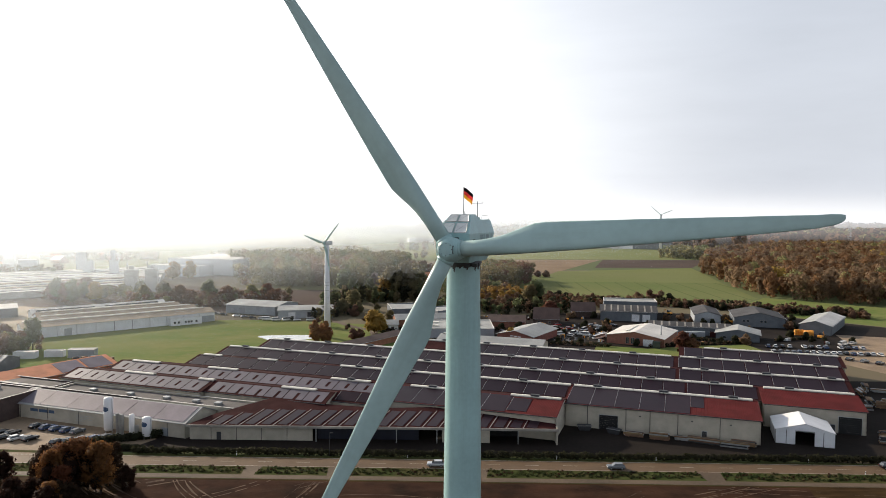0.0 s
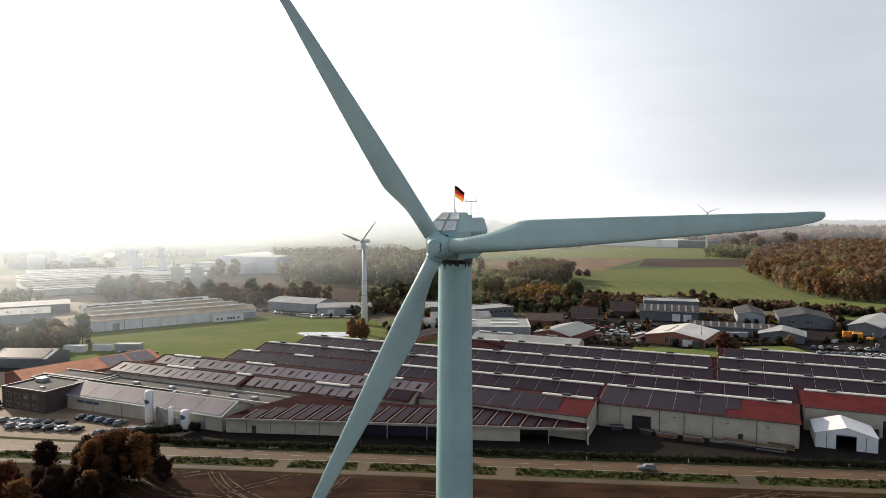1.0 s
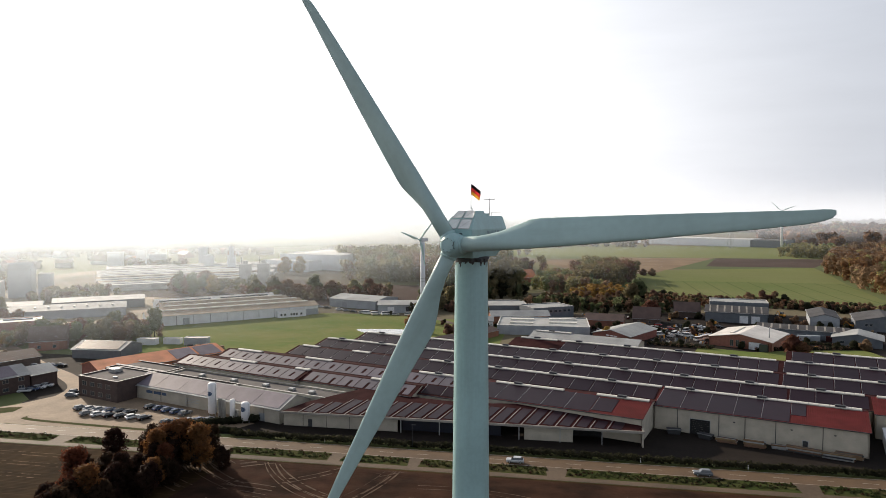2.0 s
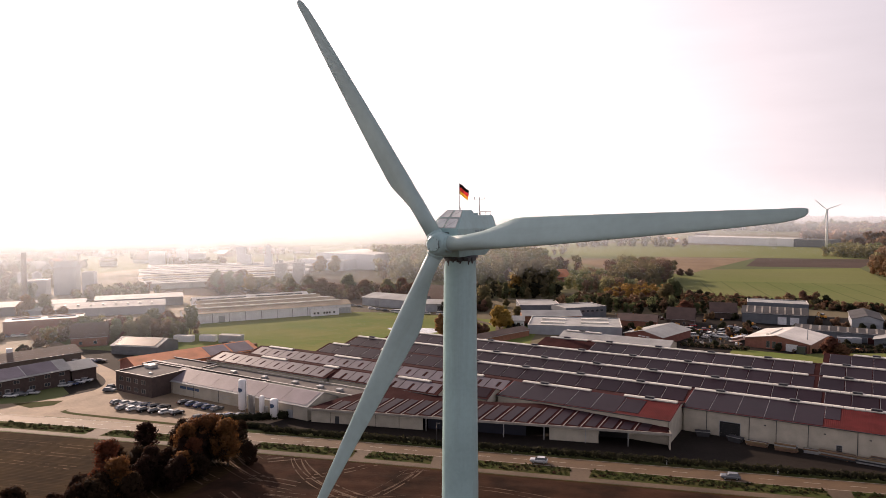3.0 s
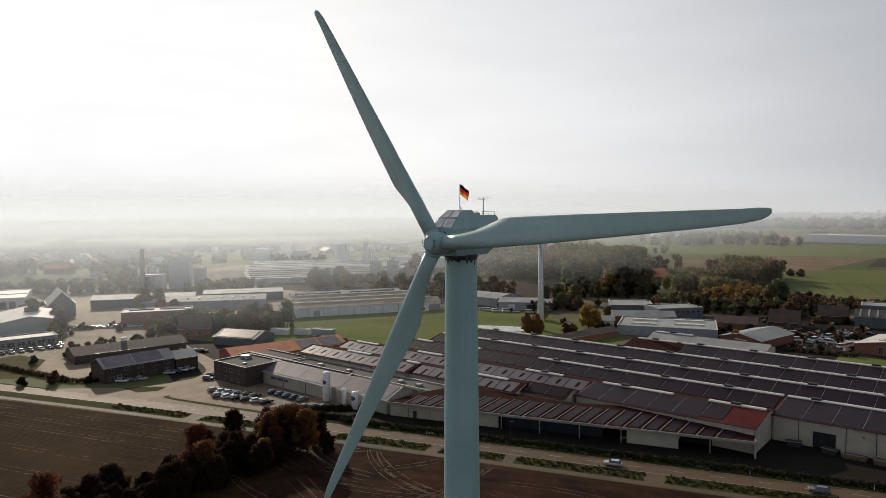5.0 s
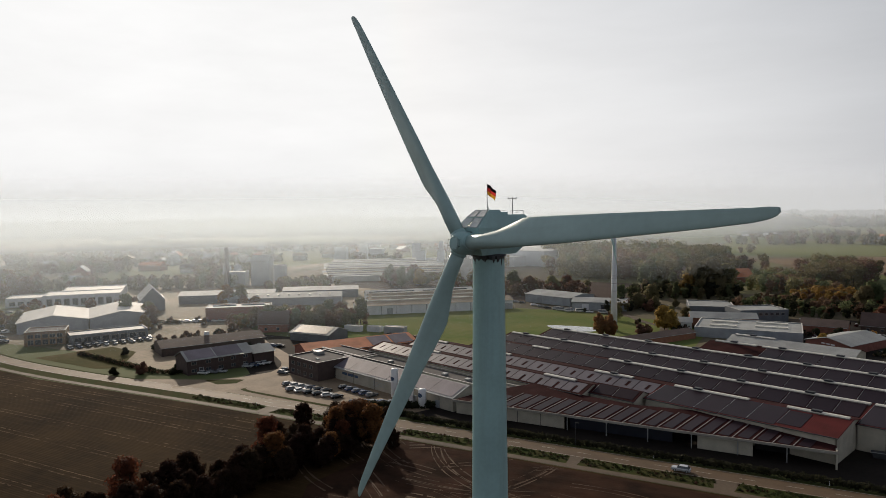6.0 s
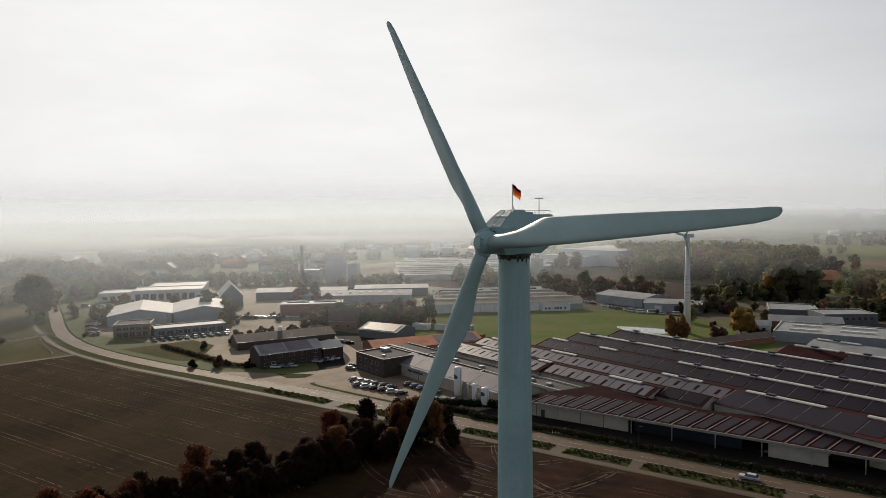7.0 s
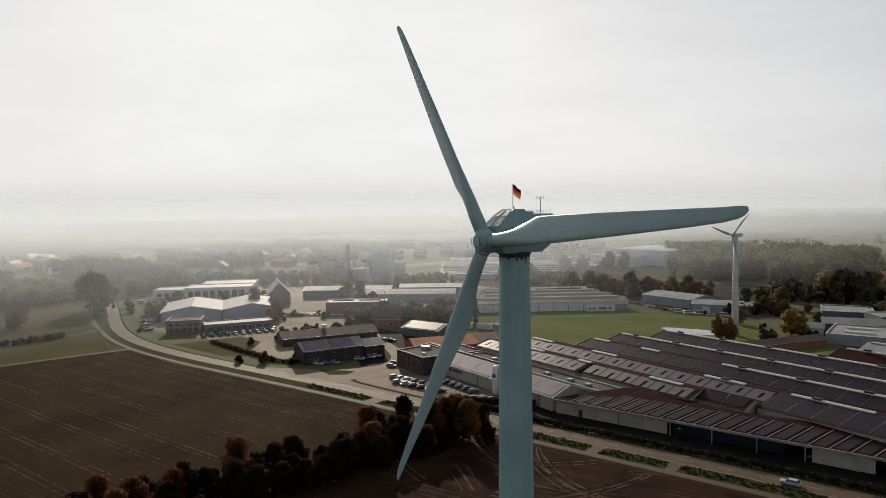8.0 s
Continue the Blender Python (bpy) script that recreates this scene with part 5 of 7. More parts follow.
# rows of factory roofs in the haze
for i, (x, y, L, D_, deg, rf) in enumerate(((-350, 470, 110, 16, 40, "pale_roof"), (-362, 484, 120, 16, 40, "brown_roof"), (-374, 498, 130, 16, 40, "grey_roof"), (-386, 514, 140, 18, 40, "brown_roof"), (-400, 534, 150, 20, 40, "pale_roof"), (-420, 560, 170, 30, 38, "pale_roof"), (-440, 600, 180, 40, 38, "grey_roof"), (-330, 590, 60, 26, 20, "pale_roof"))):
    wk = gable_hall("works_hall", "long low works hall with a pale roof, dim in haze", at(x, y, deg), L, D_, 4.8, 6.0, "concrete", rf, "works halls")
    part("skylight", boxy(3, L - 3, D_ * 0.5 - 0.8, D_ * 0.5 + 0.8, 6.0, 6.5), M["skylight"], wk, "long pale ridge skylight")
    for f in (0.22, 0.78):
        part("rooflight", boxy(3, L - 3, D_ * f - 0.5, D_ * f + 0.5, 5.3, 5.75), M["flat_roof"], wk, "dark glazed roof band")
# white walls put the fading by haze into the towers' colour
for x, y, w, h in ((-480, 655, 14, 17), (-470, 690, 10, 20), (-440, 668, 16, 15), (-395, 690, 9, 22), (-372, 660, 10, 15), (-350, 672, 5, 25), (-335, 640, 8, 17)):
    flat_hall("plant_tower", "tall block of a distant works, white in place of haze", at(x, y, 25), w, w, h, "white", "pale_roof")
# pale halls round the works road
a1_ = gable_hall("works_hall", "long hall with a bright pale roof", at(-356, 322, 37), 62, 18, 5.5, 7.5, "slate_wall", "pale_roof", "works halls")
a2_ = gable_hall("works_hall", "long hall with a bright pale roof", at(-310, 372, 37), 52, 18, 5.5, 7.2, "slate_wall", "pale_roof", "works halls")
a3_ = gable_hall("works_hall", "low grey hall with roof windows", at(-318, 326, 35), 74, 24, 5.0, 7.0, "greywall", "grey_roof", "works halls")
skylights(a3_, 3, 70, 6, 6.2, 10)
a4_ = flat_hall("works_hall", "dark hall with a bright white roof edge", at(-287, 281, 40), 36, 16, 6.6, "brick", "pale_roof", "works halls")
for x in (3, 19):
    part("skylight", boxy(x, x + 13, 9, 11, 6.6, 7.2), M["pane"], a4_, "dark rooflight")
dg = gable_hall("barn", "dark barn with a tall steep roof", at(-350, 288, 55), 14, 30, 7, 14.5, "slate_wall", "grey_roof", across=True)
# two broad halls side by side and the sales building before them
for k in range(2):
    bh = gable_hall("broad_hall", "broad grey hall with a bright white roof", at(-341 + 19 * k, 207 + 27.2 * k, 55), 32.6, 44, 5.6, 8.6, "greywall", "pale_roof", "broad halls", across=True)
sb = flat_hall("sales_building", "long low showroom with a pale roof", at(-290, 202, 62), 34, 13, 4.0, "slate_wall", "pale_roof")
for x in range(2, 33, 4):
    window(sb, x + 1.2, 0.6, 3.2, 2.4, 0, -1, 2)
so = flat_hall("sales_office", "two-storey office with an ochre upper wall and glass front", at(-306, 190, 50), 17, 15, 6.2, "wood", "flat_roof")
for x in (2, 5, 8, 11, 14):
    window(so, x + 0.6, 0.4, 2.4, 2.4, 0, -1, 2)
    window(so, x + 0.6, 3.5, 2.4, 1.8, 0, -1, 2)
for k, (x, y, L, D_, h) in enumerate(((-448, 262, 44, 22, 5.5), (-424, 272, 46, 26, 7.5), (-455, 305, 40, 30, 5.5))):
    b_ = flat_hall("showroom", "white showroom block with dark windows", at(x, y, 48), L, D_, h, "white", "pale_roof", "showrooms")
    for x2 in range(4, L - 4, 5):
        window(b_, x2, 1.0, 3.4, h - 3, 0, -1, 2)
# brick workshop by the junction, with solar roof
bw = gable_hall("workshop", "two-storey brick workshop with solar panels on its slate roof", at(-191.5, 183.5, 68), 26, 13, 5.6, 8.2, "dark_brick", "grey_roof")
PANEL_MESH["bw"] = panel_field(10.5, 6.6, False, True)
for x in (5.8, 16.8):
    share("solar_panel", PANEL_MESH["bw"], bw, Matrix.Translation((x, 0.1, 5.95)) @ Matrix.Rotation(math.atan2(2.6, 6.5), 4, "X"))
for x in (2.5, 8, 13, 18, 23):
    window(bw, x, 0.9, 2.0, 1.3, 0, -1, 2)
    window(bw, x, 3.7, 2.0, 1.3, 0, -1, 2)
gate(bw, 5.2, 1.4, 2.4, 0, material="dark")
bw2 = gable_hall("workshop", "lower brick wing of the workshop", at(-181.6, 207.9, 68), 9, 12, 4.9, 6.9, "dark_brick", "grey_roof")
lb = gable_hall("long_barn", "long low brick barn with a dull brown roof", at(-228.5, 202.5, 62), 45, 15, 3.6, 5.8, "dark_brick", "tile_roof")
part("chimney_stack", boxy(20, 22, 7.4, 8.8, 5.8, 7.6), M["white"], lb)
sh = gable_hall("house", "dark house with a roof full of solar panels", at(-204, 256, 3), 22, 16, 3.8, 6.2, "slate_wall", "grey_roof")
PANEL_MESH["sh"] = panel_field(19, 7.6, False)
share("solar_panel", PANEL_MESH["sh"], sh, Matrix.Translation((11, 0.1, 4.17)) @ Matrix.Rotation(math.atan2(2.4, 8), 4, "X"))
bh2 = gable_hall("house", "old house with a red-brown tiled hip roof", at(-232, 264, 35), 15, 12, 4.5, 10, "brick", "tile_roof")
window(bh2, 4, 1, 1.4, 1.4, 0)
window(bh2, 10, 1, 1.4, 1.4, 0)
for x, y, L, D_, h, w_ in ((-173, 290, 11, 4, 3.4, "greywall"), (-195, 287, 9, 3.5, 2.7, "white"), (-184, 291, 8, 3, 2.6, "white")):
    flat_hall("site_cabin", "pale flat-roofed site cabin", at(x, y, 5), L, D_, h, w_, "pale_roof", "site cabins", parapet=0.15)
for i in range(10):
    x, y = -168 + (i % 5) * 4.0, 280 + (i // 5) * 5
    t_ = thing("pallet_stack", "stack of goods under dark covers", "stack", at(x, y, 8 * i), "pallets")
    part("load", soft(boxy(0, 2.4, 0, 1.6, 0.15, 1.0 + 0.3 * (i % 4)), 0.1, 1), M["dark" if i % 3 else "wood"], t_)
    part("pallet", boxy(0, 2.4, 0, 1.6, 0, 0.14), M["wood"], t_)

# ---- trading estate behind the factory ----
b1 = gable_hall("brick_hall", "low brick workshop with a wide grey roof and a wall sign", at(13, 338, -30), 19, 30, 3.8, 6.0, "brick", "grey_roof", across=True)
for k in range(3):
    part("sign_bar", boxy(7 + k * 2.0, 8.6 + k * 2.0, -0.05, 0, 3.2 - 0.1 * k, 3.7 - 0.1 * k), M["white_paint"], b1, "plain bar of a white wall sign")
b2 = gable_hall("brick_hall", "brick workshop with a broad pale metal roof", at(66, 337, -28), 27, 30, 4.0, 6.4, "brick", "pale_roof", across=True)
for x in (11, 13.5, 16):
    window(b2, x - 1, 0.6, 1.5, 3.0, 0, -1, 2)
gate(b2, 20, 5, 3.2, 0, material="white")
part("glass_porch", soft(boxy(22.5, 26, -3, 0, 0, 3.4), 0.1, 1), M["pane"], b2, "glazed porch")
part("flue", rod(bmesh.new(), (24, 8, 4), (24, 8, 9.5), 0.25, n=10), M["steel"], b2)
part("skylight", boxy(8.0, 9.4, 4, 24, 5.6, 6.3), M["skylight"], b2, "dark ridge skylight")
b3 = gable_hall("steel_hall", "dark steel hall with pale striped rooflights", at(77, 409, -12), 32, 22, 5.5, 8.0, "slate_wall", "dark_roof")
for k in range(8):
    part("roof_strip", slab(bmesh.new(), [(2 + k * 3.8, 0.4, 5.95), (2.9 + k * 3.8, 0.4, 5.95), (2.9 + k * 3.8, 10.4, 8.23), (2 + k * 3.8, 10.4, 8.23)], 0.04), M["fascia"], b3)
for x in (20, 26):
    gate(b3, x, 4.2, 4.0, 0, material="white")
b3b = flat_hall("steel_hall", "taller pale hall behind", at(84, 434, -10), 32, 18, 8, "slate_wall", "grey_roof")
b4 = gable_hall("long_shed", "dark low shed with pale roof strips", at(94, 366, -16), 40, 14, 4.2, 5.6, "slate_wall", "dark_roof")
for k in range(10):
    part("roof_strip", slab(bmesh.new(), [(2 + k * 3.9, 0.3, 4.5), (2.9 + k * 3.9, 0.3, 4.5), (2.9 + k * 3.9, 6.6, 5.78), (2 + k * 3.9, 6.6, 5.78)], 0.04), M["fascia"], b4)
b5 = gable_hall("slate_house", "slate-grey bungalow workshop with a low blue-grey roof", at(122, 347, -22), 20, 17, 3.6, 5.8, "slate_wall", "grey_roof", across=True)
for x in (4, 9.5, 15):
    window(b5, x, 1.0, 1.8, 1.3, 0)
b6 = gable_hall("white_workshop", "grey workshop with a roller door and dark roof", at(129, 400, -14), 14, 32, 5.0, 7.0, "greywall", "dark_roof", across=True)
gate(b6, 7.5, 5.5, 3.6, 0)
b7 = gable_hall("slate_house", "slate-grey hall with small windows and rooflights", at(148, 391, -16), 26, 30, 5.0, 8.0, "slate_wall", "dark_roof", across=True)
for x in (5, 7, 14, 16):
    window(b7, x, 2.6, 1.4, 1.3, 0)
b8 = gable_hall("open_hall", "grey steel hall with a broad two-tone roof", at(174, 370, -36), 15, 44, 4.8, 7.0, "slate_wall", "grey_roof", across=True)
part("roof_sheet", slab(bmesh.new(), [(7.6, -0.4, 7.26), (15.3, -0.4, 5.0), (15.3, 44.4, 5.0), (7.6, 44.4, 7.26)], 0.05), M["pale_roof"], b8, "pale sheeting on one slope")
b9 = gable_hall("barrel_shed", "pale shed at the edge of the yard", at(176, 291, -30), 16, 40, 6, 8.4, "white", "pale_roof", across=True)
flat_hall("barrel_shed", "white cabin on the yard", at(200, 330, -30), 12, 12, 9, "white", "pale_roof")
p1 = flat_hall("flat_hall", "dark-walled flat-roofed workshop on the estate", at(-46, 408, 12), 24, 26, 5.5, "slate_wall", "grey_roof", "estate halls")
p2 = flat_hall("flat_hall", "grey two-storey works building with window bands", at(-18, 394, 32), 26, 18, 6.5, "slate_wall", "grey_roof", "estate halls")
for x in (2, 5, 8, 11, 14, 17, 20, 23):
    window(p2, x, 3.9, 2.0, 1.4, 0)
p3 = gable_hall("white_hall", "brick workshop wing with a dark sheet roof", at(-40, 376, 14), 32, 14, 4.4, 6.4, "brick", "grey_roof", "estate halls")
for x in (6, 12, 18, 24):
    window(p3, x, 1.6, 2.2, 1.2, 0, -1, 2)
p4 = flat_hall("flat_hall", "broad low hall with a grey sheet roof", at(-34, 346, 2), 46, 30, 4.3, "greywall", "grey_roof", "estate halls")
for y in (8, 20):
    part("skylight", boxy(6, 18, y, y + 2, 4.3, 5.0), M["skylight"], p4)
    part("skylight", boxy(26, 40, y + 3, y + 5, 4.3, 5.0), M["skylight"], p4)
p5 = gable_hall("brown_barn", "long dark-roofed brick barn behind the factory", at(-58, 300, 58), 48, 9, 3.0, 4.4, "brick", "tile_roof", over=0.4)
p6 = gable_hall("white_hall", "small white hall with a grey roof", at(-50, 364, 8), 12, 10, 3.4, 5.2, "white", "grey_roof", "estate halls")
for x in (2, 5, 8):
    window(p6, x + 1, 0.9, 1.6, 1.5, 0)
h1 = gable_hall("house", "house with a dark tiled gable roof among trees", at(36, 391, -10), 14, 11, 3.6, 9.0, "dark_brick", "tile_roof")
window(h1, 3, 0.9, 1.4, 1.3, 0)
window(h1, 9, 0.9, 1.4, 1.3, 0)
h2 = gable_hall("house", "low brown brick house with tiled roof", at(10, 380, -8), 20, 12, 3.6, 6.2, "brick", "tile_roof")
h3 = gable_hall("farmhouse", "farmhouse with a bright red tiled roof among trees", at(-52, 590, 35), 30, 16, 4.5, 10.5, "brick", "orange_roof")
h4 = gable_hall("farmhouse", "half-timbered farmhouse with a steep dark roof", at(-86, 590, 5), 12, 22, 4.5, 11, "dark_brick", "tile_roof", across=True)
h5 = gable_hall("house", "dark-roofed house behind the lorry yard", at(62, 420, -5), 14, 12, 3.8, 8.5, "dark_brick", "tile_roof")
dw = flat_hall("distribution_centre", "very long white distribution warehouse on the plain", at(145, 1360, -31), 184, 60, 12.5, "white_paint", "pale_roof")
dw2 = flat_hall("distribution_centre", "blue-grey end of the distribution warehouse", at(303, 1266, -31), 55, 60, 12, "slate_wall", "flat_roof")
for x, y, L, deg in ((560, 1750, 120, -20), (760, 1700, 90, -10), (-120, 1500, 80, 10)):
    flat_hall("distribution_centre", "far white warehouse on the plain", at(x, y, deg), L, 40, 9, "white", "pale_roof")
# far farmsteads
rng = random.Random(23)
for i in range(26):
    az = radians(rng.uniform(-38, 72))
    dist = rng.uniform(800, 2300)
    x, y = -dist * math.sin(az), dist * math.cos(az)
    gable_hall("farmstead", "distant farm building on the plain", at(x, y, rng.uniform(0, 180)), rng.uniform(14, 34), rng.uniform(10, 16), 4, 8, rng.choice(("brick", "white")), rng.choice(("orange_roof", "tile_roof", "pale_roof")), "farmsteads")

# houses of the town, dim beyond the works
rng = random.Random(67)
for i in range(95):
    if i < 60:
        x, y = rng.uniform(-760, -430), rng.uniform(440, 980)
    else:
        x, y = rng.uniform(-1000, -520), rng.uniform(240, 520)
    if abs(y - 240 - 0.62 * (-472 - x)) < 30 or (x > -530 and y < 660):
        continue
    gable_hall("town_house", "pitched-roof house in the hazy town", at(x, y, rng.choice((20, 110)) + rng.uniform(-25, 25)), rng.uniform(10, 26), rng.uniform(9, 13), rng.uniform(3.5, 6.5), rng.uniform(8, 11), rng.choice(("brick", "white", "cream", "concrete")), rng.choice(("tile_roof", "orange_roof", "grey_roof", "pale_roof", "brown_roof")), "town houses")

# garden of cut stone and nursery plants behind the brick workshops
rng = random.Random(31)
for i in range(70):
    x, y = rng.uniform(40, 66), rng.uniform(332, 372)
    if abs((x - 40) * 0.3 + 352 - y) < 2.5:
        continue
    st = thing("stone_block", "rough cut stone block standing in the mason's yard", "stone", at(x, y, rng.uniform(0, 90)), "stone blocks")
    w, d, h = rng.uniform(0.4, 1.4), rng.uniform(0.3, 0.8), rng.uniform(0.4, 1.8)
    bm = bmesh.new()
    k = rng.uniform(0.75, 1.0)
    loft(bm, [[(-w / 2, -d / 2, 0), (w / 2, -d / 2, 0), (w / 2, d / 2, 0), (-w / 2, d / 2, 0)], [(-w / 2 * k, -d / 2 * k, h), (w / 2 * k, -d / 2, h * 0.9), (w / 2, d / 2 * k, h), (-w / 2, d / 2, h * 0.95)]])
    for f in bm.faces:
        f.smooth = False
    part("block", bm, M[rng.choice(("concrete", "flat_roof", "dark", "slate_wall", "brown_roof"))], st)
for i in range(9):
    x, y = rng.uniform(86, 130), rng.uniform(352, 362)
    cn = thing("container", "steel storage container on the yard", "container", at(x, y, -16 + rng.uniform(-4, 4)), "containers")
    L = rng.choice((6.0, 6.0, 12.0))
    part("box", soft(boxy(0, L, 0, 2.4, 0.12, 2.6), 0.05, 1), M[rng.choice(("navy", "dull_red", "greywall", "slate_wall"))], cn)
    part("door", boxy(-0.05, 0, 0.1, 2.3, 0.25, 2.5), M["door"], cn)


# ---- plants ----
def leaf_mesh(name, centres, radii, per, size, seed, mats, pick=None, squash=0.85, heart=None):
    """Leaf clumps: small bent quads on and in a set of balls. pick: a material index for each ball."""
    g = np.random.default_rng(seed)
    centres, radii = np.asarray(centres, float), np.asarray(radii, float)
    n = len(centres) * per
    which = np.repeat(np.arange(len(centres)), per)
    d = g.normal(size=(n, 3))
    d /= np.linalg.norm(d, axis=1)[:, None]
    rad = radii[which] * (0.42 + 0.75 * g.random(n) ** 0.75)
    c = centres[which] + d * rad[:, None] * np.array([1, 1, squash])
    nrm = d + 0.42 * g.normal(size=(n, 3))
    nrm /= np.linalg.norm(nrm, axis=1)[:, None]
    a = np.cross(nrm, g.normal(size=(n, 3)))
    a /= np.linalg.norm(a, axis=1)[:, None]
    b = np.cross(nrm, a)
    s = (size * (0.5 + g.random(n)))[:, None]
    bend = nrm * s * 0.25
    q = np.stack([c - a * s - b * s * 0.7 - bend, c + a * s - b * s * 0.6 + bend, c + a * s * 0.9 + b * s * 0.7 - bend, c - a * s * 0.8 + b * s * 0.8 + bend], 1).reshape(-1, 3)
    me = bpy.data.meshes.new(name)
    me.vertices.add(4 * n)
    me.vertices.foreach_set("co", q.ravel())
    me.loops.add(4 * n)
    me.loops.foreach_set("vertex_index", np.arange(4 * n, dtype=np.int32))
    me.polygons.add(n)
    me.polygons.foreach_set("loop_start", np.arange(0, 4 * n, 4, dtype=np.int32))
    for m in mats:
        me.materials.append(m)
    if pick is not None:
        me.polygons.foreach_set("material_index", np.asarray(pick, np.int32)[which])
    me.update(calc_edges=True)
    # leaves are lit with the roundness of their clump
    soft_n = d + 0.35 * nrm + np.array([0, 0, 0.25])
    if heart is not None:
        out = c - np.array(heart)
        out /= np.linalg.norm(out, axis=1)[:, None] + 1e-6
        soft_n = 0.4 * d + 0.55 * nrm + 0.9 * out + np.array([0, 0, 0.2])
    soft_n /= np.linalg.norm(soft_n, axis=1)[:, None]
    me.polygons.foreach_set("use_smooth", np.ones(n, bool))
    me.normals_split_custom_set_from_vertices(np.repeat(soft_n, 4, axis=0))
    return me


def crown_balls(g, h, w, low, n, lump=1.0):
    """Balls that make up an uneven crown of height h, width w, from height low."""
    c, r = [], []
    for k in range(n):
        f = g.random()
        z = low + (h - low) * (0.12 + 0.8 * f)
        spread = w / 2 * math.sin(math.pi * min(0.95, 0.18 + 0.72 * f)) * 0.8
        a = g.uniform(0, math.tau)
        d = spread * math.sqrt(g.random())
        c.append((d * math.cos(a), d * math.sin(a), z))
        r.append(g.uniform(0.13, 0.23) * w * lump)
    return c, r


TREES = {}


def tree_kind(key, h, w, low, balls, per, size, leaf, seed, label, bare=0.0, name="tree", lump=1.0):
    """Builds one tree to be copied: trunk with limbs, and a crown of leaf clumps."""
    g = random.Random(seed)
    th = thing(name, label, "tree" if name == "tree" else "shrub", at(0, 0, 0, -80))
    bm = bmesh.new()
    lean = Vector((g.uniform(-0.3, 0.3), g.uniform(-0.3, 0.3), 0))
    p0, p1 = Vector((0, 0, -0.2)), Vector((0, 0, h * 0.55)) + lean
    rod(bm, p0, p1, h * 0.022, h * 0.012, 8)
    c, r = crown_balls(g, h, w, low, balls, lump)
    rod(bm, p1, (lean.x * 2, lean.y * 2, h * 0.9), h * 0.012, h * 0.003, 6)
    for q in c[: max(6, balls // 2)]:
        s = p0.lerp(p1, min(1.0, max(0.35, q[2] / h - 0.15)))
        rod(bm, s, q, h * 0.008, h * 0.002, 5)
        if bare:
            for k in range(3):
                e = Vector(q) + Vector((g.uniform(-1, 1), g.uniform(-1, 1), g.uniform(0, 1.2))) * w * 0.18
                rod(bm, Vector(s).lerp(Vector(q), 0.6), e, h * 0.003, h * 0.001, 4)
    part("trunk", bm, M["bark"], th)
    me = leaf_mesh("crown", c, r, per, size, seed, [LEAF[leaf]], heart=(0, 0, h * 0.45))
    ob = new("crown", me)
    ob.parent = th
    TREES[key] = th


tree_kind("near_a", 13.0, 9.5, 1.2, 60, 70, 0.2, "near_rust", 1, "rust-brown autumn tree on the field edge", 1, lump=0.72)
tree_kind("near_b", 11.0, 7.5, 0.6, 52, 70, 0.2, "near_brown", 2, "thinning brown autumn tree on the field edge", 1, lump=0.72)
tree_kind("near_c", 8.0, 7.0, 0.3, 44, 70, 0.2, "near_brown", 3, "dark brown bushy tree on the field edge", 1, lump=0.72)
tree_kind("broad", 14, 13, 2.0, 30, 70, 0.5, "olive", 4, "broad olive-green tree with a full crown")
tree_kind("round", 11, 10, 1.6, 26, 70, 0.45, "ochre", 5, "round ochre tree in autumn leaf")
tree_kind("tall", 18, 12, 2.5, 34, 70, 0.55, "green", 6, "tall dark green tree with dense leaves")
tree_kind("rusty", 15, 13, 2.0, 32, 70, 0.52, "rust", 7, "broad rust-coloured tree in autumn leaf")
tree_kind("bushy", 5, 6.5, 0.2, 18, 70, 0.34, "brown", 8, "brown bush in an autumn hedgerow", 0, "bush")
tree_kind("scrub", 4, 6, 0.2, 18, 70, 0.32, "dark", 9, "dark bush in an autumn hedgerow", 0, "bush")
tree_kind("column", 11, 5.0, 0.3, 26, 80, 0.36, "green", 10, "dark upright conifer with dense needles")
tree_kind("thuja", 12, 6.5, 0.3, 30, 90, 0.36, "copper", 12, "upright rust-brown cypress clump")


def plant(key, x, y, size=1.0, deg=None, group=""):
    th = TREES[key]
    m = at(x, y, plant_rng.uniform(0, 360) if deg is None else deg) @ Matrix.Diagonal((size, size, size * plant_rng.uniform(0.9, 1.1), 1))
    ob = copy_thing(th, Matrix.Identity(4))
    ob.matrix_basis = m
    return tagged(ob, group=group)


plant_rng = random.Random(77)
# the belt of trees and bushes across the near field
for i in range(96):
    f = i / 95
    y = 157 - 102 * f
    x = -89 - 14 * f - 12 * f * f + plant_rng.uniform(-7.5, 5.5)
    plant(plant_rng.choice(("near_a", "near_b", "near_c", "near_b", "near_c", "near_b", "near_c", "near_c")), x, y + plant_rng.uniform(-1, 1), plant_rng.uniform(0.6, 0.92), group="field-edge belt")
for i in range(64):
    f = i / 63
    plant(plant_rng.choice(("near_c", "near_b")), -88 - 13 * f - 13 * f * f + plant_rng.uniform(-10, 5), 154 - 98 * f + plant_rng.uniform(-2, 2), plant_rng.uniform(0.35, 0.6), group="field-edge belt")
for x, y, k, s in ((-90, 151, "near_a", 1.0), (-84, 148.5, "near_a", 0.95), (-97, 150, "near_b", 1.0), (-104, 145, "near_b", 0.9), (-79, 150, "near_c", 0.7), (-109, 140, "near_c", 0.9)):
    plant(k, x, y, s, group="field-edge belt")
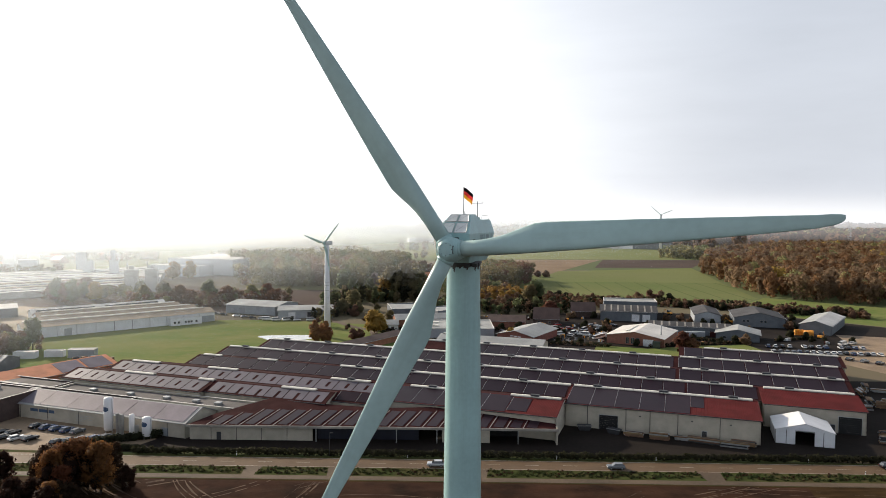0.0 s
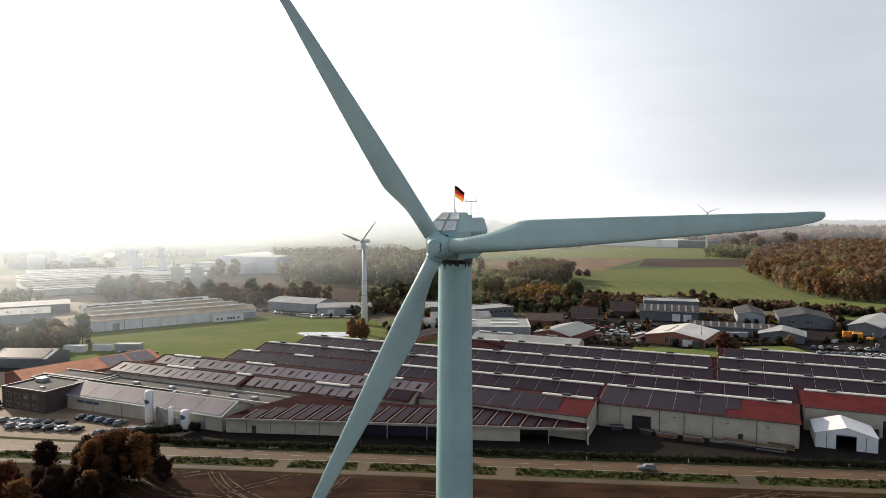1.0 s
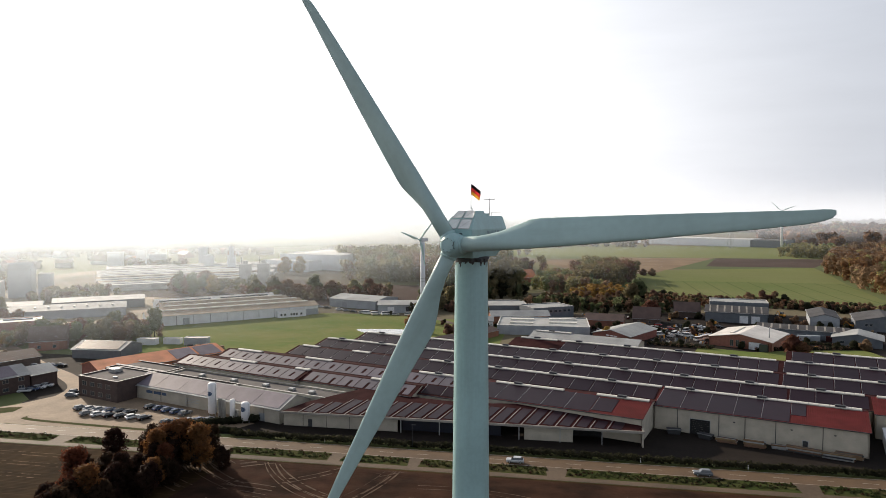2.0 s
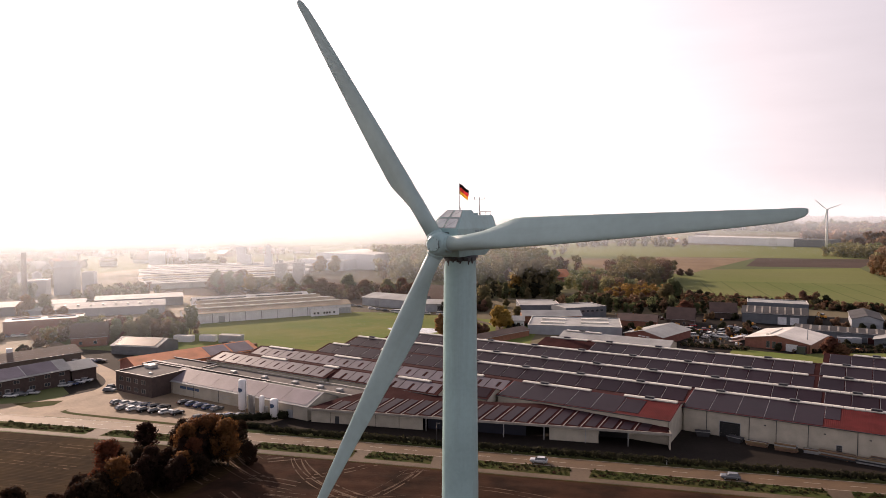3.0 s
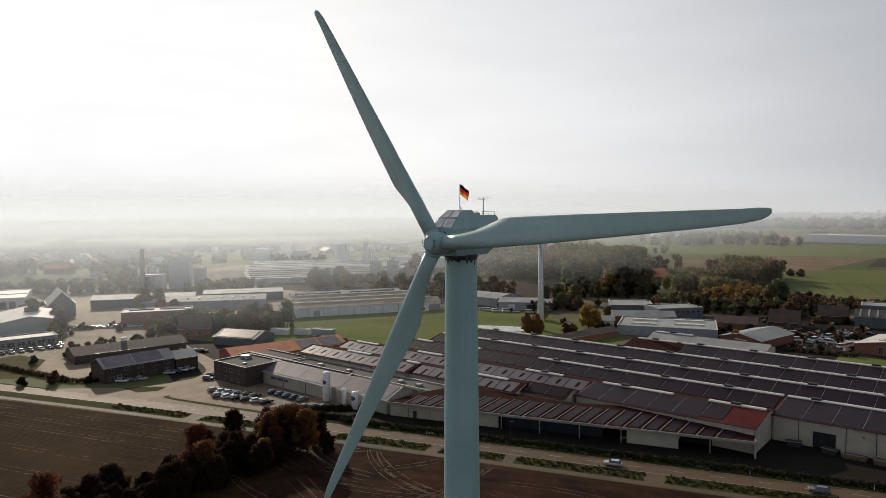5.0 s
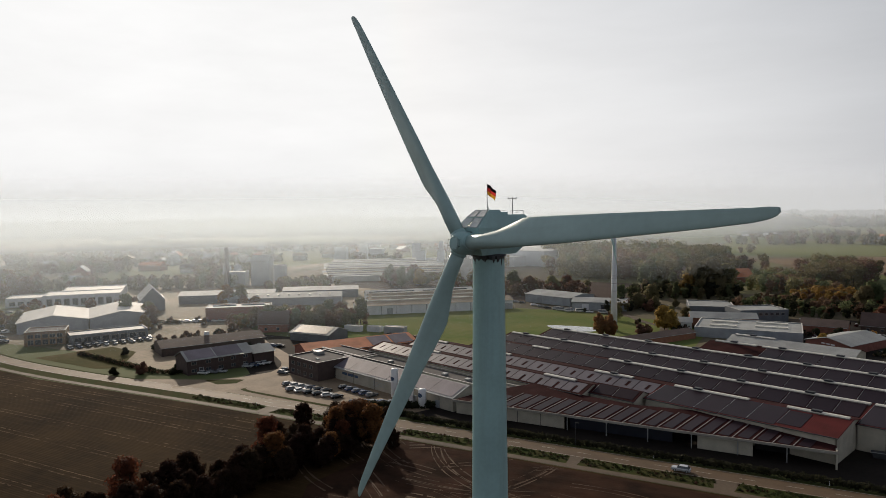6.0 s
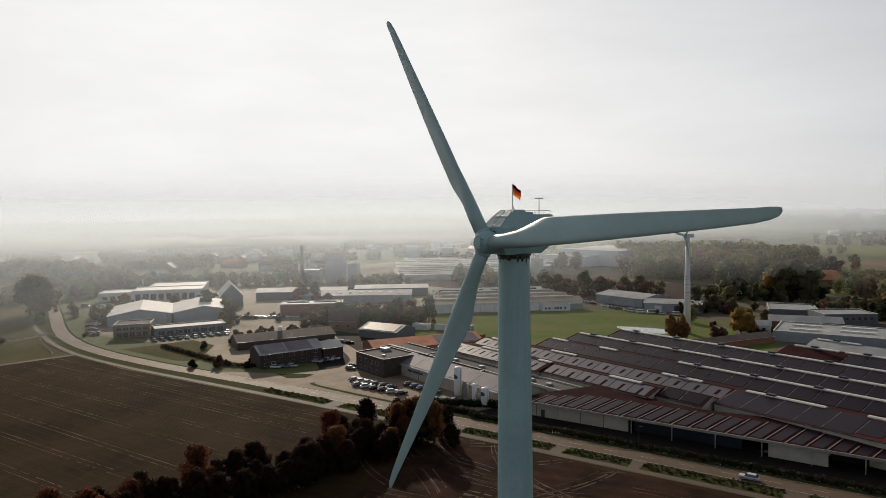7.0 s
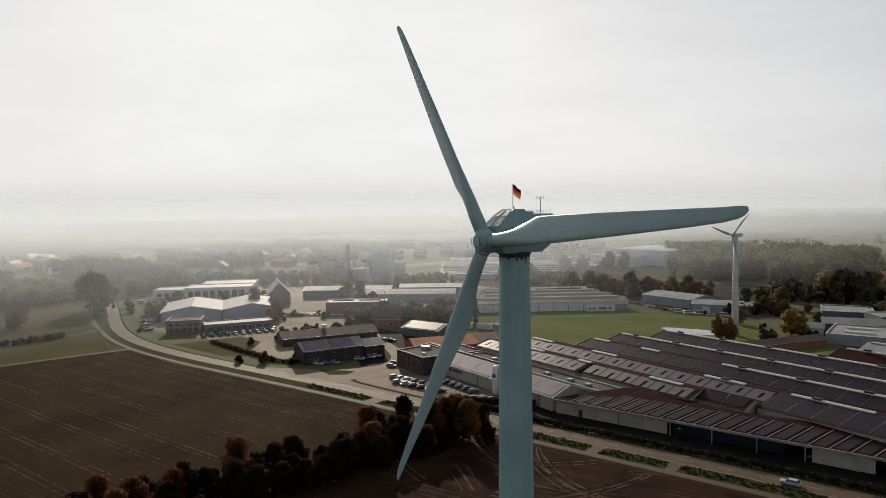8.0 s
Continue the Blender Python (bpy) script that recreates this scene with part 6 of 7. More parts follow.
# trees of the estate
for key, x, y, s in (
        ("thuja", -74, 327, 1.0), ("thuja", -69.5, 328, 1.05), ("thuja", -71.5, 331, 0.9), ("round", -50, 358, 1.05), ("round", -47, 361, 0.9), ("bushy", -58, 341, 1.0), ("bushy", -55, 343, 0.8),
        ("broad", -56, 505, 1.5), ("broad", -47, 512, 1.6), ("round", -62, 498, 1.3), ("broad", -38, 516, 1.4), ("column", -84, 500, 1.6), ("column", -72, 506, 1.5), ("tall", -92, 512, 1.2), ("column", -64, 470, 1.2), ("broad", -75, 452, 0.8),
        ("rusty", 94, 309, 0.62), ("rusty", 97, 306, 0.5), ("rusty", 47, 405, 0.8), ("bushy", 24, 336, 1.0), ("round", 20, 338, 0.55), ("tall", 46, 478, 0.95), ("broad", 42, 470, 0.9),
        ("tall", -90, 430, 0.7), ("broad", -78, 425, 0.7), ("bushy", -70, 418, 1.2), ("scrub", -86, 418, 1.2),
        ("broad", -214, 292, 0.8), ("round", -250, 272, 0.6), ("bushy", -247, 262, 0.9),
        ("round", -322, 330, 1.1), ("broad", -316, 338, 0.9), ("tall", -330, 262, 0.8), ("broad", -318, 268, 0.8), ("rusty", -300, 255, 0.7),
        ("tall", -424, 206, 1.35), ("broad", -414, 209, 1.5), ("tall", -432, 212, 1.2), ("rusty", -398, 156, 0.8), ("rusty", -390, 150, 0.7),
        ("scrub", -203, 190, 0.8), ("scrub", -198, 182, 0.6), ("bushy", -210, 178, 0.8), ("scrub", -218, 172, 0.7),
        ("round", -262, 480, 1.2), ("rusty", -280, 500, 1.0), ("broad", -215, 452, 0.9), ("broad", -205, 460, 1.0), ("rusty", -192, 455, 0.9), ("tall", -225, 470, 0.8),
        ("tall", -178, 470, 0.9), ("rusty", -165, 468, 0.9), ("broad", -150, 474, 0.9), ("rusty", -140, 478, 0.8), ("round", -275, 640, 1.5), ("round", -262, 646, 1.4), ("rusty", -200, 655, 1.1)):
    plant(key, x, y, s, group="estate trees")
# the hedgerow before the fields, and bushes on field corners
for i in range(60):
    f = i / 59
    x, y = 110 + 130 * f, 486 - 62 * f + plant_rng.uniform(-6, 6)
    if 128 < x < 138:
        continue
    plant(plant_rng.choice(("bushy", "scrub", "bushy")), x, y, plant_rng.uniform(0.6, 1.1), group="hedgerow")
for x, y, s in ((60, 505, 1.3), (66, 510, 1.5), (72, 508, 1.2), (52, 500, 1.4), (120, 492, 1.4), (130, 497, 1.5), (137, 500, 1.5), (143, 498, 1.3), (88, 495, 1.1), (70, 690, 1.2), (78, 688, 1.3), (100, 480, 1.2)):
    plant(plant_rng.choice(("scrub", "bushy")), x, y, s, group="field bushes")
for i in range(34):
    x, y = 4 + 44 * plant_rng.random(), 482 + 30 * plant_rng.random()
    plant("round" if i % 3 else "bushy", x, y, 0.55 if i % 3 else 1.2, group="golden copse")
for i in range(30):
    f = i / 29
    plant(plant_rng.choice(("scrub", "bushy")), -345 + 6 * plant_rng.random(), 155 - 60 * f, 0.55, group="pasture hedge")
for i in range(18):
    plant(plant_rng.choice(("round", "bushy", "broad")), -440 + 5.2 * i + plant_rng.uniform(-2, 2), 214 + 3.2 * i - (8 if i > 9 else 0) * (i - 9) * 0.9 + plant_rng.uniform(-3, 3), plant_rng.uniform(0.4, 0.6), group="roadside trees")



def scatter(keys, outline, count, sizes, group, margin=2.5):
    """Plants on free spots within an outline (counter-clockwise, convex)."""
    xs, ys = [p[0] for p in outline], [p[1] for p in outline]
    done = tries = 0
    while done < count and tries < count * 30:
        tries += 1
        x, y = plant_rng.uniform(min(xs), max(xs)), plant_rng.uniform(min(ys), max(ys))
        if all((x2 - x1) * (y - y1) - (y2 - y1) * (x - x1) >= 0 for (x1, y1), (x2, y2) in zip(outline, outline[1:] + outline[:1])) and free(x, y, margin):
            plant(plant_rng.choice(keys), x, y, plant_rng.uniform(*sizes), group=group)
            done += 1


scatter(("broad", "tall", "bushy", "rusty"), [(-262, 262), (-240, 258), (-196, 285), (-196, 312), (-240, 306)], 16, (0.55, 0.85), "estate trees", 3)
scatter(("broad", "rusty", "bushy", "round"), [(-330, 300), (-290, 300), (-262, 372), (-285, 392)], 7, (0.4, 0.65), "estate trees", 3)
scatter(("broad", "tall", "rusty"), [(-300, 455), (-255, 455), (-240, 500), (-290, 510)], 12, (0.6, 0.9), "estate trees", 3)
scatter(("bushy", "scrub", "round"), [(-320, 238), (-296, 236), (-262, 262), (-270, 290), (-312, 272)], 12, (0.4, 0.7), "estate trees", 2)
scatter(("bushy", "scrub"), [(-262, 200), (-240, 192), (-206, 236), (-240, 262)], 16, (0.5, 0.9), "estate bushes", 1.5)
scatter(("round", "bushy", "rusty"), [(-420, 218), (-395, 205), (-345, 232), (-350, 262), (-400, 300)], 11, (0.35, 0.6), "roadside trees", 3)
scatter(("broad", "tall", "rusty"), [(-560, 236), (-470, 262), (-470, 300), (-560, 330)], 14, (0.7, 1.1), "roadside trees", 4)
scatter(("scrub", "bushy", "scrub"), [(0, 330), (60, 326), (190, 340), (200, 420), (10, 425)], 64, (0.45, 0.95), "yard bushes", 1.6)
scatter(("scrub", "bushy", "broad"), [(-110, 400), (-60, 352), (-10, 330), (0, 420), (-60, 440)], 18, (0.35, 0.6), "yard bushes", 1.6)

# the roadside hedge before the factory
hc, hr = [], []
g = random.Random(5)
x = -89.0
while x < 128:
    hc.append((x, 175 + g.uniform(-0.3, 0.3), g.uniform(0.5, 1.0)))
    hr.append(g.uniform(0.8, 1.15))
    x += 0.75
hedge = thing("hedge", "dark clipped hedge along the factory fence", "hedge")
ob = new("leaves", leaf_mesh("leaves", hc, hr, 60, 0.2, 31, [LEAF["dark"]]))
ob.parent = hedge
ob2 = thing("hedge", "tall dark hedge round the car park", "hedge")
hc, hr = [], []
for i in range(60):
    f = i / 59
    hc.append((-109 + 21 * f, 178 + 9.5 * f, g.uniform(0.6, 1.4)))
    hr.append(g.uniform(0.9, 1.3))
    hc.append((-109 + 21 * f, 177, g.uniform(0.4, 0.9)))
    hr.append(g.uniform(0.7, 1.0))
lv = new("leaves", leaf_mesh("leaves", hc, hr, 60, 0.22, 32, [LEAF["dark"]]))
lv.parent = ob2


# ranker grass on the verge between the field entrances
for x0, x1 in ((-166, -136), (-130, -105), (-84.3, -57.2), (-53.3, -36.6), (-33.2, -2.8), (2.2, 53), (58, 140)):
    gc, gr = [], []
    x = x0
    while x < x1:
        gc.append((x, 163.9 + g.uniform(-2.1, 2.1), g.uniform(-0.1, 0.15)))
        gr.append(g.uniform(0.3, 0.5))
        x += 0.2
    ob = new("rough_grass", leaf_mesh("rough_grass", gc, gr, 26, 0.13, int(x0) + 400, [LEAF["verge"], LEAF["near_brown"]], [k % 5 == 0 for k in range(len(gc))]))
    tagged(ob, "rank dark grass and weeds on the verge", "grass", kind="stuff")


# low hedges round the workshops of the estate
for x0, y0, x1, y1, wdt in ((-266, 190, -206, 181, 1.2), (-205, 181, -196, 186, 1.0), (-250, 232, -228, 248, 1.4), (-318, 250, -292, 268, 1.5), (-345, 200, -322, 184, 1.0), (84, 326, 132, 338, 1.1), (38, 332, 66, 326, 1.2), (-30, 372, -46, 362, 1.2), (100, 352, 124, 340, 1.0), (10, 372, 40, 366, 1.4), (150, 344, 172, 352, 1.0)):
    hc, hr = [], []
    k = int(math.hypot(x1 - x0, y1 - y0) / 0.8)
    for i in range(k):
        f = i / k
        hc.append((x0 + (x1 - x0) * f + g.uniform(-0.3, 0.3), y0 + (y1 - y0) * f + g.uniform(-0.3, 0.3), g.uniform(0.4, wdt)))
        hr.append(g.uniform(0.7, 1.1) * wdt)
    hd = thing("hedge", "uneven dark garden hedge beside the workshops", "hedge", group="estate hedges")
    lv = new("leaves", leaf_mesh("leaves", hc, hr, 40, 0.24, int(x0) + 700, [LEAF["dark"], LEAF["brown"]], [k_ % 4 == 0 for k_ in range(len(hc))]))
    lv.parent = hd


# woods: one mesh each, of many crowns
def woods(name, outline, spacing, h, mats, weights, seed, label, per=26, size=0.9, balls=5):
    g = np.random.default_rng(seed)
    xs, ys = [p[0] for p in outline], [p[1] for p in outline]
    c, r, pick, trunks = [], [], [], []

    def inside(x, y):
        hit = False
        for (x1, y1), (x2, y2) in zip(outline, outline[1:] + outline[:1]):
            if (y1 > y) != (y2 > y) and x < (x2 - x1) * (y - y1) / (y2 - y1) + x1:
                hit = not hit
        return hit

    y = min(ys)
    while y < max(ys):
        x = min(xs)
        while x < max(xs):
            px_, py_ = x + g.uniform(-0.45, 0.45) * spacing, y + g.uniform(-0.45, 0.45) * spacing
            if inside(px_, py_):
                t = h * g.uniform(0.7, 1.15)
                w = max(t * g.uniform(0.45, 0.62), spacing * g.uniform(0.55, 0.85))
                kind = int(g.choice(len(mats), p=weights))
                for k in range(balls):
                    a, d = g.uniform(0, math.tau), w * 0.36 * math.sqrt(g.random())
                    c.append((px_ + d * math.cos(a), py_ + d * math.sin(a), t * g.uniform(0.45, 0.82)))
                    r.append(w * g.uniform(0.24, 0.36))
                    pick.append(kind)
                c.append((px_, py_, t * 0.3))
                r.append(w * 0.35)
                pick.append(kind)
                c.append((px_ + g.uniform(-1, 1), py_ + g.uniform(-1, 1), t * 0.12))
                r.append(w * 0.3)
                pick.append(kind)
                trunks.append((px_, py_, t))
            x += spacing
        y += spacing
    ob = new(name, leaf_mesh(name, c, r, per, size, seed, [LEAF[k] for k in mats], pick))
    tagged(ob, label, "woods", kind="stuff")
    bm = bmesh.new()
    for px_, py_, t in trunks[::2]:
        rod(bm, (px_, py_, -0.2), (px_, py_, t * 0.6), 0.22, 0.1, 4)
    part("trunk", bm, M["bark"], ob, kind="stuff")
    return ob


woods("forest", [(235, 640), (222, 530), (262, 492), (290, 470), (345, 452), (430, 600), (650, 920), (880, 1250), (560, 1250), (330, 960), (250, 745)], 11, 20, ("rust", "brown", "ochre", "olive"), (0.50, 0.40, 0.02, 0.08), 41, "autumn-brown mixed forest", 36, 0.72, 7)
woods("woods", [(-300, 815), (-180, 640), (-118, 740), (-60, 790), (-150, 860), (-260, 900)], 9.5, 24, ("olive", "green", "brown"), (0.5, 0.3, 0.2), 42, "dim wooded rise in the haze", 28, 0.85)
woods("woods", [(-205, 600), (-150, 585), (-92, 600), (-80, 690), (-60, 790), (-118, 735), (-180, 640)], 9, 23, ("olive", "green", "brown"), (0.5, 0.3, 0.2), 47, "tall trees behind the bare field", 34, 0.7)
woods("copse", [(0, 640), (8, 560), (35, 560), (62, 655), (48, 690), (10, 690)], 7.5, 20, ("olive", "brown", "green"), (0.5, 0.25, 0.25), 43, "copse of tall dark trees beside the fields", 56, 0.5)
woods("copse", [(-30, 555), (0, 520), (30, 530), (8, 600), (-20, 640)], 7, 13, ("olive", "green", "brown"), (0.4, 0.3, 0.3), 44, "thicket behind the estate", 46, 0.45)
woods("tree_line", [(-135, 880), (-85, 912), (-72, 960), (-40, 1004), (-44, 1012), (-80, 968), (-92, 920), (-138, 890)], 12, 15, ("olive", "brown"), (0.6, 0.4), 45, "row of field trees", 24, 0.8)
woods("tree_line", [(-60, 700), (-20, 705), (-22, 735), (-62, 730)], 11, 15, ("brown", "olive", "rust"), (0.4, 0.3, 0.3), 48, "trees round the farm", 24, 0.8)
woods("copse", [(270, 1010), (330, 965), (380, 1010), (330, 1090)], 12, 18, ("olive", "green"), (0.6, 0.4), 49, "far dark copse", 20, 1.0)
woods("far_woods", [(430, 1260), (1700, 1500), (2600, 2700), (1500, 3600), (700, 2300), (360, 1450)], 42, 24, ("brown", "rust", "olive"), (0.4, 0.3, 0.3), 50, "woods stretching to the horizon", 14, 4.5, 4)
woods("far_woods", [(-900, 2200), (600, 2100), (1200, 3400), (400, 4300), (-1400, 4200)], 60, 22, ("olive", "green", "brown"), (0.5, 0.3, 0.2), 51, "woods at the horizon", 12, 6.5, 4)
woods("far_woods", [(-2600, 1100), (-1500, 900), (-700, 1500), (-800, 1900), (-2500, 3300)], 66, 18, ("olive", "green", "brown"), (0.5, 0.3, 0.2), 52, "dim woods at the horizon", 12, 6.5, 4)
woods("thicket", [(-264, 272), (-248, 270), (-234, 286), (-214, 289), (-198, 292), (-196, 312), (-225, 312), (-252, 296)], 5.0, 9.5, ("brown", "olive", "green"), (0.45, 0.35, 0.2), 70, "reddish-brown thicket round the old house", 40, 0.42, 4)
woods("thicket", [(-15, 452), (60, 455), (130, 470), (190, 446), (240, 424), (246, 436), (192, 472), (132, 494), (60, 512), (0, 505), (-25, 480)], 4.6, 5.2, ("brown", "olive", "dark", "rust"), (0.4, 0.25, 0.25, 0.1), 71, "brown scrub and hedgerow behind the estate", 26, 0.45, 3)
woods("thicket", [(2, 500), (48, 498), (54, 520), (10, 528)], 4.5, 9, ("ochre", "olive"), (0.8, 0.2), 72, "golden yellow copse", 34, 0.45, 4)
woods("thicket", [(-40, 440), (-12, 430), (10, 430), (70, 436), (60, 452), (-20, 455)], 5.5, 9, ("dark", "brown", "green"), (0.4, 0.3, 0.3), 73, "dark garden trees behind the workshops", 30, 0.5, 4)
woods("thicket", [(-560, 150), (-475, 185), (-492, 236), (-600, 225)], 8, 14, ("brown", "olive", "rust"), (0.4, 0.4, 0.2), 74, "dim wood beside the pasture", 26, 0.75, 5)
woods("thicket", [(-200, 440), (-165, 448), (-120, 470), (-128, 486), (-190, 470), (-230, 470), (-236, 455)], 6.5, 11, ("rust", "brown", "olive"), (0.4, 0.35, 0.25), 75, "autumn trees along the bare field", 30, 0.55, 4)
woods("thicket", [(-96, 470), (-60, 478), (-30, 500), (-30, 548), (-64, 540), (-96, 500)], 7.0, 10, ("green", "olive", "dark"), (0.4, 0.35, 0.25), 76, "tall garden trees round the farm", 36, 0.55, 5)
woods("thicket", [(-95, 404), (-84, 402), (-64, 432), (-72, 440), (-98, 428)], 5, 7, ("dark", "brown", "olive"), (0.4, 0.3, 0.3), 77, "dark scrub behind the grey sheds", 30, 0.45, 4)
woods("thicket", [(-412, 248), (-404, 246), (-366, 296), (-372, 304)], 9, 8, ("brown", "olive", "rust"), (0.45, 0.35, 0.2), 78, "roadside trees between the showrooms", 30, 0.5, 4)
woods("thicket", [(-300, 480), (-250, 540), (-262, 552), (-312, 496)], 6.5, 8, ("olive", "brown", "rust"), (0.45, 0.35, 0.2), 79, "trees between the works halls", 28, 0.6, 4)
woods("thicket", [(-600, 296), (-500, 330), (-440, 372), (-390, 404), (-396, 420), (-450, 396), (-510, 352), (-606, 322)], 7.5, 12, ("brown", "olive", "green"), (0.4, 0.4, 0.2), 90, "dim belt of trees behind the showrooms", 28, 0.7, 5)
woods("thicket", [(-470, 440), (-432, 446), (-420, 470), (-440, 500), (-500, 470)], 7.5, 13, ("olive", "brown", "green"), (0.4, 0.4, 0.2), 91, "hazy trees beside the grain works", 28, 0.7, 5)
woods("thicket", [(-356, 400), (-330, 408), (-312, 440), (-330, 452), (-360, 430)], 7, 10, ("olive", "brown", "rust"), (0.4, 0.4, 0.2), 92, "trees behind the pale halls", 28, 0.6, 5)
rngw = random.Random(14)
for i in range(34):
    x, y = (rngw.uniform(-760, -420), rngw.uniform(430, 960)) if i < 20 else (rngw.uniform(-1000, -500), rngw.uniform(200, 560))
    if abs(y - 240 - 0.62 * (-472 - x)) < 34 or (x > -530 and y < 640):
        continue
    w, d = rngw.uniform(14, 42), rngw.uniform(8, 18)
    woods("copse", [(x - w, y - d), (x + w, y - d * 0.6), (x + w * 0.8, y + d), (x - w * 0.7, y + d * 0.8)], 8.5, rngw.uniform(8, 14), ("olive", "brown", "green"), (0.4, 0.4, 0.2), 120 + i, "hazy garden trees of the town", 24, 0.75, 5)
rngw = random.Random(9)
for i in range(16):
    az = radians(rngw.uniform(-10, 72))
    dist = rngw.uniform(650, 1700) if az > radians(20) else rngw.uniform(1000, 1800)
    x, y, w = -dist * math.sin(az), dist * math.cos(az), rngw.uniform(40, 120)
    if -500 < x < -150 and y < 850:
        continue
    woods("copse", [(x - w, y - 14), (x + w, y - 20), (x + w, y + 14), (x - w, y + 20)], 15, 17, ("olive", "brown", "green"), (0.5, 0.3, 0.2), 60 + i, "dim belt of trees on the plain", 16, 1.4)
for th in TREES.values():
    for o in (*th.children_recursive, th):
        bpy.data.objects.remove(o)


# ---- vehicles ----
def car_model(paint, kind, label):
    """A parked car: lower body, cabin with glass, wheels, lamps."""
    th = thing("car", label, "car", at(0, 0, 0, -60), "parked cars")
    L, W = (4.4, 1.78) if kind != "van" else (5.4, 2.0)
    hood, roof = (0.92, 1.46) if kind != "van" else (1.15, 2.15)
    bm = bmesh.new()
    loft(bm, [[(-L / 2 + i, -W / 2 + j, z), (L / 2 - i, -W / 2 + j, z), (L / 2 - i, W / 2 - j, z), (-L / 2 + i, W / 2 - j, z)] for z, i, j in ((0.22, 0.15, 0.1), (0.5, 0.0, 0.0), (hood - 0.12, 0.05, 0.03), (hood, 0.22, 0.12))])
    body = part("body", soft(flat(bm), 0.06, 2), paint, th)
    f0, f1 = (0.95, 0.35) if kind != "van" else (1.9, 1.55)
    b0, b1 = (-2.0, -1.6) if kind != "van" else (-2.55, -2.5)
    if kind == "hatch":
        b0, b1 = -1.95, -1.5
    bm = bmesh.new()
    loft(bm, [[(b0, -W / 2 + 0.1, hood - 0.02), (f0, -W / 2 + 0.1, hood - 0.02), (f0, W / 2 - 0.1, hood - 0.02), (b0, W / 2 - 0.1, hood - 0.02)], [(b1, -W / 2 + 0.24, roof - 0.08), (f1, -W / 2 + 0.24, roof - 0.08), (f1, W / 2 - 0.24, roof - 0.08), (b1, W / 2 - 0.24, roof - 0.08)]])
    part("cabin_glass", flat(bm), M["pane"], body)
    part("roof", soft(boxy(b1 - 0.02, f1 + 0.02, -W / 2 + 0.22, W / 2 - 0.22, roof - 0.09, roof), 0.04, 1), paint, body)
    for x in (-L * 0.3, L * 0.3):
        for s in (-1, 1):
            w = part("wheel", rod(bmesh.new(), (x, s * (W / 2 - 0.2), 0.32), (x, s * (W / 2 + 0.01), 0.32), 0.32, n=14), M["tyre"], th)
            part("rim", rod(bmesh.new(), (x, s * (W / 2 + 0.0), 0.32), (x, s * (W / 2 + 0.02), 0.32), 0.2, n=10), M["steel"], w)
    for s in (-1, 1):
        part("headlight", soft(boxy(L / 2 - 0.12, L / 2 + 0.0, s * 0.6 - 0.18, s * 0.6 + 0.18, 0.6, 0.76), 0.03, 1), M["white_paint"], body)
        part("tail_light", soft(boxy(-L / 2 - 0.0, -L / 2 + 0.1, s * 0.65 - 0.12, s * 0.65 + 0.12, 0.62, 0.8), 0.03, 1), CAR_PAINT[5], body)
    return th


names = ("silver", "black", "white", "dark grey", "dark blue", "red")
CARS = [car_model(CAR_PAINT[i], k, "%s parked %s" % (names[i], {"hatch": "hatchback car", "wagon": "estate car", "van": "delivery van"}[k])) for i, k in ((0, "hatch"), (1, "wagon"), (2, "hatch"), (3, "wagon"), (4, "hatch"), (5, "hatch"), (2, "van"), (0, "wagon"), (1, "hatch"))]


def park(k, x, y, deg, z=0.06):
    return copy_thing(CARS[k], at(x, y, deg, z))


rng = random.Random(3)
# on the road, as they pass
park(0, -10.5, 168.2, 180, 0.08)
park(3, 33.6, 168.0, 180, 0.08)
park(1, 101, 170.8, 0, 0.08)
# the office car park
for i in range(6):
    park(rng.choice((1, 3, 4, 8, 0)), -148 + i * 3.6 + rng.uniform(-0.3, 0.3), 189.5 - i * 0.3, 70 + rng.uniform(-5, 5))
for i in range(6):
    park(rng.choice((1, 3, 8, 4, 2)), -142 + i * 4.0, 184.5 - i * 0.2, 62 + rng.uniform(-6, 6))
for i in range(5):
    park(rng.choice((0, 3, 8, 4)), -127 + i * 3.6, 194.5 - i * 1.1, 66 + rng.uniform(-5, 5))
for i in range(5):
    park(rng.choice((1, 3, 8, 4)), -113 + i * 2.8, 181 + i * 1.1, 70)
for x, y, k in ((-188, 188, 2), (-186, 190.5, 3), (-184, 193, 0), (-181, 204, 7), (-180, 206.5, 4), (-179.5, 209, 2), (-179, 212, 2), (-206, 238, 2), (-203, 239, 1), (-200, 240, 4), (-197, 241, 8), (-163, 206, 1), (-161, 202, 3)):
    park(k, x, y, 20 + rng.uniform(-8, 8))
# sales yard
for i in range(12):
    f = i / 11
    park(rng.choice((2, 0, 1, 4, 3)), -286 + 16 * f, 199 + 31 * f, -20 + rng.uniform(-8, 8))
for i in range(10):
    f = i / 9
    park(rng.choice((2, 0, 1, 4, 3)), -281 + 15 * f, 196 + 30 * f, -20 + rng.uniform(-8, 8))
for i in range(14):
    park(rng.choice((2, 0, 1, 4, 3, 7)), -320 + rng.uniform(-6, 6) - 5 * i, 182 + 3.2 * i + rng.uniform(2, 8), 60 + rng.uniform(-30, 30))
for i in range(10):
    park(6 if i % 3 == 0 else rng.choice((0, 2)), -430 + 7 * i, 243 + 7 * i, 40)
for i in range(9):
    park(rng.choice((2, 0, 4)), -300 + 3 * i, 266 + 2 * i, 20 + rng.uniform(-40, 40))
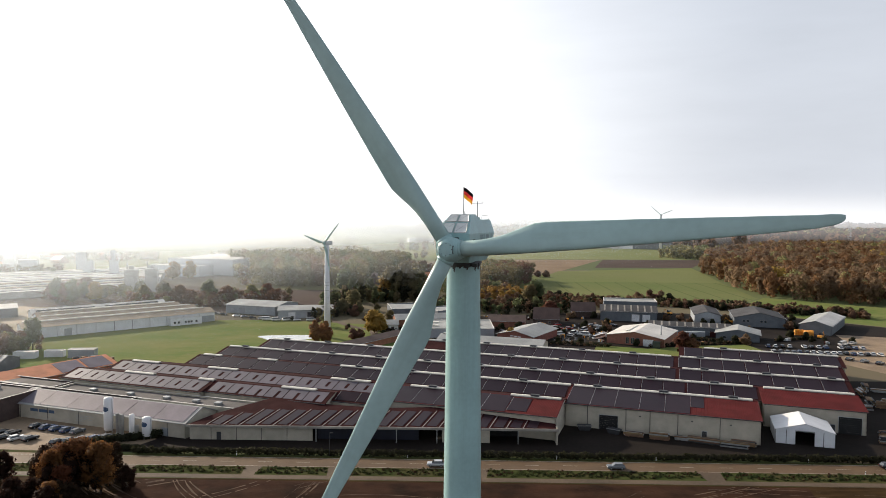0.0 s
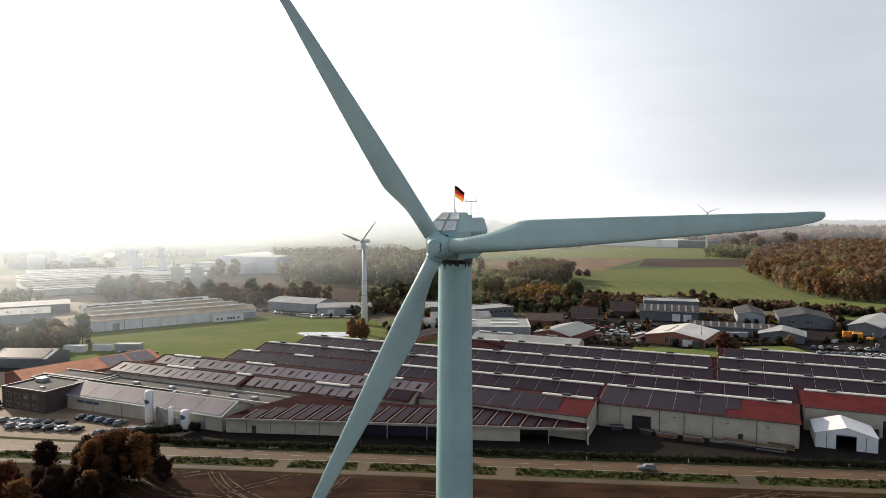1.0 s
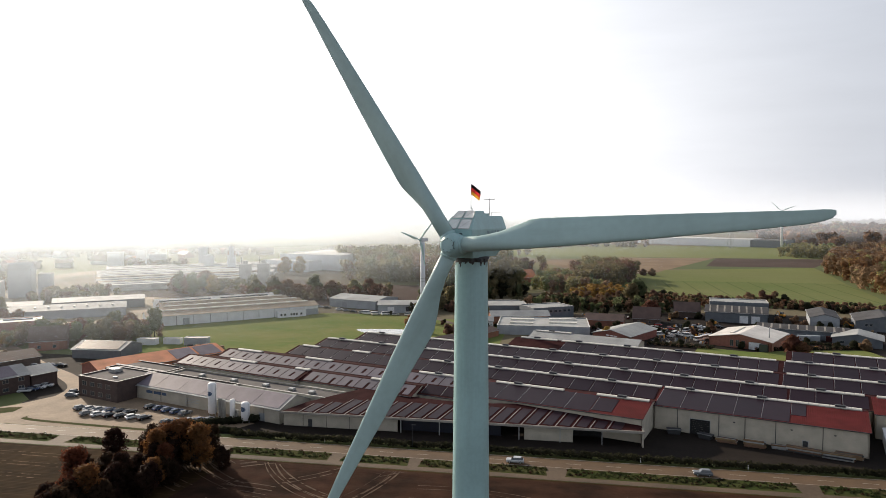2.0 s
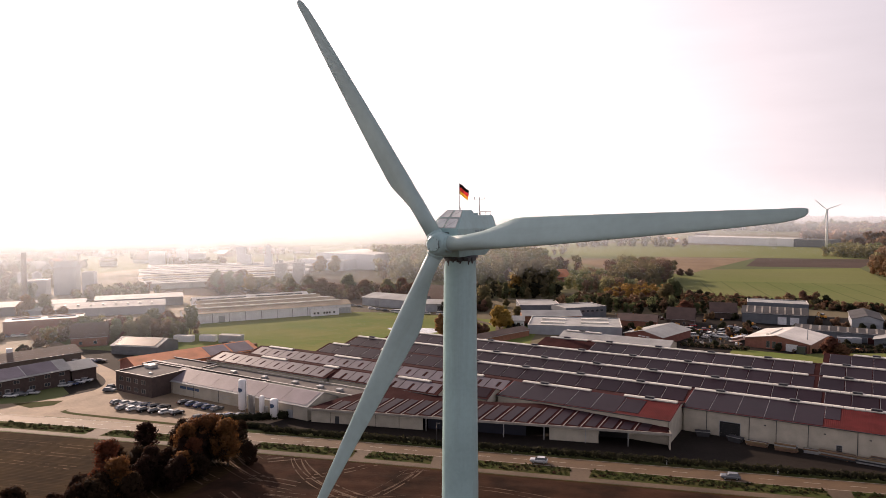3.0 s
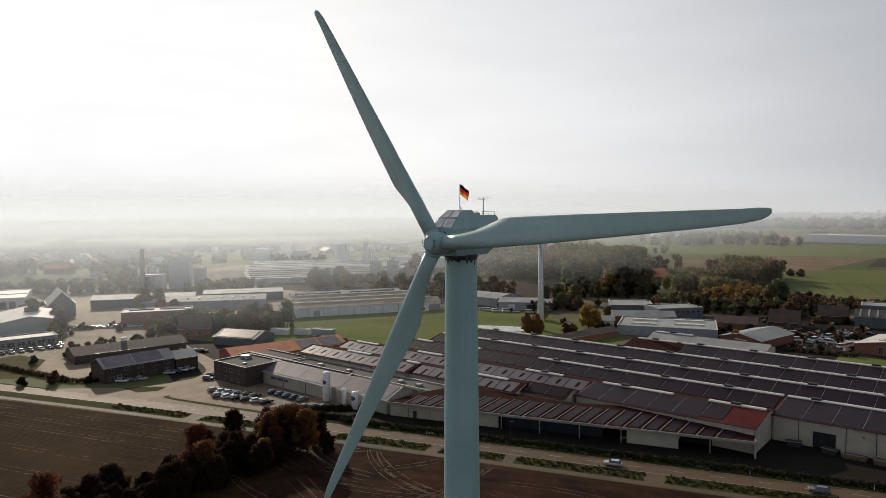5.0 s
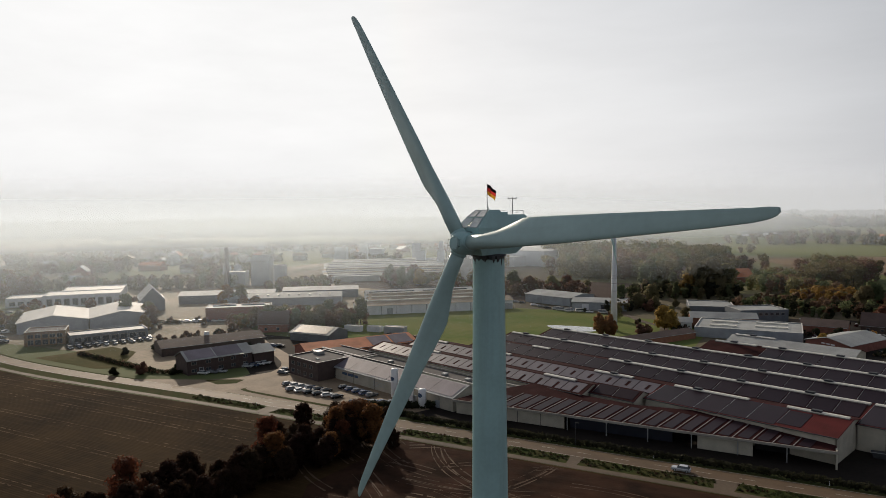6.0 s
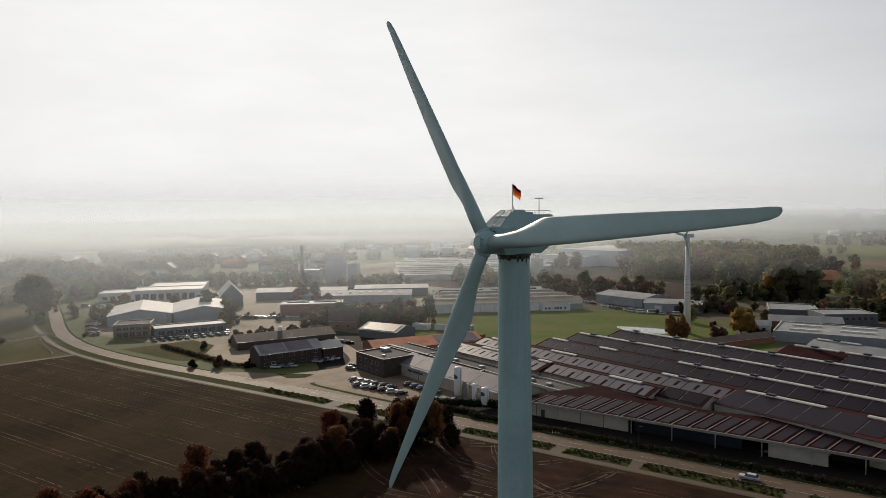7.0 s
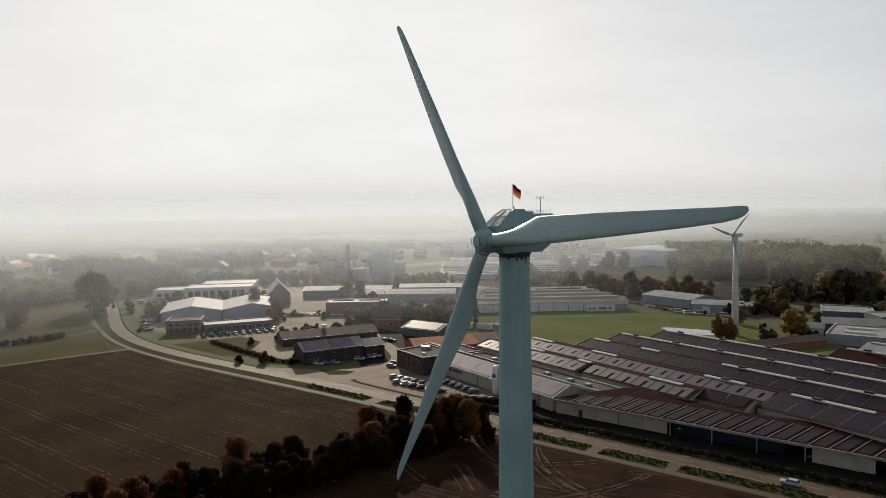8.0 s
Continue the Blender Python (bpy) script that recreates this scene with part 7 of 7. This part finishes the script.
# before the grey sheds
for x, y, k in ((-118, 399, 6), (-112, 397, 6), (-106, 398, 6), (-100, 398, 2), (-128, 404, 1), (-134, 408, 3), (-122, 402, 0), (-140, 412, 2), (-92, 398, 6), (-150, 418, 1), (-156, 421, 0)):
    park(k, x, y, rng.uniform(0, 40))
# sandy parking ground: two long rows
for i in range(17):
    park(rng.choice((0, 1, 2, 3, 4, 8, 7)), 137 + i * 2.75, 316 + rng.uniform(-0.4, 0.4) - 0.35 * i, 75 + rng.uniform(-4, 4))
for i in range(14):
    if i not in (4, 9):
        park(rng.choice((0, 1, 2, 3, 4, 8)), 140 + i * 3.2, 329 - 0.3 * i, 75 + rng.uniform(-4, 4))
for x, y, k in ((162, 300, 1), (170, 292, 8), (166, 296, 3), (178, 335, 6), (184, 338, 0)):
    park(k, x, y, 30)
# lorry yard
for i in range(22):
    x, y = rng.uniform(44, 84), rng.uniform(352, 396)
    park(rng.choice((6, 6, 1, 3, 2, 5, 0)), x, y, rng.choice((-30, 60, 0)) + rng.uniform(-15, 15))
park(6, 63, 346, 40)
park(6, 66, 350, 40)
for i in range(64):
    x, y = (rng.uniform(38, 72), rng.uniform(338, 392)) if i < 26 else (rng.uniform(4, 178), rng.uniform(334, 432))
    if i >= 26 and not free(x, y, 1.5):
        continue
    t_ = thing("scrap_pile", "heap of machine parts and crates in the yard", "scrap", at(x, y, rng.uniform(0, 180)), "scrap yard")
    for k in range(4):
        a, b = rng.uniform(-1.5, 1.0), rng.uniform(-1.2, 0.8)
        part("crate", soft(boxy(a, a + rng.uniform(0.6, 1.8), b, b + rng.uniform(0.5, 1.4), 0, rng.uniform(0.4, 1.6)), 0.06, 1), M[rng.choice(("dark", "wood", "steel", "orange", "dull_red", "white"))], t_)
for x, y in ((176, 352), (150, 400), (118, 420), (124, 432), (112, 428)):
    t_ = thing("digger", "orange wheeled digger at rest", "digger", at(x, y, rng.uniform(0, 180)))
    part("body", soft(boxy(-1.6, 1.4, -1.1, 1.1, 0.8, 1.9), 0.15, 1), M["orange"], t_)
    part("cab", soft(boxy(-0.3, 1.1, -0.9, 0.9, 1.9, 3.1), 0.12, 1), M["pane"], t_)
    bm = bmesh.new()
    rod(bm, (1.3, 0, 1.6), (3.2, 0, 3.4), 0.2, 0.16, 6)
    rod(bm, (3.2, 0, 3.4), (4.4, 0, 1.2), 0.16, 0.12, 6)
    part("boom", bm, M["orange"], t_)
    part("bucket", soft(boxy(4.1, 4.9, -0.6, 0.6, 0.3, 1.2), 0.1, 1), M["dark"], t_)
    for sx in (-1.0, 1.0):
        for s in (-1, 1):
            part("wheel", rod(bmesh.new(), (sx, s * 0.75, 0.6), (sx, s * 1.15, 0.6), 0.6, n=14), M["tyre"], t_)
for x, y in ((170, 356), (172, 360), (168, 362)):
    t_ = thing("spoil_bags", "stack of bright orange bags", "bags", at(x, y))
    for k in range(6):
        part("bag", soft(boxy((k % 3) * 1.6, (k % 3) * 1.6 + 1.5, 0, 1.5, (k // 3) * 1.5, (k // 3) * 1.5 + 1.4), 0.25), M["orange"], t_)
for th in CARS:
    for o in (*th.children_recursive, th):
        bpy.data.objects.remove(o)

# wire fence round the pasture at the bend
fe = thing("fence", "weathered wooden post-and-wire fence round the pasture", "fence")
rail = bmesh.new()
line = [(-288, 152), (-300, 157), (-322, 163), (-342, 172), (-345, 150), (-347, 120)]
post = mesh_of("post", soft(boxy(-0.08, 0.08, -0.08, 0.08, 0, 1.25), 0.02, 1), M["wood"])
for (xa, ya), (xb, yb) in zip(line, line[1:]):
    k = max(1, int(math.hypot(xb - xa, yb - ya) / 3.5))
    for i in range(k):
        share("post", post, fe, at(xa + (xb - xa) * i / k, ya + (yb - ya) * i / k, 20 * i))
    for z in (0.5, 0.85, 1.15):
        rod(rail, (xa, ya, z), (xb, yb, z), 0.025, n=4)
part("wire", rail, M["steel"], fe, "thin steel wires")
# delineator posts and lamps by the road
for x, y in ((83, 174), (92.5, 166), (20, 174), (-18, 174), (-62, 174), (45, 174), (-95, 165.8), (-140, 165.4)):
    t_ = thing("marker_post", "white roadside marker post with a black band", "post", at(x, y))
    part("post", soft(boxy(-0.08, 0.08, -0.06, 0.06, 0, 1.0), 0.02, 1), M["white_paint"], t_)
    part("band", boxy(-0.085, 0.085, -0.065, 0.065, 0.7, 0.86), M["dark"], t_)
for x, y in ((-38, 174.4),):
    t_ = thing("street_lamp", "slim grey street lamp at the yard fence", "lamp", at(x, y))
    part("pole", rod(bmesh.new(), (0, 0, 0), (0, 0, 6), 0.08, 0.05, 8), M["dark"], t_)
    part("lamp_head", soft(boxy(-0.2, 0.9, -0.15, 0.15, 5.95, 6.1), 0.04, 1), M["dark"], t_)

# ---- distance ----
def haze_sheet(radius, a0, a1, strength, colour, z0, z1, fade, label, rise=30.0, glows=False):
    """A curved upright sheet put up in place of haze: it thins upwards, towards the ground and towards its end at a0.
    Near sheets scatter the sunlight that falls through them; those with glows set give off light themselves.
    """
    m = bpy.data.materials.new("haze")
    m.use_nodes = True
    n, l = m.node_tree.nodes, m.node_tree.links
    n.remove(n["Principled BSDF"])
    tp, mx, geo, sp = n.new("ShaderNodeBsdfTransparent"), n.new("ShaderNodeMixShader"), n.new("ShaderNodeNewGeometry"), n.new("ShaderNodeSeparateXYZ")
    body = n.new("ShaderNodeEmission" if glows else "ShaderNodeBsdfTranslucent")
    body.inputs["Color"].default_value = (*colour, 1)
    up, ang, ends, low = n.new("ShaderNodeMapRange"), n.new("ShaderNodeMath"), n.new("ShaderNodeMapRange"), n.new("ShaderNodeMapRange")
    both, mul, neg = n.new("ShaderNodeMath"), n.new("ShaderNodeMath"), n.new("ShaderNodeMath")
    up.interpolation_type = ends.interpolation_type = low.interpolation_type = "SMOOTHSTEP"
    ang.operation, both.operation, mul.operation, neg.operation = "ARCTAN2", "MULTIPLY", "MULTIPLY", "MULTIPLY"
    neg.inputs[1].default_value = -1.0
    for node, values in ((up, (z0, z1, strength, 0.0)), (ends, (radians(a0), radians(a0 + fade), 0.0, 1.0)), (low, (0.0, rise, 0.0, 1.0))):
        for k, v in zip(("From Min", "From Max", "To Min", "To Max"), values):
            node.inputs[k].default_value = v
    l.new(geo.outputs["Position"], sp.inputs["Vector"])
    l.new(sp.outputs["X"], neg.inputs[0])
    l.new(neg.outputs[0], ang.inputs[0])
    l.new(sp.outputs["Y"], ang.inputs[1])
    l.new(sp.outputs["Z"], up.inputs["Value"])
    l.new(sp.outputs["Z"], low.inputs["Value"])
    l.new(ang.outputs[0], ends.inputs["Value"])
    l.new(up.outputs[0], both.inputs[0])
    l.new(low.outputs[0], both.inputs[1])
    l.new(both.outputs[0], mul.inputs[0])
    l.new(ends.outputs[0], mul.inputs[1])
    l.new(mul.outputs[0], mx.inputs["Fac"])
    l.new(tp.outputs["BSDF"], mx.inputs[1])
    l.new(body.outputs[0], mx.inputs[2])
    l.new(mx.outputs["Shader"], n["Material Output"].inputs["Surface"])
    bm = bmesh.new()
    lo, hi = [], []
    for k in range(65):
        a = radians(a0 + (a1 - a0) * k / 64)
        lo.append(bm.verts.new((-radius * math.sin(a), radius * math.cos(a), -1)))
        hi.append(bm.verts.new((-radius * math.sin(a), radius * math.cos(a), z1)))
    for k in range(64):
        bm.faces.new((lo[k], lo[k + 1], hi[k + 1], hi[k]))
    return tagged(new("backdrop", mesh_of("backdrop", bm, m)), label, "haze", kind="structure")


HAZE_TINT = (0.82, 0.91, 0.99)            # warm sunlight on it gives a neutral white
# sheets that imitate haze: the four farther glow, the three nearer scatter sunlight
haze_sheet(4600, -75, 110, 0.92, (0.80, 0.80, 0.81), 30, 200, 0.1, "glowing sheet in place of pale haze along the far horizon", glows=True)
haze_sheet(4400, -20, 110, 0.9, (1.28, 1.28, 1.28), 40, 400, 55, "glowing sheet in place of bright haze below the sun", 40, glows=True)
haze_sheet(2400, -85, 108, 0.55, (0.88, 0.89, 0.92), 40, 170, 80, "glowing sheet in place of haze over the far plain", 40, glows=True)
haze_sheet(1400, -60, 108, 0.5, (1.1, 1.1, 1.1), 40, 140, 80, "glowing sheet in place of bright haze on the plain", 45, glows=True)
haze_sheet(800, -30, 108, 0.6, HAZE_TINT, 35, 110, 60, "translucent sheet in place of haze beyond the works", 45)
haze_sheet(500, -15, 108, 0.23, HAZE_TINT, 30, 90, 50, "translucent sheet in place of thin haze over the works", 36)
haze_sheet(300, 8, 108, 0.13, HAZE_TINT, 25, 80, 32, "translucent sheet in place of thin haze over the estate", 34)
